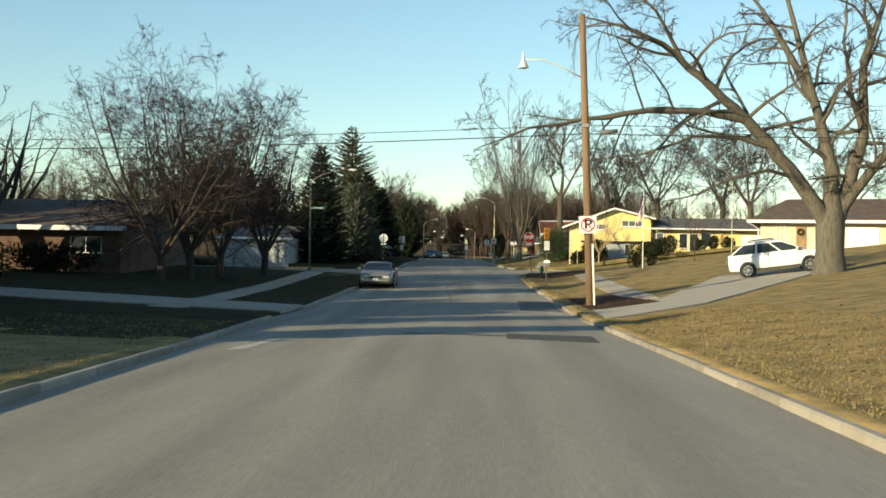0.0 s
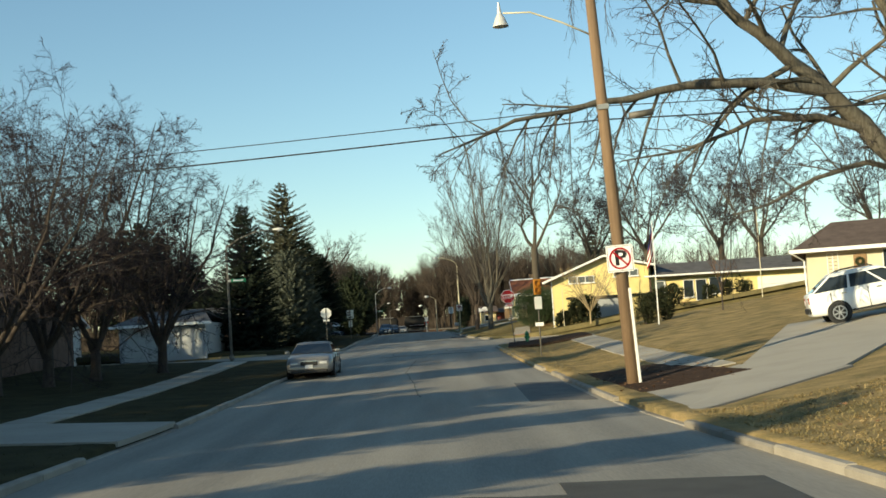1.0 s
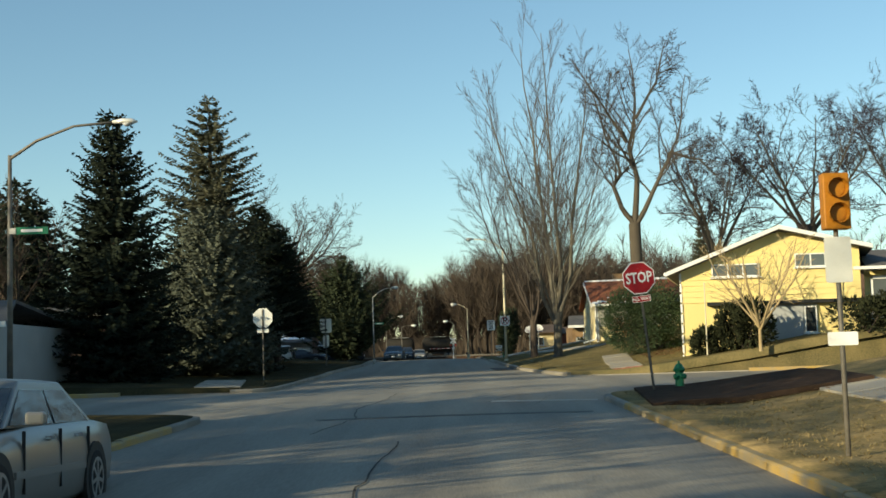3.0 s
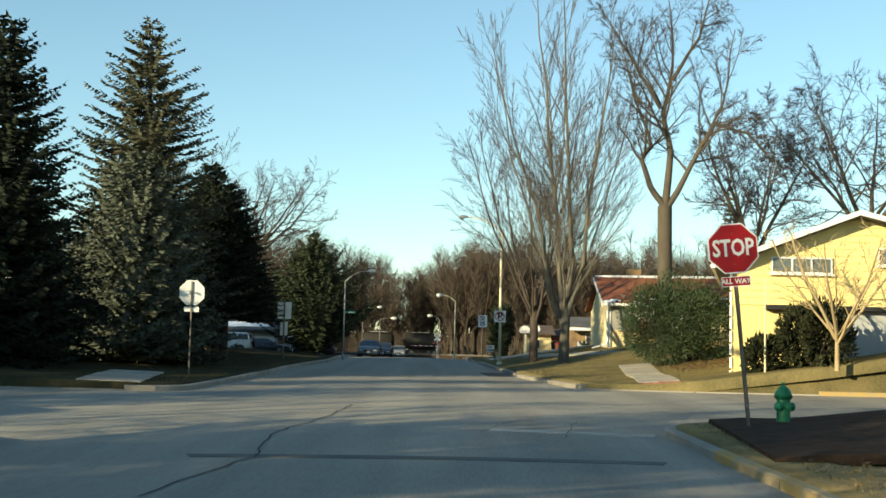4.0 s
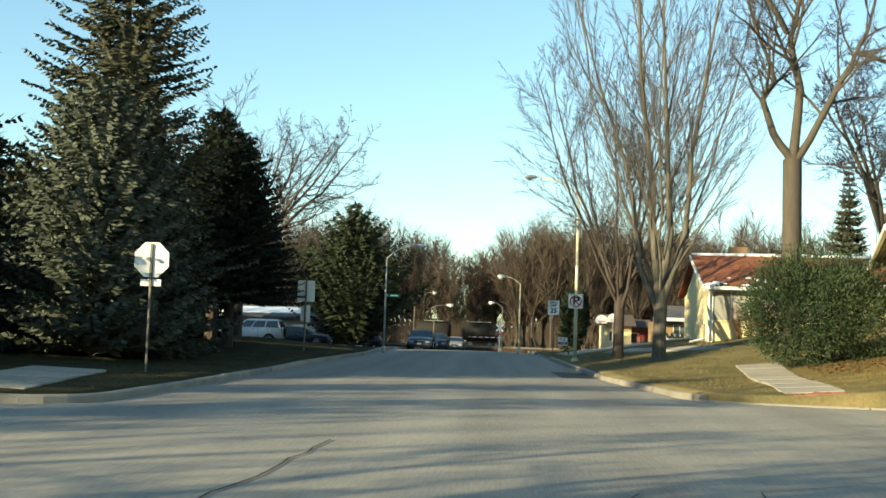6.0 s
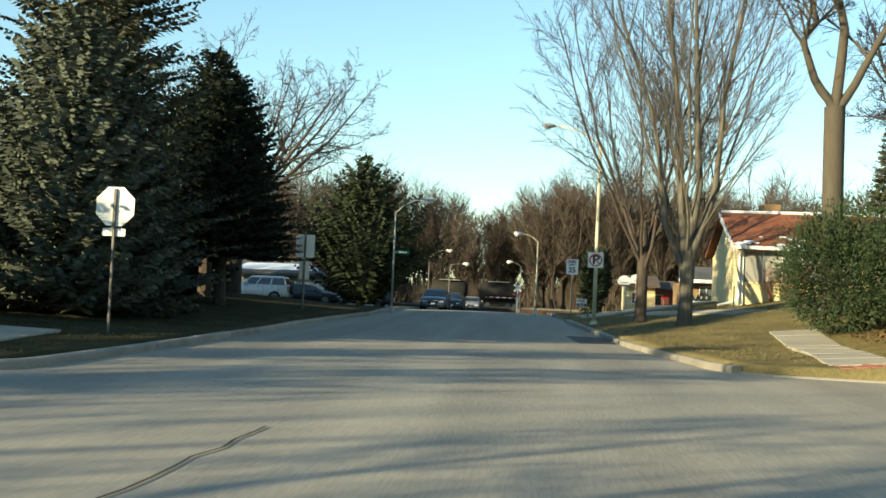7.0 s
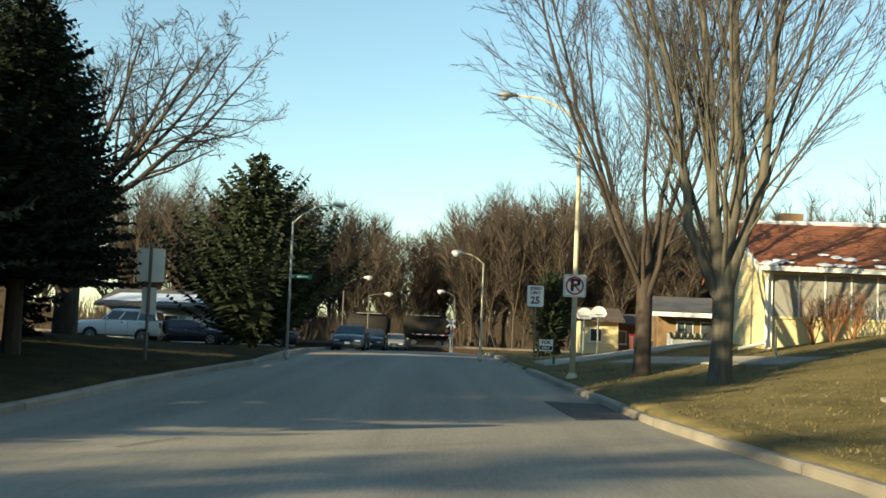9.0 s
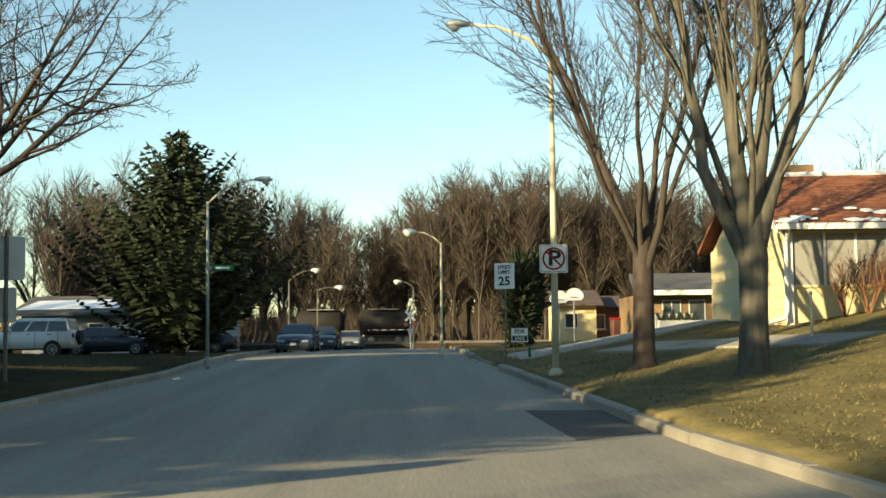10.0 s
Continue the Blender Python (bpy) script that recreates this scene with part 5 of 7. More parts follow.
part("blade", Mesh().box(-0.32, 0.32, -0.01, 0.01, -0.08, 0.08), SIGN_GREEN, sn)
part("bar", Mesh().box(-0.2, 0.2, -0.015, -0.011, -0.03, 0.03), SIGN_WHITE, sn)
part("clamp", Mesh().box(-0.5, -0.31, -0.02, 0.02, -0.05, 0.05), STEEL, sn)
cobra_lamp(pose(0.55, 178.5, road_z(178.5) + 0.15), 3.05, -0.75, 0.3, LAMP_CREAM, "slim cream street lamp at the roadside", head=0.3, radius=0.045)
cobra_lamp(pose(-5.8, 199.2, road_z(199.2) + 0.1), 3.0, 1.05, 0.42, POST_RUST, "slim street lamp near the railway", head=0.3, radius=0.045)
cobra_lamp(pose(-4.6, 199.6, road_z(199.6) + 0.1), 2.6, 0.85, 0.08, POST_RUST, "slim street lamp near the railway", head=0.3, radius=0.045)
cobra_lamp(pose(-0.43, 201.8, road_z(201.8) + 0.1), 2.75, -0.6, 0.25, POST_RUST, "slim street lamp near the railway", head=0.3, radius=0.045)

for i, (x, y, h) in enumerate([(9.6, 147.3, 2.8), (6.95, 166.0, 0.8), (19.9, 131.0, 5.4)]):
    st = thing("marker_post", pose(x, y, verge_z(x, y)), "thin pale metal post standing in the lawn", "post")
    part("post", Mesh().tube([(0, 0, -0.2), (0, 0, h)], [0.03, 0.022], 8), LAMP_CREAM, st)
    part("cap", Mesh().tube([(0, 0, h), (0, 0, h + 0.05)], [0.035, 0.02], 8), LAMP_CREAM, st)

fl = thing("flag_pole", pose(12.2, 123.2, verge_z(12.2, 123.2)) @ Matrix.Scale(0.66, 4), "white flagpole with a limp striped flag", "flag")
part("pole", Mesh().tube([(0, 0, -0.2), (0, 0, 8.5)], [0.05, 0.035], 10), WHITE, fl)
part("finial", Mesh().tube([(0, 0, 8.5), (0, 0, 8.56), (0, 0, 8.62)], [0.03, 0.06, 0.02], 10), CHROME, fl)
for k in range(7):
    mb = Mesh()
    cols = 7
    for i in range(cols):
        u = i / (cols - 1)
        for s in (0, 1):
            v = (k + s) / 7
            mb.v.append((-0.05 - 0.75 * u * (0.55 + 0.25 * v), 0.14 * math.sin(6 * u + 2 * v), 8.3 - 1.9 * u - (2.5 - 0.5 * u) * v))
    for i in range(cols - 1):
        mb.f.append((2 * i, 2 * i + 1, 2 * i + 3, 2 * i + 2))
    part("stripe", mb, FLAG_BLUE if k < 2 else (FLAG_RED if k % 2 == 0 else SIGN_WHITE), fl, smooth=True)

# the freight train at the end of the street
def tank_car(x, y, l):
    z = road_z(y) + 0.32
    root = thing("tank_car", pose(x, y, z) @ Matrix.Scale(0.74, 4), "sooty black railway tank car standing on the track", "railway car", "tank cars")
    part("tank", Mesh().tube([(-l / 2, 0, 1.35), (-l / 2 + 0.3, 0, 1.35), (l / 2 - 0.3, 0, 1.35), (l / 2, 0, 1.35)], [0.55, 0.85, 0.85, 0.55], 20), TANK, root, smooth=True)
    part("dome", Mesh().tube([(0, 0, 2.1), (0, 0, 2.4)], [0.28, 0.26], 12), TANK, root)
    part("frame", Mesh().box(-l / 2 - 0.25, l / 2 + 0.25, -0.5, 0.5, 0.32, 0.52), TANK, root)
    part("walkway", Mesh().box(-0.9, 0.9, -0.75, 0.75, 2.22, 2.26), STEEL, root)
    for sx in (-1, 1):
        part("truck", Mesh().box(sx * l * 0.34 - 0.5, sx * l * 0.34 + 0.5, -0.55, 0.55, 0.15, 0.4), TRIM_BLACK, root)
        for d in (-0.3, 0.3):
            part("wheel", Mesh().tube([(sx * l * 0.34 + d, -0.6, 0.2), (sx * l * 0.34 + d, 0.6, 0.2)], [0.22, 0.22], 12), POST_RUST, root)
    return root


for x, l in ((-5.05, 3.1), (-1.9, 3.5)):
    tank_car(x, 207.0, l)
bank = thing("railway_track", pose(0, 207, road_z(207)), "rails on a gravel bank across the street's end", "railway", kind="structure")
part("ballast", Mesh().prism([(-60, 0), (60, 0), (60, 0.28), (-60, 0.28)], 3.0, pose(0, -1.5, 0.0)), MULCH, bank)
for y in (-0.5, 0.5):
    part("rail", Mesh().box(-60, 60, y - 0.03, y + 0.03, 0.28, 0.40), POST_RUST, bank)
xs = thing("crossing_signal", pose(-0.55, 199.4, road_z(199.4) + 0.12) @ Matrix.Scale(0.74, 4), "railway crossing signal with red lamps and crossed boards", "signal")
part("mast", Mesh().tube([(0, 0, -0.5), (0, 0, 2.1)], [0.05, 0.045], 8), WHITE, xs)
for a in (45, -45):
    part("crossbuck", Mesh().box(-0.4, 0.4, -0.09, -0.07, -0.06, 0.06, pose(0, 0, 1.85, 0, a, 0)), SIGN_WHITE, xs)
for sx in (-0.25, 0.25):
    part("red_lamp", Mesh().tube([(sx, -0.04, 1.35), (sx, -0.14, 1.35)], [0.12, 0.12], 12), TAIL_RED, xs)
part("lamp_bar", Mesh().box(-0.3, 0.3, -0.05, 0.0, 1.32, 1.38), TRIM_BLACK, xs)
arm = part("gate_arm", Mesh().box(-2.5, 0.15, -0.12, -0.08, 1.02, 1.07), SIGN_WHITE, xs, "lowered white crossing gate arm with red bands")
for k in range(5):
    part("red_band", Mesh().box(-2.4 + 0.5 * k, -2.2 + 0.5 * k, -0.125, -0.075, 1.015, 1.075), SIGN_RED, arm)
part("gate_motor", Mesh().box(-0.12, 0.12, -0.1, 0.1, 0.8, 1.15), STEEL, xs, bevel=0.02)

# small things in the far gardens
def hoop(x, y, h):
    root = thing("basketball_hoop", pose(x, y, verge_z(x, y)) @ Matrix.Scale(0.85, 4), "white fan-shaped basketball backboard on a post", "basketball hoop")
    part("post", Mesh().tube([(0, 0, -0.2), (0, 0, h)], [0.05, 0.045], 8), STEEL, root)
    fan = [(0.42 * math.cos(a), 0.42 * math.sin(a)) for a in [math.pi * i / 12 for i in range(13)]] + [(-0.3, -0.14), (0.3, -0.14)]
    part("backboard", Mesh().prism(fan, 0.04, pose(0, -0.12, h - 0.1)), SIGN_WHITE, root)
    part("rim", Mesh().tube([(0.2 * math.cos(a), -0.34 + 0.2 * math.sin(a), h - 0.1) for a in [2 * math.pi * i / 14 for i in range(15)]], [0.012] * 15, 5), TAIL_RED, root)
    return root


hoop(5.1, 191.4, 2.0)
hoop(5.8, 192.4, 2.1)
gm = thing("marker_stake", pose(2.6, 174.2, verge_z(2.6, 174.2)) @ Matrix.Scale(0.8, 4), "short green plastic marker stake in the grass", "stake")
part("stake", Mesh().tube([(0, 0, -0.1), (0, 0, 0.36)], [0.05, 0.045], 8), HYDRANT_GREEN, gm)
part("cap", Mesh().tube([(0, 0, 0.36), (0, 0, 0.42)], [0.055, 0.02], 8), HYDRANT_GREEN, gm)
bn = thing("garden_bin", pose(7.3, 192.0, verge_z(7.3, 192.0)), "red-brown wheeled bin beside a garden wall", "bin")
part("bin_body", Mesh().tube([(0, 0, 0), (0, 0, 0.75)], [0.17, 0.22], 4), BRICK_PAD, bn)
part("lid", Mesh().box(-0.2, 0.2, -0.2, 0.2, 0.75, 0.82), SIGN_RED, bn, bevel=0.02)
pad = thing("tactile_paving", Matrix.Identity(4), "red brick paving at the foot of the corner ramp", "paving", kind="structure")
for i in range(4):
    for j in range(2):
        x, y = 6.0 + i * 0.26 - j * 0.05, 146.95 + j * 0.3
        z = verge_z(x, y) + 0.05
        part("paver", Mesh().box(x, x + 0.24, y, y + 0.27, z - 0.1, z + 0.012 * ((i + j) % 2)), BRICK_PAD, pad)


# ---- houses ----
def window(parent, x0, x1, z0, z1, y, frame_mat, glass=None, bars=1, sill=True, depth=0.05):
    """A framed window on a wall that faces -y at y."""
    w = part("window", Mesh().box(x0, x1, y - depth * 0.3, y + 0.02, z0, z1), glass or GLASS_HOUSE, parent)
    fr = Mesh()
    t = 0.045
    for a, b, c, d in ((x0 - t, x1 + t, z1, z1 + t), (x0 - t, x1 + t, z0 - t, z0), (x0 - t, x0, z0, z1), (x1, x1 + t, z0, z1)):
        fr.box(a, b, y - depth, y + 0.01, c, d)
    part("window_frame", fr, frame_mat, w)
    for k in range(bars):
        x = lerp(x0, x1, (k + 1) / (bars + 1))
        part("mullion", Mesh().box(x - 0.025, x + 0.025, y - depth * 0.9, y, z0, z1), frame_mat, w)
    if sill:
        part("sill", Mesh().box(x0 - 0.1, x1 + 0.1, y - depth - 0.06, y, z0 - t - 0.05, z0 - t), frame_mat, w)
    return w


def clapboards(parent, x0, x1, z0, z1, y, mat, step=0.22, top=None):
    """Overlapping siding boards on a wall facing -y; top(x-range) trims them under a gable."""
    n = int((z1 - z0) / step)
    for k in range(n):
        za = z0 + k * step
        a, b = x0, x1
        if top:
            a, b = top(za + step * 0.5)
            if b - a < 0.2:
                continue
        mb = Mesh()
        mb.v = [(a, y - 0.035, za), (b, y - 0.035, za), (b, y - 0.012, za + step), (a, y - 0.012, za + step), (a, y + 0.02, za), (b, y + 0.02, za), (b, y + 0.02, za + step), (a, y + 0.02, za + step)]
        mb.f = [(0, 1, 2, 3), (4, 7, 6, 5), (0, 4, 5, 1), (3, 2, 6, 7), (0, 3, 7, 4), (1, 5, 6, 2)]
        part("siding_board", mb, mat, parent)


def slab(parent, name, a, b, c, d, t, mat):
    """A sloping slab between four corners, t thick downwards."""
    mb = Mesh()
    mb.v = [tuple(p) for p in (a, b, c, d)] + [(p[0], p[1], p[2] - t) for p in (a, b, c, d)]
    mb.f = [(0, 1, 2, 3), (7, 6, 5, 4), (0, 4, 5, 1), (1, 5, 6, 2), (2, 6, 7, 3), (3, 7, 4, 0)]
    return part(name, mb, mat, parent)


def shingle_rows(parent, a, b, c, d, mat, rows, t=0.02):
    """Courses of shingles from the eave a-b up to the ridge d-c."""
    a, b, c, d = (Vector(p) for p in (a, b, c, d))
    for k in range(rows):
        u, v = k / rows, (k + 1.08) / rows
        v = min(v, 1.0)
        p, q, r, s = a.lerp(d, u), b.lerp(c, u), b.lerp(c, v), a.lerp(d, v)
        up = Vector((0, 0, t))
        mb = Mesh()
        mb.v = [tuple(x) for x in (p + up * 1.6, q + up * 1.6, r + up * 0.5, s + up * 0.5, p, q, r, s)]
        mb.f = [(0, 1, 2, 3), (7, 6, 5, 4), (0, 4, 5, 1), (1, 5, 6, 2), (2, 6, 7, 3), (3, 7, 4, 0)]
        part("shingle_course", mb, mat, parent)


# yellow split-level house: gabled block and a long low wing
BACK_FROM = Vector((0.23, 85.8, 1.45))
SET_BACK = Matrix.Translation(BACK_FROM + Vector((-0.15, -1.6, -0.32))) @ Matrix.Scale(1.14, 4) @ Matrix.Translation(-BACK_FROM)
yh = thing("yellow_house", SET_BACK, "pale yellow split-level house with a low gable and long garage wing", "house")
Y0, Y1 = 143.2, 153.0
L, PK, R = 8.15, 11.7, 14.5
zl, zp, zr_ = 4.62, 5.98, 5.32


def roof_line(x):
    return lerp(zl, zp, (x - L) / (PK - L)) if x < PK else lerp(zp, zr_, (x - PK) / (R - PK))


wall = Mesh()
wall.prism([(L, 1.2), (R, 1.2), (R, roof_line(R) - 0.08), (PK, zp - 0.1), (L, roof_line(L) - 0.08)], Y1 - Y0, pose(0, Y0, 0))
w1 = part("wall", wall, YELLOW_WALL, yh)


def gable_span(z):
    a = L if z < zl else lerp(L, PK, (z - zl) / (zp - zl))
    b = R if z < zr_ else lerp(R, PK, (z - zr_) / (zp - zr_))
    return a, b


clapboards(w1, L, R, 3.42, 5.9, Y0, YELLOW_WALL, 0.2, gable_span)
# shadow line below the upper siding, built as a black strip
part("shadow_line_strip", Mesh().box(L + 0.9, R + 0.02, Y0 - 0.30, Y0, 3.30, 3.42), TRIM_BLACK, yh, "black strip standing in for the shadow line under the upper storey")
part("lower_wall", Mesh().box(10.9, 12.9, Y0 - 0.03, Y0 + 0.1, 1.2, 3.28), DULL_WALL, yh, "grey-painted lower wall")
window(yh, 12.5, 12.85, 2.3, 3.15, Y0 - 0.04, WHITE, GLASS, 0)
for k in range(2):
    ws = part("side_window", Mesh().box(L - 0.02, L + 0.02, Y0 + 1.2 + k * 3.2, Y0 + 2.3 + k * 3.2, 3.5, 4.3), GLASS_HOUSE, yh)
    part("window_frame", Mesh().box(L - 0.05, L + 0.01, Y0 + 1.1 + k * 3.2, Y0 + 2.4 + k * 3.2, 3.4, 3.5).box(L - 0.05, L + 0.01, Y0 + 1.1 + k * 3.2, Y0 + 2.4 + k * 3.2, 4.3, 4.4), WHITE, ws)
window(yh, 12.25, 13.8, 4.62, 5.02, Y0 - 0.035, WHITE, None, 2)
window(yh, 9.3, 10.9, 4.35, 4.72, Y0 - 0.035, WHITE, None, 2)
r1 = slab(yh, "roof", (L - 0.45, Y0 - 0.5, roof_line(L) - 0.12), (PK, Y0 - 0.5, zp + 0.06), (PK, Y1 + 0.4, zp + 0.06), (L - 0.45, Y1 + 0.4, roof_line(L) - 0.12), 0.14, ROOF_GREY)
r2 = slab(yh, "roof", (PK, Y0 - 0.5, zp + 0.06), (R + 0.45, Y0 - 0.5, zr_ - 0.05), (R + 0.45, Y1 + 0.4, zr_ - 0.05), (PK, Y1 + 0.4, zp + 0.06), 0.14, ROOF_GREY)
for a, b in ((((L - 0.45), roof_line(L) - 0.1), (PK, zp + 0.08)), ((PK, zp + 0.08), (R + 0.45, zr_ - 0.03))):
    slab(yh, "fascia", (a[0], Y0 - 0.56, a[1]), (b[0], Y0 - 0.56, b[1]), (b[0], Y0 - 0.50, b[1]), (a[0], Y0 - 0.50, a[1]), 0.14, WHITE)
for k in range(9):
    part("corner_block", Mesh().box(L - 0.05, L + 0.02, Y0 - 0.05, Y0 + 0.1, 1.3 + k * 0.36, 1.6 + k * 0.36), WHITE, yh)
part("gutter", Mesh().tube([(L - 0.5, Y0 - 0.5, zl - 0.18), (L - 0.5, Y1 + 0.4, zl - 0.18)], [0.07, 0.07], 8), WHITE, yh)
WX = 26.5
wing = Mesh().box(R + 0.01, WX, Y0 + 0.4, Y1 - 1, 1.2, 4.45)
w2 = part("wing_wall", wing, YELLOW_WALL, yh)
clapboards(w2, R + 0.02, WX, 2.5, 4.4, Y0 + 0.4, YELLOW_WALL, 0.24)
slab(yh, "wing_roof", (R + 0.2, Y0 - 0.3, 4.48), (WX + 0.5, Y0 - 0.3, 4.58), (WX + 0.5, Y0 + 4.4, 5.55), (R + 0.2, Y0 + 4.4, 5.45), 0.12, ROOF_GREY)
slab(yh, "wing_roof", (R + 0.2, Y0 + 4.4, 5.45), (WX + 0.5, Y0 + 4.4, 5.55), (WX + 0.5, Y1, 4.5), (R + 0.2, Y1, 4.4), 0.12, ROOF_GREY)
part("wing_gutter", Mesh().box(R - 0.25, WX + 0.5, Y0 - 0.42, Y0 - 0.30, 4.41, 4.52), WHITE, yh, "white gutter board")
part("porch_post", Mesh().box(R - 0.12, R + 0.12, Y0 + 0.0, Y0 + 0.25, 1.3, 4.4), DARK_BRICK, yh, "dark porch pier")
dr = part("front_door", Mesh().box(14.95, 15.45, Y0 + 0.33, Y0 + 0.39, 2.3, 4.1), GLASS_HOUSE, yh)
part("door_frame", Mesh().box(14.85, 14.95, Y0 + 0.3, Y0 + 0.39, 2.3, 4.2).box(15.45, 15.55, Y0 + 0.3, Y0 + 0.39, 2.3, 4.2).box(14.85, 15.55, Y0 + 0.3, Y0 + 0.39, 4.1, 4.2), WHITE, dr)
window(yh, 16.75, 17.35, 3.0, 4.08, Y0 + 0.37, WHITE, GLASS, 0)
window(yh, 17.55, 18.2, 2.75, 4.08, Y0 + 0.37, WHITE, GLASS, 0)
window(yh, 18.45, 19.2, 3.15, 4.15, Y0 + 0.37, WHITE, GLASS, 0)
part("stone_base", Mesh().box(16.5, 19.4, Y0 + 0.28, Y0 + 0.4, 1.3, 2.7), TAN_BRICK, yh, "low stone base under the windows")
gd = part("garage_door", Mesh().box(21.6, 25.3, Y0 + 0.32, Y0 + 0.385, 1.4, 4.05), WHITE, yh, "white panelled garage door")
for k in range(1, 5):
    part("panel_joint", Mesh().box(21.6, 25.3, Y0 + 0.31, Y0 + 0.322, 1.4 + k * 0.53, 1.42 + k * 0.53), DULL_WALL, gd)
# sheared to fit the camera's view: side walls run back at a slant, hiding the left one
VIEW_SHEAR = Matrix(((1, 0.24, 0, -0.24 * Y0), (0, 1, 0, 0), (0, 0, 1, 0), (0, 0, 0, 1)))
for ob in yh.children_recursive:
    ob.data.transform(VIEW_SHEAR)
wr = thing("door_wreath", SET_BACK @ pose(16.1, Y0 + 0.335, 3.7), "round dark evergreen wreath hanging on the wall", "wreath")
part("wreath_ring", ring(Mesh(), 0.13, 0.29, 0.0, 0.09, 20), SHRUB_DARK, wr)
part("bow", Mesh().box(-0.07, 0.07, -0.12, -0.09, -0.28, -0.16), SIGN_RED, wr)

# beige house beside the driveway
BH = pose(20.1, 122.1, -0.2, 0, 0, -16) @ Matrix.Translation((-17.9, -121.3, 0))
bh = thing("beige_house", BH, "beige brick ranch house with white gutters beside the driveway", "house")
B0 = 121.3
b_wall = part("wall", Mesh().box(17.9, 36, B0, B0 + 9, 0.8, 4.62), BEIGE, bh)
for k in range(16):
    part("brick_course", Mesh().box(17.88, 20.4, B0 - 0.02, B0 + 0.02, 1.5 + k * 0.19, 1.66 + k * 0.19), BEIGE, b_wall)
slab(bh, "roof", (17.1, B0 - 0.7, 4.68), (37, B0 - 0.7, 4.85), (37, B0 + 4.5, 6.5), (19.4, B0 + 4.5, 6.35), 0.12, ROOF_BROWN)
slab(bh, "roof", (19.4, B0 + 4.5, 6.35), (37, B0 + 4.5, 6.5), (37, B0 + 9.7, 4.7), (17.1, B0 + 9.7, 4.6), 0.12, ROOF_BROWN)
slab(bh, "hip_roof", (17.1, B0 - 0.7, 4.68), (19.4, B0 + 4.5, 6.35), (19.4, B0 + 4.5, 6.34), (17.1, B0 + 9.7, 4.6), 0.1, ROOF_BROWN)
part("gutter", Mesh().box(17.0, 37, B0 - 0.82, B0 - 0.70, 4.50, 4.70), WHITE, bh)
part("soffit", Mesh().box(17.1, 37, B0 - 0.7, B0 - 0.02, 4.50, 4.55), DARK_BRICK, bh)
part("downpipe", Mesh().tube([(17.15, B0 - 0.74, 4.5), (17.75, B0 - 0.1, 4.1), (17.8, B0 - 0.08, 1.4)], [0.05, 0.05, 0.05], 8), WHITE, bh)
window(bh, 18.95, 19.45, 3.3, 4.4, B0, WHITE, GLASS_HOUSE, 1)
dz = part("front_door", Mesh().box(20.25, 20.9, B0 - 0.06, B0 + 0.02, 1.9, 4.3), TAN_BRICK, bh, "reddish front door")
part("knob", Mesh().tube([(20.82, B0 - 0.06, 3.0), (20.82, B0 - 0.12, 3.0)], [0.03, 0.04], 8), CHROME, dz)
window(bh, 21.75, 22.25, 3.0, 4.45, B0, WHITE, GLASS, 0)
bgd = part("garage_door", Mesh().box(23.5, 25.6, B0 - 0.05, B0 - 0.01, 1.9, 4.25), WHITE, bh, "white panelled garage door")
for k in range(1, 4):
    part("panel_joint", Mesh().box(23.5, 25.6, B0 - 0.06, B0 - 0.05, 1.9 + k * 0.59, 1.92 + k * 0.59), DULL_WALL, bgd)
wr2 = thing("door_wreath", BH @ pose(20.55, B0 - 0.07, 3.9), "dark wreath hanging on a house door", "wreath")
part("wreath_ring", ring(Mesh(), 0.1, 0.24, 0.0, 0.08, 20), SHRUB_DARK, wr2)

# dark house on the left lawn, seen by its gable
ha = thing("dark_house", pose(0, 0, 0), "dark low brick house in deep shade", "house")
part("wall", Mesh().box(-38, -20.9, 110.6, 129.4, -0.6, 3.2), DARK_BRICK, ha)
gab = Mesh()
gab.v = [(-20.9, 110.6, 3.2), (-20.9, 129.4, 3.2), (-20.9, 120, 4.95), (-21.1, 110.6, 3.2), (-21.1, 129.4, 3.2), (-21.1, 120, 4.95)]
gab.f = [(0, 1, 2), (5, 4, 3), (0, 3, 4, 1), (1, 4, 5, 2), (2, 5, 3, 0)]
part("gable", gab, DARK_BRICK, ha)
slab(ha, "roof", (-39, 109.6, 2.95), (-20.3, 109.6, 3.1), (-20.3, 120, 5.1), (-39, 120, 5.0), 0.14, ROOF_BROWN)
slab(ha, "roof", (-39, 120, 5.0), (-20.3, 120, 5.1), (-20.3, 130.4, 3.1), (-39, 130.4, 2.95), 0.14, ROOF_BROWN)
part("fascia", Mesh().box(-39, -20.3, 109.5, 109.6, 2.8, 3.08), WHITE, ha)
window(ha, -23.9, -22.1, 1.5, 2.4, 110.6, WHITE, GLASS, 1)
shrub("hedge", (-24.5, 108.3, verge_z(-24.5, 108.3)), (3.6, 1.3, 1.7), 201, SHRUB_DARK, "dark clipped hedge under the windows", 2600, 0.12)

# garage on the left before the crossing
ga = thing("garage", pose(0, 0, 0), "low grey garage with dull pale doors and a shingle roof", "garage")
part("wall", Mesh().box(-20.6, -14.9, 139.2, 147, 0.6, 3.02), DULL_WALL, ga)
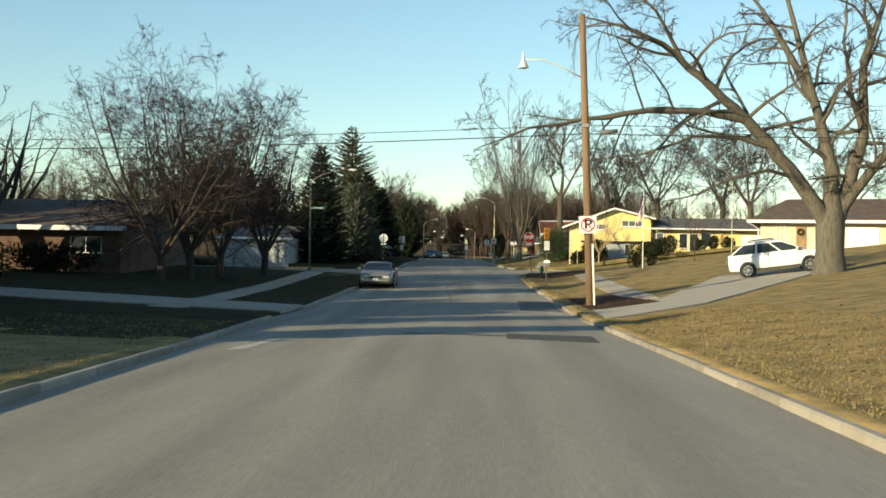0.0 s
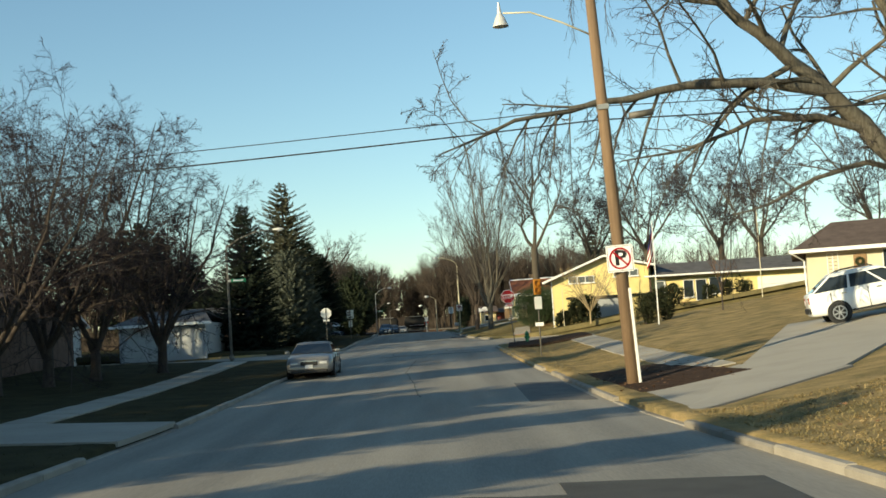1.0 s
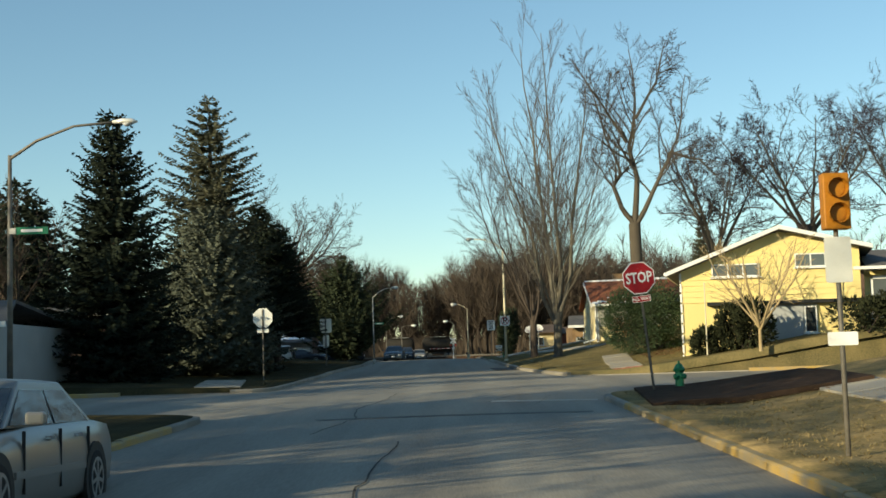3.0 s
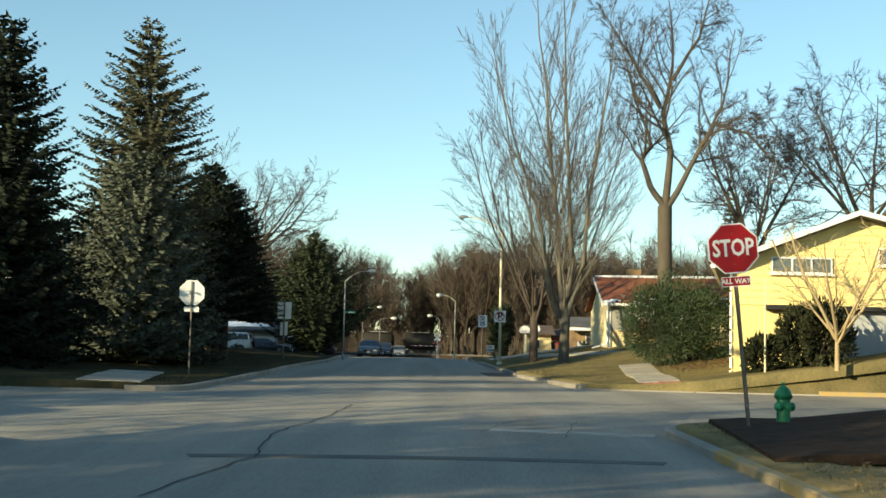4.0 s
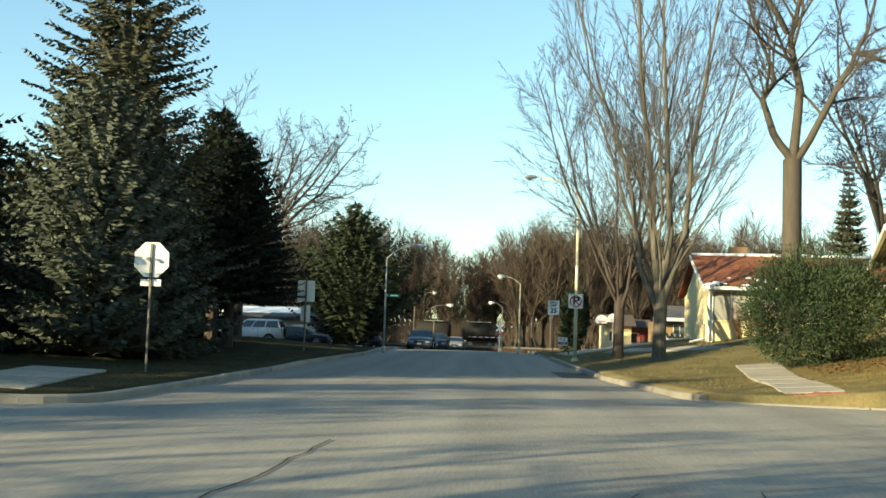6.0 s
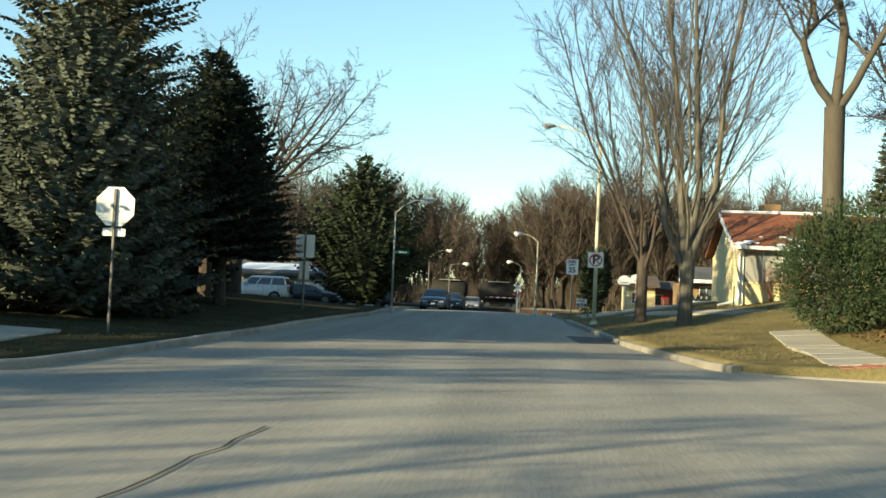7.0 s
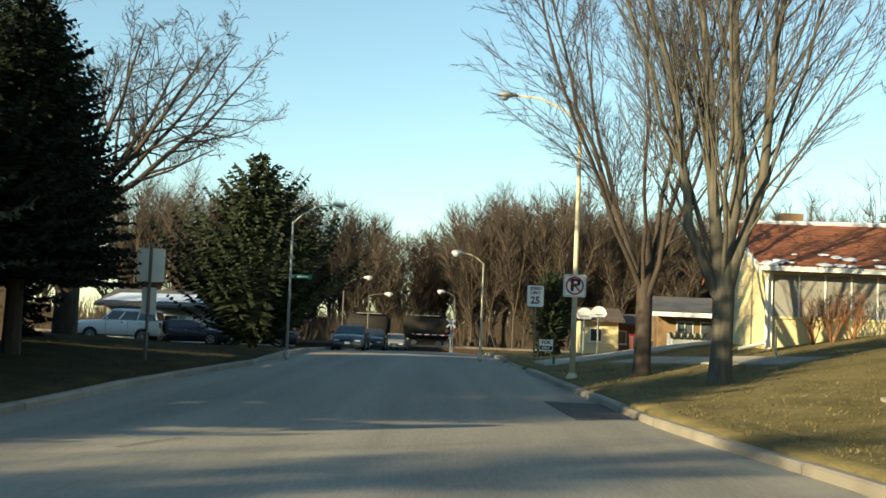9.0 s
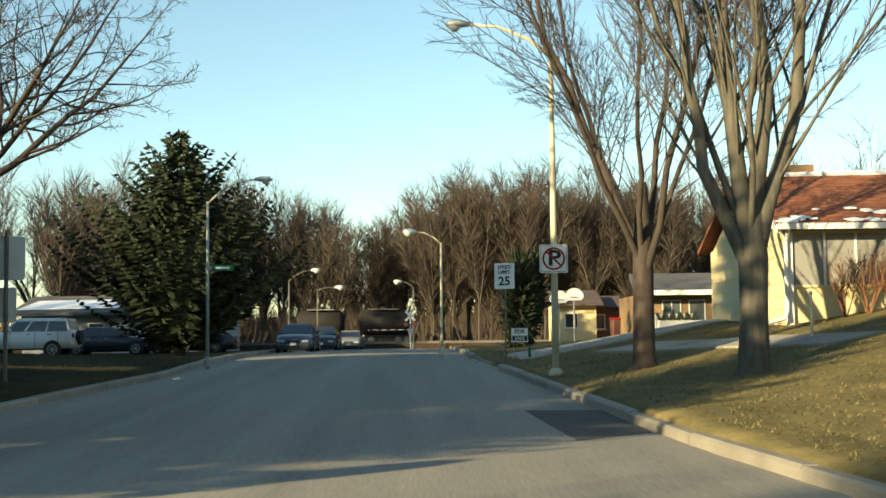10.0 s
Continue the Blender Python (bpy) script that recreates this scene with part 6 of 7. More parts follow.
for x0, x1 in ((-20.3, -18.75), (-18.45, -16.6), (-16.3, -15.1)):
    d = part("garage_door", Mesh().box(x0, x1, 139.1, 139.19, 0.9, 2.62), DOOR_GREY, ga, "dull pale overhead door")
    for k in range(1, 4):
        part("panel_joint", Mesh().box(x0, x1, 139.085, 139.1, 0.9 + k * 0.43, 0.92 + k * 0.43), DULL_WALL, d)
slab(ga, "roof", (-21.1, 138.6, 3.0), (-14.4, 138.6, 3.03), (-15.6, 143, 3.98), (-19.6, 143, 3.98), 0.12, ROOF_GREY)
slab(ga, "roof", (-19.6, 143, 3.98), (-15.6, 143, 3.98), (-14.4, 147.6, 3.0), (-21.1, 147.6, 3.0), 0.12, ROOF_GREY)
part("fascia", Mesh().box(-21.1, -14.4, 138.5, 138.6, 2.86, 3.04), WHITE, ga)
nb = thing("back_house", pose(0, 0, 0), "dark house with a grey roof edge behind the garage", "house")
part("wall", Mesh().box(-19.5, -14.2, 151, 158, 0.6, 3.6), DARK_BRICK, nb)
slab(nb, "roof", (-20, 150.3, 3.7), (-13.9, 150.3, 3.75), (-13.9, 158.6, 4.5), (-20, 158.6, 4.5), 0.12, ROOF_GREY)
part("fascia", Mesh().box(-20, -13.9, 150.2, 150.3, 3.62, 3.84), DULL_WALL, nb)
nb2 = thing("side_house", pose(0, 0, 0), "white-walled house with snow on its roof beyond the lawn", "house")
part("wall", Mesh().box(-31, -23.6, 133, 141, 0.4, 3.2), WHITE, nb2)
slab(nb2, "roof", (-31.5, 132.4, 3.2), (-23.1, 132.4, 3.25), (-23.1, 137, 4.6), (-31.5, 137, 4.6), 0.12, ROOF_GREY)
slab(nb2, "roof", (-31.5, 137, 4.6), (-23.1, 137, 4.6), (-23.1, 141.6, 3.2), (-31.5, 141.6, 3.2), 0.12, SNOW)
window(nb2, -29.5, -28.2, 1.6, 2.6, 133, WHITE, GLASS, 1)
window(nb2, -26.6, -25.2, 1.6, 2.6, 133, WHITE, GLASS, 1)

# cream house with a red-brown roof and a screened porch
rh = thing("red_roofed_house", pose(7.8, 170.5, 0.22) @ Matrix.Scale(0.787, 4) @ Matrix.Translation((-11, -183.6, 0)), "cream house with a red-brown snow-edged roof and a screened porch", "house")
RX, RY = 11.0, 183.6
part("wall", Mesh().box(RX, RX + 13, RY, RY + 9, 1.0, 5.1), CREAM, rh)
gb = Mesh()
gb.v = [(RX, RY, 5.05), (RX, RY + 9, 5.05), (RX, RY + 4.5, 6.9), (RX + 0.2, RY, 5.05), (RX + 0.2, RY + 9, 5.05), (RX + 0.2, RY + 4.5, 6.9)]
gb.f = [(0, 2, 1), (3, 4, 5), (0, 1, 4, 3), (1, 2, 5, 4), (2, 0, 3, 5)]
part("gable", gb, CREAM, rh)
EV = ((RX - 0.35, RY - 0.6, 5.22), (RX + 13.5, RY - 0.6, 5.32), (RX + 13.5, RY + 4.5, 7.28), (RX - 0.35, RY + 4.5, 7.14))
rr = slab(rh, "roof", *EV, 0.12, ROOF_RED)
shingle_rows(rr, *EV, ROOF_RED, 16)
slab(rh, "roof", (RX - 0.35, RY + 4.5, 7.14), (RX + 13.5, RY + 4.5, 7.28), (RX + 13.5, RY + 9.6, 5.3), (RX - 0.35, RY + 9.6, 5.2), 0.12, ROOF_RED)
part("ridge_snow", Mesh().tube([(RX - 0.3, RY + 4.45, 7.17), (RX + 5, RY + 4.4, 7.24), (RX + 13.4, RY + 4.45, 7.31)], [0.07, 0.09, 0.06], 6), SNOW, rh, "line of snow along the ridge")
rnd = random.Random(77)
for k in range(34):
    u = rnd.random() ** 1.6 * 9
    v = rnd.random() ** 2 * 0.3
    y, z = RY - 0.6 + 5.1 * v, 5.27 + 1.95 * v
    sn_ = Mesh().prism([(p[0] * rnd.uniform(0.7, 1.2), p[1] * rnd.uniform(0.5, 0.9)) for p in polygon(9, rnd.uniform(0.08, 0.34))], 0.012, Matrix.Translation((RX - 0.1 + u, y, z + 0.055)) @ pose(0, 0, 0, -69, 0, 0))
    part("snow_patch", sn_, SNOW, rh)
part("gutter", Mesh().box(RX - 0.35, RX + 13.5, RY - 0.72, RY - 0.6, 5.08, 5.24), WHITE, rh)
slab(rh, "rake_board", (RX - 0.42, RY - 0.6, 5.2), (RX - 0.36, RY - 0.6, 5.2), (RX - 0.36, RY + 4.5, 7.12), (RX - 0.42, RY + 4.5, 7.12), 0.2, WHITE)
part("corner_post", Mesh().box(RX - 0.03, RX + 0.15, RY - 0.12, RY + 0.05, 1.7, 5.06), WHITE, rh)
for k in range(6):
    x = RX + 0.2 + k * 0.86
    part("porch_screen", Mesh().box(x, x + 0.8, RY - 0.05, RY - 0.01, 3.62, 5.0), SCREEN, rh)
    part("porch_mullion", Mesh().box(x + 0.8, x + 0.86, RY - 0.08, RY, 3.6, 5.05), WHITE, rh)
part("porch_sill", Mesh().box(RX, RX + 5.5, RY - 0.07, RY, 3.55, 3.62), CREAM, rh)
part("downpipe", Mesh().tube([(RX - 0.05, RY - 0.5, 5.1), (RX - 0.05, RY - 0.18, 4.8), (RX - 0.05, RY - 0.18, 2.95), (RX - 0.15, RY - 0.3, 2.72), (RX - 1.0, RY - 0.5, 2.5)], [0.06, 0.06, 0.06, 0.06, 0.06], 8), WHITE, rh, "white downpipe kicking out at its foot")
for k in range(9):
    part("siding_board", Mesh().box(RX - 0.03, RX + 0.02, RY + 0.1, RY + 9, 1.9 + k * 0.36, 2.25 + k * 0.36), CREAM, rh)
part("chimney", Mesh().box(RX + 2.2, RX + 3.1, RY + 7.4, RY + 8.2, 6, 7.9), TAN_BRICK, rh)

bg = thing("tan_house", pose(8.2, 191.4, 3.65) @ Matrix.Scale(0.91, 4) @ Matrix.Translation((-8.3, -197, -4.3)), "tan house with a shallow roof behind the street trees", "house")
part("wall", Mesh().box(8.3, 11.5, 197, 203, 1.8, 4.3), TAN_BRICK, bg)
slab(bg, "roof", (7.9, 196.2, 4.35), (12.5, 196.2, 4.4), (12.5, 200, 5.3), (8.3, 200, 5.3), 0.12, ROOF_GREY)
part("fascia", Mesh().box(7.9, 12.5, 196.1, 196.2, 4.22, 4.42), WHITE, bg)
window(bg, 9.2, 9.9, 3.2, 4.0, 197, WHITE, GLASS_HOUSE, 1)
window(bg, 10.3, 10.9, 3.2, 4.0, 197, WHITE, GLASS_HOUSE, 0)
fe = thing("garden_fence", pose(8.25, 189.2, verge_z(9.0, 189.2)) @ Matrix.Scale(0.8, 4), "pale wooden fence hung with a dark garland", "fence")
for k in range(12):
    part("fence_board", Mesh().box(k * 0.16, k * 0.16 + 0.14, 0, 0.03, -0.3, 1.0 + 0.03 * (k % 2)), WHITE if k < 2 else DULL_WALL, fe)
for k in range(5):
    part("garland_loop", Mesh().tube([(0.15 + k * 0.34, -0.05, 1.05), (0.24 + k * 0.34, -0.06, 0.78), (0.4 + k * 0.34, -0.06, 0.76), (0.5 + k * 0.34, -0.05, 1.05)], [0.07, 0.06, 0.06, 0.07], 6), SHRUB_DARK, fe)
far_h = thing("cream_house", pose(5.6, 196.6, 3.45) @ Matrix.Scale(0.8, 4) @ Matrix.Translation((-5.2, -201, -3.9)), "small cream house far behind the trees", "house")
part("wall", Mesh().box(5.2, 7.2, 201, 206, 1.8, 3.9), CREAM, far_h)
slab(far_h, "roof", (4.9, 200.4, 3.9), (7.5, 200.4, 3.9), (7.5, 203.5, 4.7), (4.9, 203.5, 4.7), 0.1, ROOF_BROWN)
window(far_h, 5.6, 6.2, 2.7, 3.4, 201, WHITE, GLASS, 0)

bk = thing("brick_bungalow", pose(7.0, 198.0, 3.4) @ Matrix.Scale(0.8, 4) @ Matrix.Translation((-6.4, -203, -4.1)), "small red-brick bungalow behind the far gardens", "house")
part("wall", Mesh().box(6.4, 8.1, 203, 207, 1.6, 4.1), BRICK_PAD, bk)
slab(bk, "roof", (6.1, 202.5, 4.05), (8.4, 202.5, 4.05), (8.4, 205, 4.7), (6.1, 205, 4.7), 0.1, ROOF_BROWN)
window(bk, 6.8, 7.3, 2.9, 3.6, 203, WHITE, GLASS, 0)

# grey house behind the cars at the left
gh = thing("grey_house", pose(0.9, 0.4, -0.24), "grey house with a snow-dusted low roof behind parked cars", "house")
part("wall", Mesh().box(-17.8, -9.6, 197.5, 204, 1.2, 3.6), DULL_WALL, gh)
slab(gh, "roof", (-18.2, 196.7, 3.55), (-12.0, 196.7, 3.6), (-12.0, 200.5, 4.4), (-18.2, 200.5, 4.4), 0.12, ROOF_GREY)
slab(gh, "snow", (-18.0, 197.4, 3.75), (-13.0, 197.4, 3.8), (-13.6, 199.2, 4.2), (-17.6, 199.2, 4.16), 0.03, SNOW)
slab(gh, "lower_roof", (-12.0, 196.9, 3.2), (-9.2, 196.9, 3.1), (-9.2, 200.5, 3.7), (-12.0, 200.5, 3.9), 0.12, SNOW)
part("chimney", Mesh().box(-13.6, -12.9, 198.2, 199, 3.6, 4.5), DARK_BRICK, gh)
part("gable_end", Mesh().box(-12.3, -11.9, 196.6, 200, 2.6, 4.2), DARK_BRICK, gh)
for x in (-16.9, -15.0, -11.2, -10.4):
    window(gh, x, x + 0.6, 2.3, 3.1, 197.5, WHITE, GLASS, 0)
part("garage_door", Mesh().box(-14.0, -12.6, 197.42, 197.49, 1.5, 3.1), WHITE, gh)

# houses added out of sight on the left, so that their shade falls over the street
oh = thing("unseen_shade_house", pose(0, 0, 0), "unseen low brick house added to throw shade from the left", "house")
part("wall", Mesh().box(-34, -21, 66, 80, -0.6, 3.4), DARK_BRICK, oh)
slab(oh, "roof", (-34.6, 65.4, 3.3), (-20.4, 65.4, 3.3), (-20.4, 73, 6.2), (-34.6, 73, 6.2), 0.15, ROOF_GREY)
slab(oh, "roof", (-34.6, 73, 6.2), (-20.4, 73, 6.2), (-20.4, 80.6, 3.3), (-34.6, 80.6, 3.3), 0.15, ROOF_GREY)

oh = thing("unseen_shade_house", pose(0, 0, 0), "unseen low brick house added to throw shade from the left", "house")
part("wall", Mesh().box(-32, -19, 26, 62, -1.0, 3.2), DARK_BRICK, oh)
slab(oh, "roof", (-18.4, 25.4, 3.1), (-18.4, 62.6, 3.1), (-25.5, 62.6, 6.3), (-25.5, 25.4, 6.3), 0.15, ROOF_GREY)
slab(oh, "roof", (-25.5, 25.4, 6.3), (-25.5, 62.6, 6.3), (-32.6, 62.6, 3.1), (-32.6, 25.4, 3.1), 0.15, ROOF_GREY)

# shrubs
shrub("yew_bush", on(8.95, 157.0, -0.1), (2.55, 1.7, 3.1), 211, YEW, "large rounded dark green yew at the corner lawn", 30000, 0.045, 20)
shrub("yew_bush", on(11.1, 147.4, -0.1), (1.5, 0.9, 2.1), 213, SHRUB_DARK, "dark rounded bush before the yellow house", 5000, 0.08, 9)
shrub("yew_bush", on(9.9, 147.9, -0.1), (0.8, 0.7, 1.3), 214, SHRUB_DARK, "dark rounded bush before the yellow house", 2600, 0.08, 7)
shrub("yew_bush", on(15.6, 146.6, -0.05), (1.5, 1.0, 1.35), 215, SHRUB_DARK, "dark low bush beside the porch", 2600, 0.08, 7)
shrub("yew_bush", on(17.6, 146.8, -0.05), (1.7, 1.1, 1.3), 216, SHRUB_DARK, "dark low bush beside the porch", 2600, 0.08, 7)
for k, x in enumerate((20.4, 21.6, 22.8)):
    shrub("clipped_shrub", on(x, 147.4, -0.05), (0.68, 0.65, 1.25), 220 + k, SHRUB_DARK, "clipped square dark shrub by the garage wall", 1100, 0.08, 6)
shrub("dry_bush", on(12.0, 126.0, -0.05), (0.6, 0.5, 1.3), 231, SHRUB_DARK, "dark ragged bush on the lawn", 1200, 0.07, 6)
shrub("dry_bush", on(13.3, 126.4, -0.05), (0.55, 0.5, 1.2), 232, SHRUB_DARK, "dark ragged bush on the lawn", 1000, 0.07, 6)
shrub("evergreen_bush", on(3.4, 186.0, -0.1), (0.9, 0.9, 3.2), 241, NEEDLE_PINE, "narrow dark evergreen beyond the yard sign", 2600, 0.12, 7)
for k, (x, y) in enumerate([(8.85, 169.9), (9.3, 169.8), (9.85, 169.9)]):
    rnd = random.Random(250 + k)
    bare_tree("red_twig_shrub", on(x, y, -0.05), [([(0, 0, 0), (rnd.uniform(-0.25, 0.25), rnd.uniform(-0.2, 0.2), 0.55), (rnd.uniform(-0.5, 0.5), rnd.uniform(-0.3, 0.3), 1.2)], 0.015, 0.006) for _ in range(12)], [], 250 + k, SHRUB_RED, SHRUB_RED, "reddish leafless shrub under the porch screens", kids=(6, 3), depth=2, ratio=0.4, angle=(20, 45), twig_r=0.005)
rnd = random.Random(261)
bare_tree("young_tree", on(16.1, 125.0, -0.05), stems(rnd, 5, 3.9, 0.8, 1.5, 0.03), [((0, 0, -0.05), 0.05), ((0, 0, 1.6), 0.035)], 261, BARK_DARK, LITTER, "young tree with a few dry russet leaves", kids=(7, 5), depth=2, ratio=0.35, twig_r=0.008)


# ---- cars ----
def loft(rings, close_ends=True):
    mb = Mesh()
    n = len(rings[0])
    for r in rings:
        mb.v += [tuple(p) for p in r]
    for i in range(len(rings) - 1):
        for k in range(n):
            j = (k + 1) % n
            mb.f.append((i * n + k, i * n + j, (i + 1) * n + j, (i + 1) * n + k))
    if close_ends:
        mb.f += [tuple(range(n))[::-1], tuple((len(rings) - 1) * n + k for k in range(n))]
    return mb


def body_ring(y, hw, z0, z1, crown):
    """One cross-section of a car's body: sill, bulge, shoulder, crowned top."""
    half = [(hw * 0.86, z0), (hw * 0.97, z0 + 0.08), (hw, lerp(z0, z1, 0.45)), (hw * 0.985, lerp(z0, z1, 0.75)), (hw * 0.93, z1 - 0.015), (hw * 0.80, z1 + crown * 0.4), (hw * 0.4, z1 + crown)]
    return [Vector((x, y, z)) for x, z in half] + [Vector((-x, y, z)) for x, z in half[::-1]]


def car(m, stations, cabin, wheels, paint, label, scale=1.0, front=True, name="car", category="car", roof_rails=False, spare=False, trim=None):
    """stations: (y, half width, sill, shoulder, crown) from tail to nose; cabin: rear foot, rear roof, front roof, screen foot (y), belt, roof height, half widths at belt and roof."""
    root = thing(name, m @ Matrix.Scale(scale, 4), label, category)
    part("body", loft([body_ring(*s) for s in stations]), paint, root, smooth=True)
    y0, y1, y2, y3, zb, zt, wb, wt = cabin

    def cab(y, w, z):
        return [Vector((w, y, z)), Vector((-w, y, z))]
    ring_b = [Vector((wb, y0, zb)), Vector((wb, y3, zb)), Vector((-wb, y3, zb)), Vector((-wb, y0, zb))]
    ring_m = [Vector((lerp(wb, wt, 0.85), lerp(y0, y1, 0.85), lerp(zb, zt, 0.85))), Vector((lerp(wb, wt, 0.85), lerp(y3, y2, 0.85), lerp(zb, zt, 0.85)))]
    ring_m += [Vector((-p.x, p.y, p.z)) for p in ring_m[::-1]]
    ring_t = [Vector((wt, y1, zt)), Vector((wt, y2, zt)), Vector((-wt, y2, zt)), Vector((-wt, y1, zt))]
    ring_c = [Vector((wt * 0.6, lerp(y1, y2, 0.12), zt + 0.035)), Vector((wt * 0.6, lerp(y1, y2, 0.9), zt + 0.035)), Vector((-wt * 0.6, lerp(y1, y2, 0.9), zt + 0.035)), Vector((-wt * 0.6, lerp(y1, y2, 0.12), zt + 0.035))]
    part("cabin", loft([ring_b, ring_m, ring_t, ring_c]), paint, root, bevel=0.02)

    def panel(nm, a, b, c, d, mat, out, inset=0.08):
        """A glass panel set just proud of a cabin face."""
        mid = (a + b + c + d) / 4
        pts = [p.lerp(mid, inset) + out for p in (a, b, c, d)]
        mb = Mesh()
        mb.v = [tuple(p) for p in pts] + [tuple(p - out * 2.0) for p in pts]
        mb.f = [(0, 1, 2, 3), (7, 6, 5, 4)] + [(i, 4 + i, 4 + (i + 1) % 4, (i + 1) % 4) for i in range(4)]
        return part(nm, mb, mat, root)
    e = 0.012
    panel("windscreen", ring_b[1], ring_b[2], ring_m[2], ring_m[1], GLASS, Vector((0, e, e * 0.7)), 0.045)
    panel("rear_window", ring_b[3], ring_b[0], ring_m[0], ring_m[3], GLASS, Vector((0, -e, e * 0.7)), 0.09)
    for sx in (1, -1):
        a, b = ring_b[0], ring_b[1]
        c, d = ring_m[1], ring_m[0]
        cuts = (0.02, 0.36, 0.68, 0.98) if spare or roof_rails else (0.06, 0.50, 0.97)
        for u, v in zip(cuts, cuts[1:]):
            q = [a.lerp(b, u + 0.012), a.lerp(b, v - 0.012), d.lerp(c, v - 0.012), d.lerp(c, u + 0.012)]
            q = [Vector((p.x * sx, p.y, lerp(p.z, zb + (zt - zb) * 0.42, 0.10))) for p in q]
            panel("side_window", *q, GLASS, Vector((e * sx, 0, e * 0.3)), 0.02)
    nose, tail = stations[-1], stations[0]
    for yw in wheels:
        for sx in (1, -1):
            hw = max(s[1] for s in stations)
            arch = Mesh().tube([(sx * (hw - 0.05), yw, 0.34), (sx * (hw + 0.004), yw, 0.34)], [0.40, 0.40], 24)
            part("wheel_arch", arch, TRIM_BLACK, root)
            wh = part("wheel", Mesh().tube([(sx * (hw - 0.22), yw, 0.33), (sx * (hw - 0.19), yw, 0.33), (sx * (hw - 0.02), yw, 0.33), (sx * (hw + 0.012), yw, 0.33)], [0.30, 0.335, 0.335, 0.30], 24), RUBBER, root, "black tyre", smooth=False)
            rim = Mesh()
            ringm = [(0.215, 0.014), (0.20, 0.02), (0.06, 0.008)]
            rim.tube([(sx * (hw + 0.005), yw, 0.33), (sx * (hw + 0.016), yw, 0.33)], [0.06, 0.05], 10)
            for k in range(7):
                ang = 360 / 7 * k
                rim.box(-0.007, 0.007, -0.02, 0.02, 0.04, 0.21, Matrix.Translation((sx * (hw + 0.012), yw, 0.33)) @ pose(0, 0, 0, ang, 0, 0))
            part("rim", rim, RIM, wh)
            rr_ = Mesh()
            n = 20
            k0 = 0
            for x in (hw + 0.004, hw + 0.018):
                for r in (0.20, 0.235):
                    rr_.v += [(sx * x, yw + r * math.cos(2 * math.pi * i / n), 0.33 + r * math.sin(2 * math.pi * i / n)) for i in range(n)]
            for i in range(n):
                j = (i + 1) % n
                for p_, q_ in ((0, 1), (1, 3), (3, 2), (2, 0)):
                    rr_.f.append((p_ * n + i, p_ * n + j, q_ * n + j, q_ * n + i))
            part("rim_ring", rr_, RIM, wh)
    yn, hwn, z0n, z1n = nose[0], nose[1], nose[2], nose[3]
    yt, hwt, z0t, z1t = tail[0], tail[1], tail[2], tail[3]
    zg = lerp(z0n, z1n, 0.86)
    part("grille", Mesh().box(-hwn * 0.46, hwn * 0.46, yn - 0.08, yn + 0.03, zg - 0.10, zg + 0.07), TRIM_BLACK, root, "dark grille", bevel=0.05)
    part("grille_bar", Mesh().box(-hwn * 0.44, hwn * 0.44, yn - 0.06, yn + 0.034, zg + 0.065, zg + 0.09), CHROME, root, "chrome strip over the grille")
    part("front_bumper", Mesh().box(-hwn * 1.02, hwn * 1.02, yn - 0.16, yn + 0.06, z0n + 0.0, z0n + 0.17), trim or paint, root, bevel=0.05)
    part("valance", Mesh().box(-hwn * 0.95, hwn * 0.95, yn - 0.25, yn + 0.02, z0n - 0.12, z0n + 0.01), TRIM_BLACK, root, "dark lower valance", bevel=0.03)
    part("rear_bumper", Mesh().box(-hwt * 0.97, hwt * 0.97, yt - 0.06, yt + 0.12, z0t + 0.02, z0t + 0.22), trim or paint, root, bevel=0.04)
    part("number_plate", Mesh().box(-0.15, 0.15, yn + 0.06, yn + 0.072, z0n + 0.06, z0n + 0.2), SIGN_WHITE, root, "white number plate")
    part("number_plate", Mesh().box(-0.15, 0.15, yt - 0.072, yt - 0.06, lerp(z0t, z1t, 0.55), lerp(z0t, z1t, 0.55) + 0.14), SIGN_WHITE, root, "white number plate")
    for sx in (1, -1):
        x0, x1 = sorted((sx * hwn * 0.56, sx * hwn * 0.97))
        part("headlight", Mesh().box(x0, x1, yn - 0.10, yn + 0.025, zg - 0.05, zg + 0.06), LAMP_GLASS, root, "clear headlight", bevel=0.035)
        x0, x1 = sorted((sx * hwt * 0.70, sx * hwt * 1.0))
        part("tail_light", Mesh().box(x0, x1, yt - 0.02, yt + 0.10, lerp(z0t, z1t, 0.55), lerp(z0t, z1t, 0.9)), TAIL_RED, root, "red tail light", bevel=0.02)
        hw = max(s[1] for s in stations)
        x0, x1 = sorted((sx * hw * 0.98, sx * (hw + 0.17)))
        part("wing_mirror", Mesh().box(x0, x1, y3 - 0.42, y3 - 0.30, zb + 0.02, zb + 0.15), paint, root, bevel=0.03)
        part("side_moulding", Mesh().box(*sorted((sx * (hw - 0.02), sx * (hw + 0.012))), wheels[0] + 0.42, wheels[1] - 0.42, *((0.30, 0.37) if roof_rails else (0.47, 0.54))), trim or TRIM_BLACK, root)
        for yd in (lerp(y0, y3, 0.28), lerp(y0, y3, 0.60)):
            part("door_handle", Mesh().box(*sorted((sx * (hw - 0.04), sx * (hw + 0.015))), yd, yd + 0.17, zb - 0.13, zb - 0.095), CHROME, root)
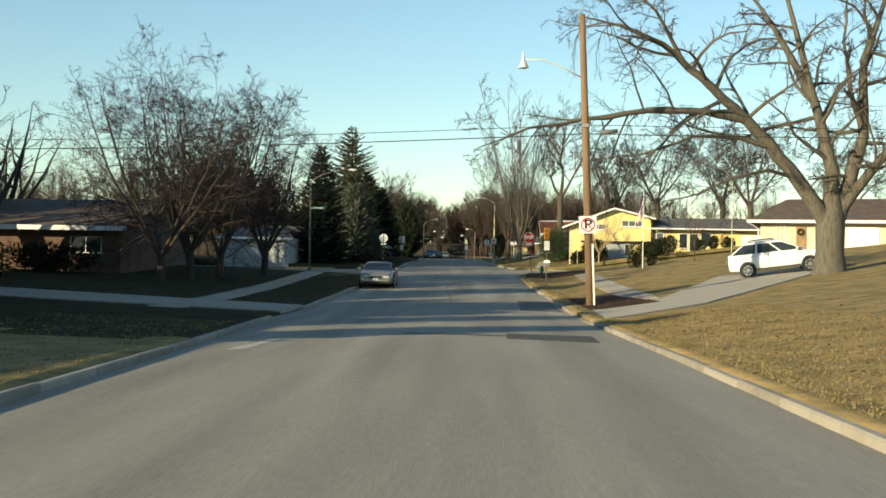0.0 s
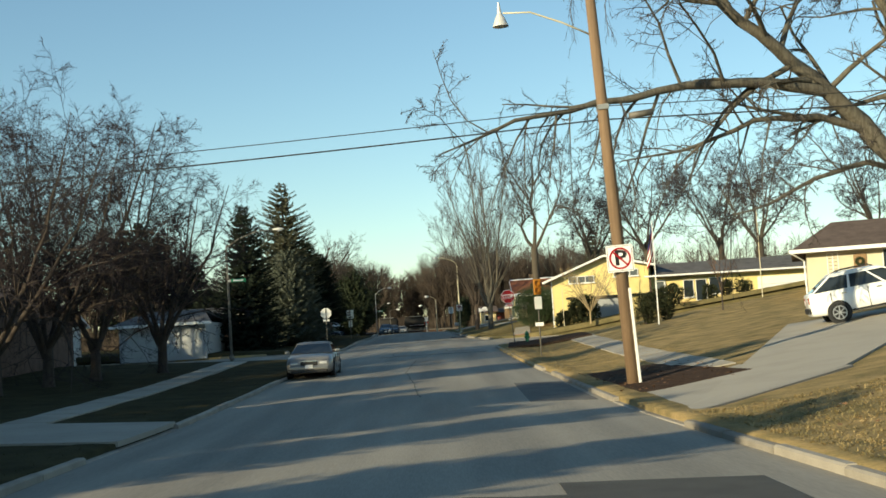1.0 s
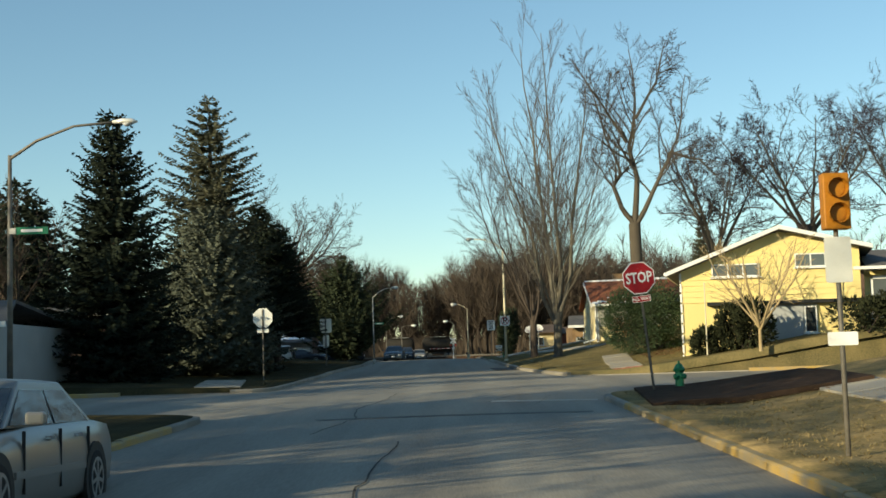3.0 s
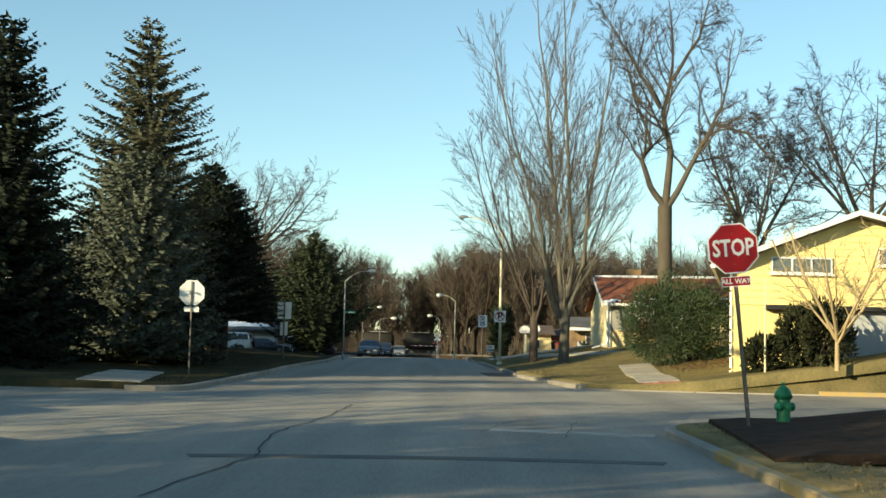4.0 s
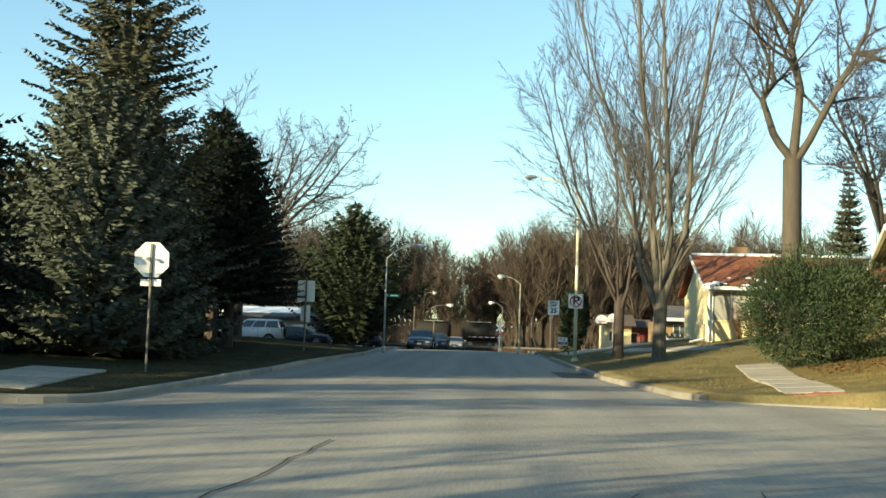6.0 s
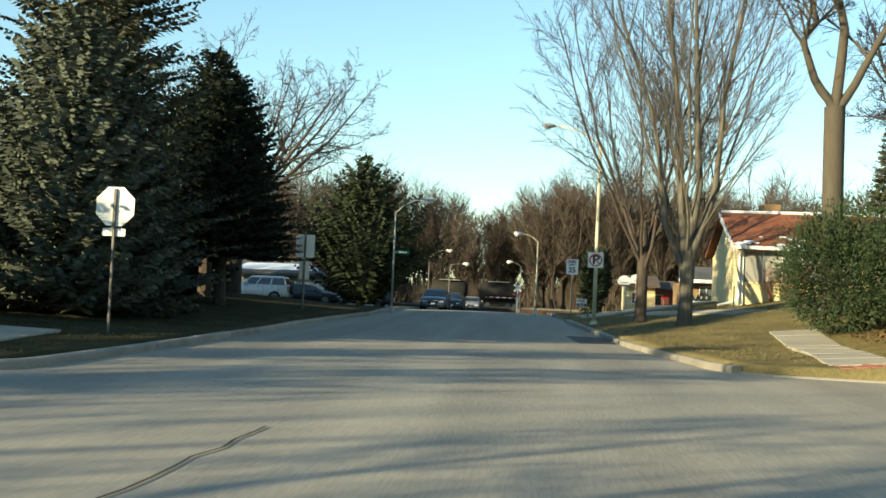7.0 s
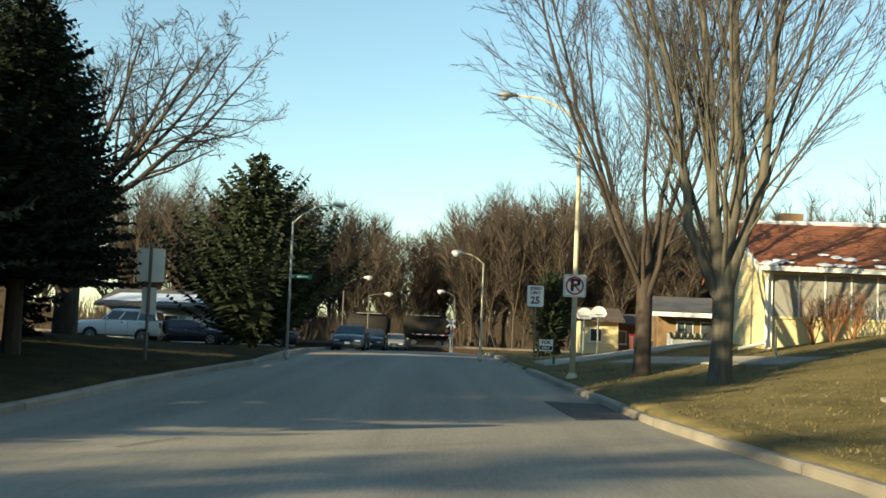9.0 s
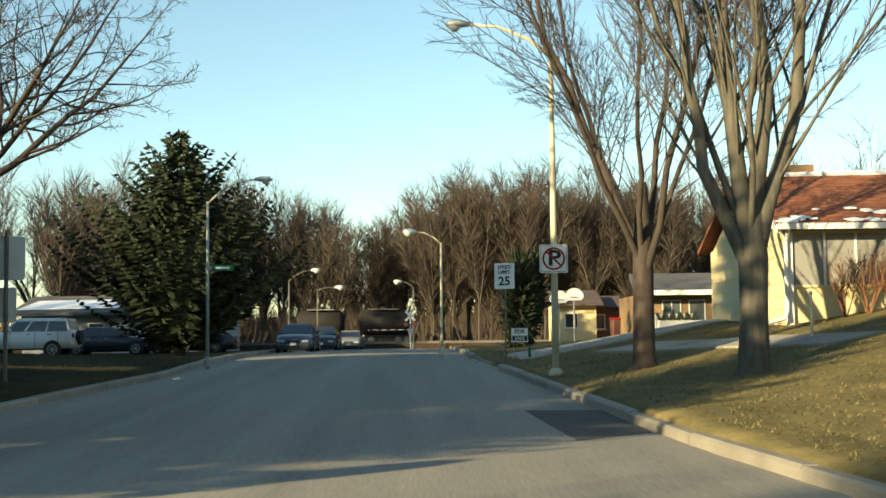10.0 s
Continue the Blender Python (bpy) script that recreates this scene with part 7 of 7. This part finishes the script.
        for yd in (lerp(y0, y3, 0.18), lerp(y0, y3, 0.52), lerp(y0, y3, 0.9)):
            part("door_gap", Mesh().box(*sorted((sx * (hw - 0.03), sx * (hw + 0.004))), yd, yd + 0.012, 0.32, zb - 0.03), TRIM_BLACK, root)
        if roof_rails:
            part("roof_rail", Mesh().tube([(sx * wt * 0.9, y1 + 0.2, zt + 0.02), (sx * wt * 0.9, y1 + 0.35, zt + 0.09), (sx * wt * 0.9, y2 - 0.3, zt + 0.09), (sx * wt * 0.9, y2 - 0.15, zt + 0.02)], [0.02] * 4, 6), TRIM_BLACK, root)
    if spare:
        part("spare_wheel", Mesh().tube([(0.1, yt - 0.22, 0.85), (0.1, yt - 0.02, 0.85)], [0.33, 0.35], 20), TRIM_BLACK, root, "covered spare wheel")
    return root


SEDAN = [(-2.55, 0.72, 0.30, 0.84, 0.01), (-2.45, 0.86, 0.20, 0.93, 0.02), (-1.7, 0.93, 0.15, 0.98, 0.02), (-0.8, 0.95, 0.14, 0.97, 0.02), (0.5, 0.95, 0.14, 0.95, 0.02), (1.0, 0.94, 0.15, 0.92, 0.03), (1.7, 0.93, 0.16, 0.85, 0.05), (2.3, 0.90, 0.18, 0.75, 0.04), (2.48, 0.84, 0.22, 0.66, 0.02), (2.54, 0.76, 0.28, 0.58, 0.01)]
SEDAN_CABIN = (-1.75, -1.05, 0.25, 1.15, 0.94, 1.40, 0.84, 0.66)
CROSSOVER = [(-2.3, 0.80, 0.42, 1.05, 0.01), (-2.22, 0.92, 0.34, 1.12, 0.02), (-1.5, 0.96, 0.28, 1.10, 0.02), (0.2, 0.96, 0.28, 1.06, 0.02), (1.0, 0.96, 0.28, 1.04, 0.03), (1.8, 0.94, 0.32, 0.98, 0.04), (2.25, 0.88, 0.36, 0.90, 0.03), (2.36, 0.80, 0.42, 0.80, 0.01)]
CROSS_CABIN = (-2.24, -1.45, 0.1, 1.3, 1.06, 1.64, 0.88, 0.68)
BOXY = [(-2.2, 0.80, 0.45, 1.12, 0.01), (-2.15, 0.88, 0.38, 1.16, 0.02), (-1.0, 0.90, 0.34, 1.14, 0.02), (0.6, 0.90, 0.34, 1.12, 0.02), (0.95, 0.90, 0.34, 1.10, 0.03), (2.05, 0.88, 0.36, 1.02, 0.03), (2.15, 0.84, 0.42, 0.92, 0.01)]
BOXY_CABIN = (-2.12, -1.95, 0.25, 0.85, 1.12, 1.70, 0.84, 0.72)

car(pose(-5.3, 111.6, road_z(111.6) - 0.02, 1.4, 0, 180), SEDAN, SEDAN_CABIN, (-1.5, 1.55), CAR_SILVER, "champagne-silver older sedan parked at the kerb", 1.08, trim=CAR_SILVER)
car(pose(16.3, 100.6, verge_z(16.3, 100.6) + 0.04, 7.6, 0, -101), CROSSOVER, CROSS_CABIN, (-1.42, 1.45), CAR_WHITE, "white crossover parked nose-in on the driveway", 1.08, trim=TRIM_BLACK, roof_rails=True)
car(pose(-13.2, 186.6, verge_z(-13.2, 186.6), 0, 0, 90), BOXY, BOXY_CABIN, (-1.35, 1.35), CAR_WHITE, "white boxy off-roader parked before a grey house", 0.74, name="off_roader", roof_rails=True, spare=True)
car(pose(-11.4, 190.4, verge_z(-11.4, 190.4), 0, 0, -90), SEDAN, SEDAN_CABIN, (-1.5, 1.55), CAR_DARK, "black sedan parked before a grey house", 0.70)
car(pose(-8.9, 192.7, verge_z(-8.9, 192.7), 0, 0, 90), SEDAN, SEDAN_CABIN, (-1.5, 1.55), CAR_DARK, "dark sedan parked beside the pine", 0.70)
car(pose(-4.95, 194.6, road_z(194.6) + 0.02, 0, 0, 180), SEDAN, SEDAN_CABIN, (-1.5, 1.55), CAR_BLUE, "steel-blue sedan parked at the kerb", 0.78)
car(pose(-4.3, 199.2, road_z(199.2) + 0.03, 0, 0, 180), SEDAN, SEDAN_CABIN, (-1.5, 1.55), CAR_DARK, "dark blue sedan parked at the kerb", 0.72)
car(pose(-3.4, 203.5, road_z(203.5) + 0.03, 0, 0, 180), SEDAN, SEDAN_CABIN, (-1.5, 1.55), CAR_SILVER, "silver sedan at the end of the street", 0.62)
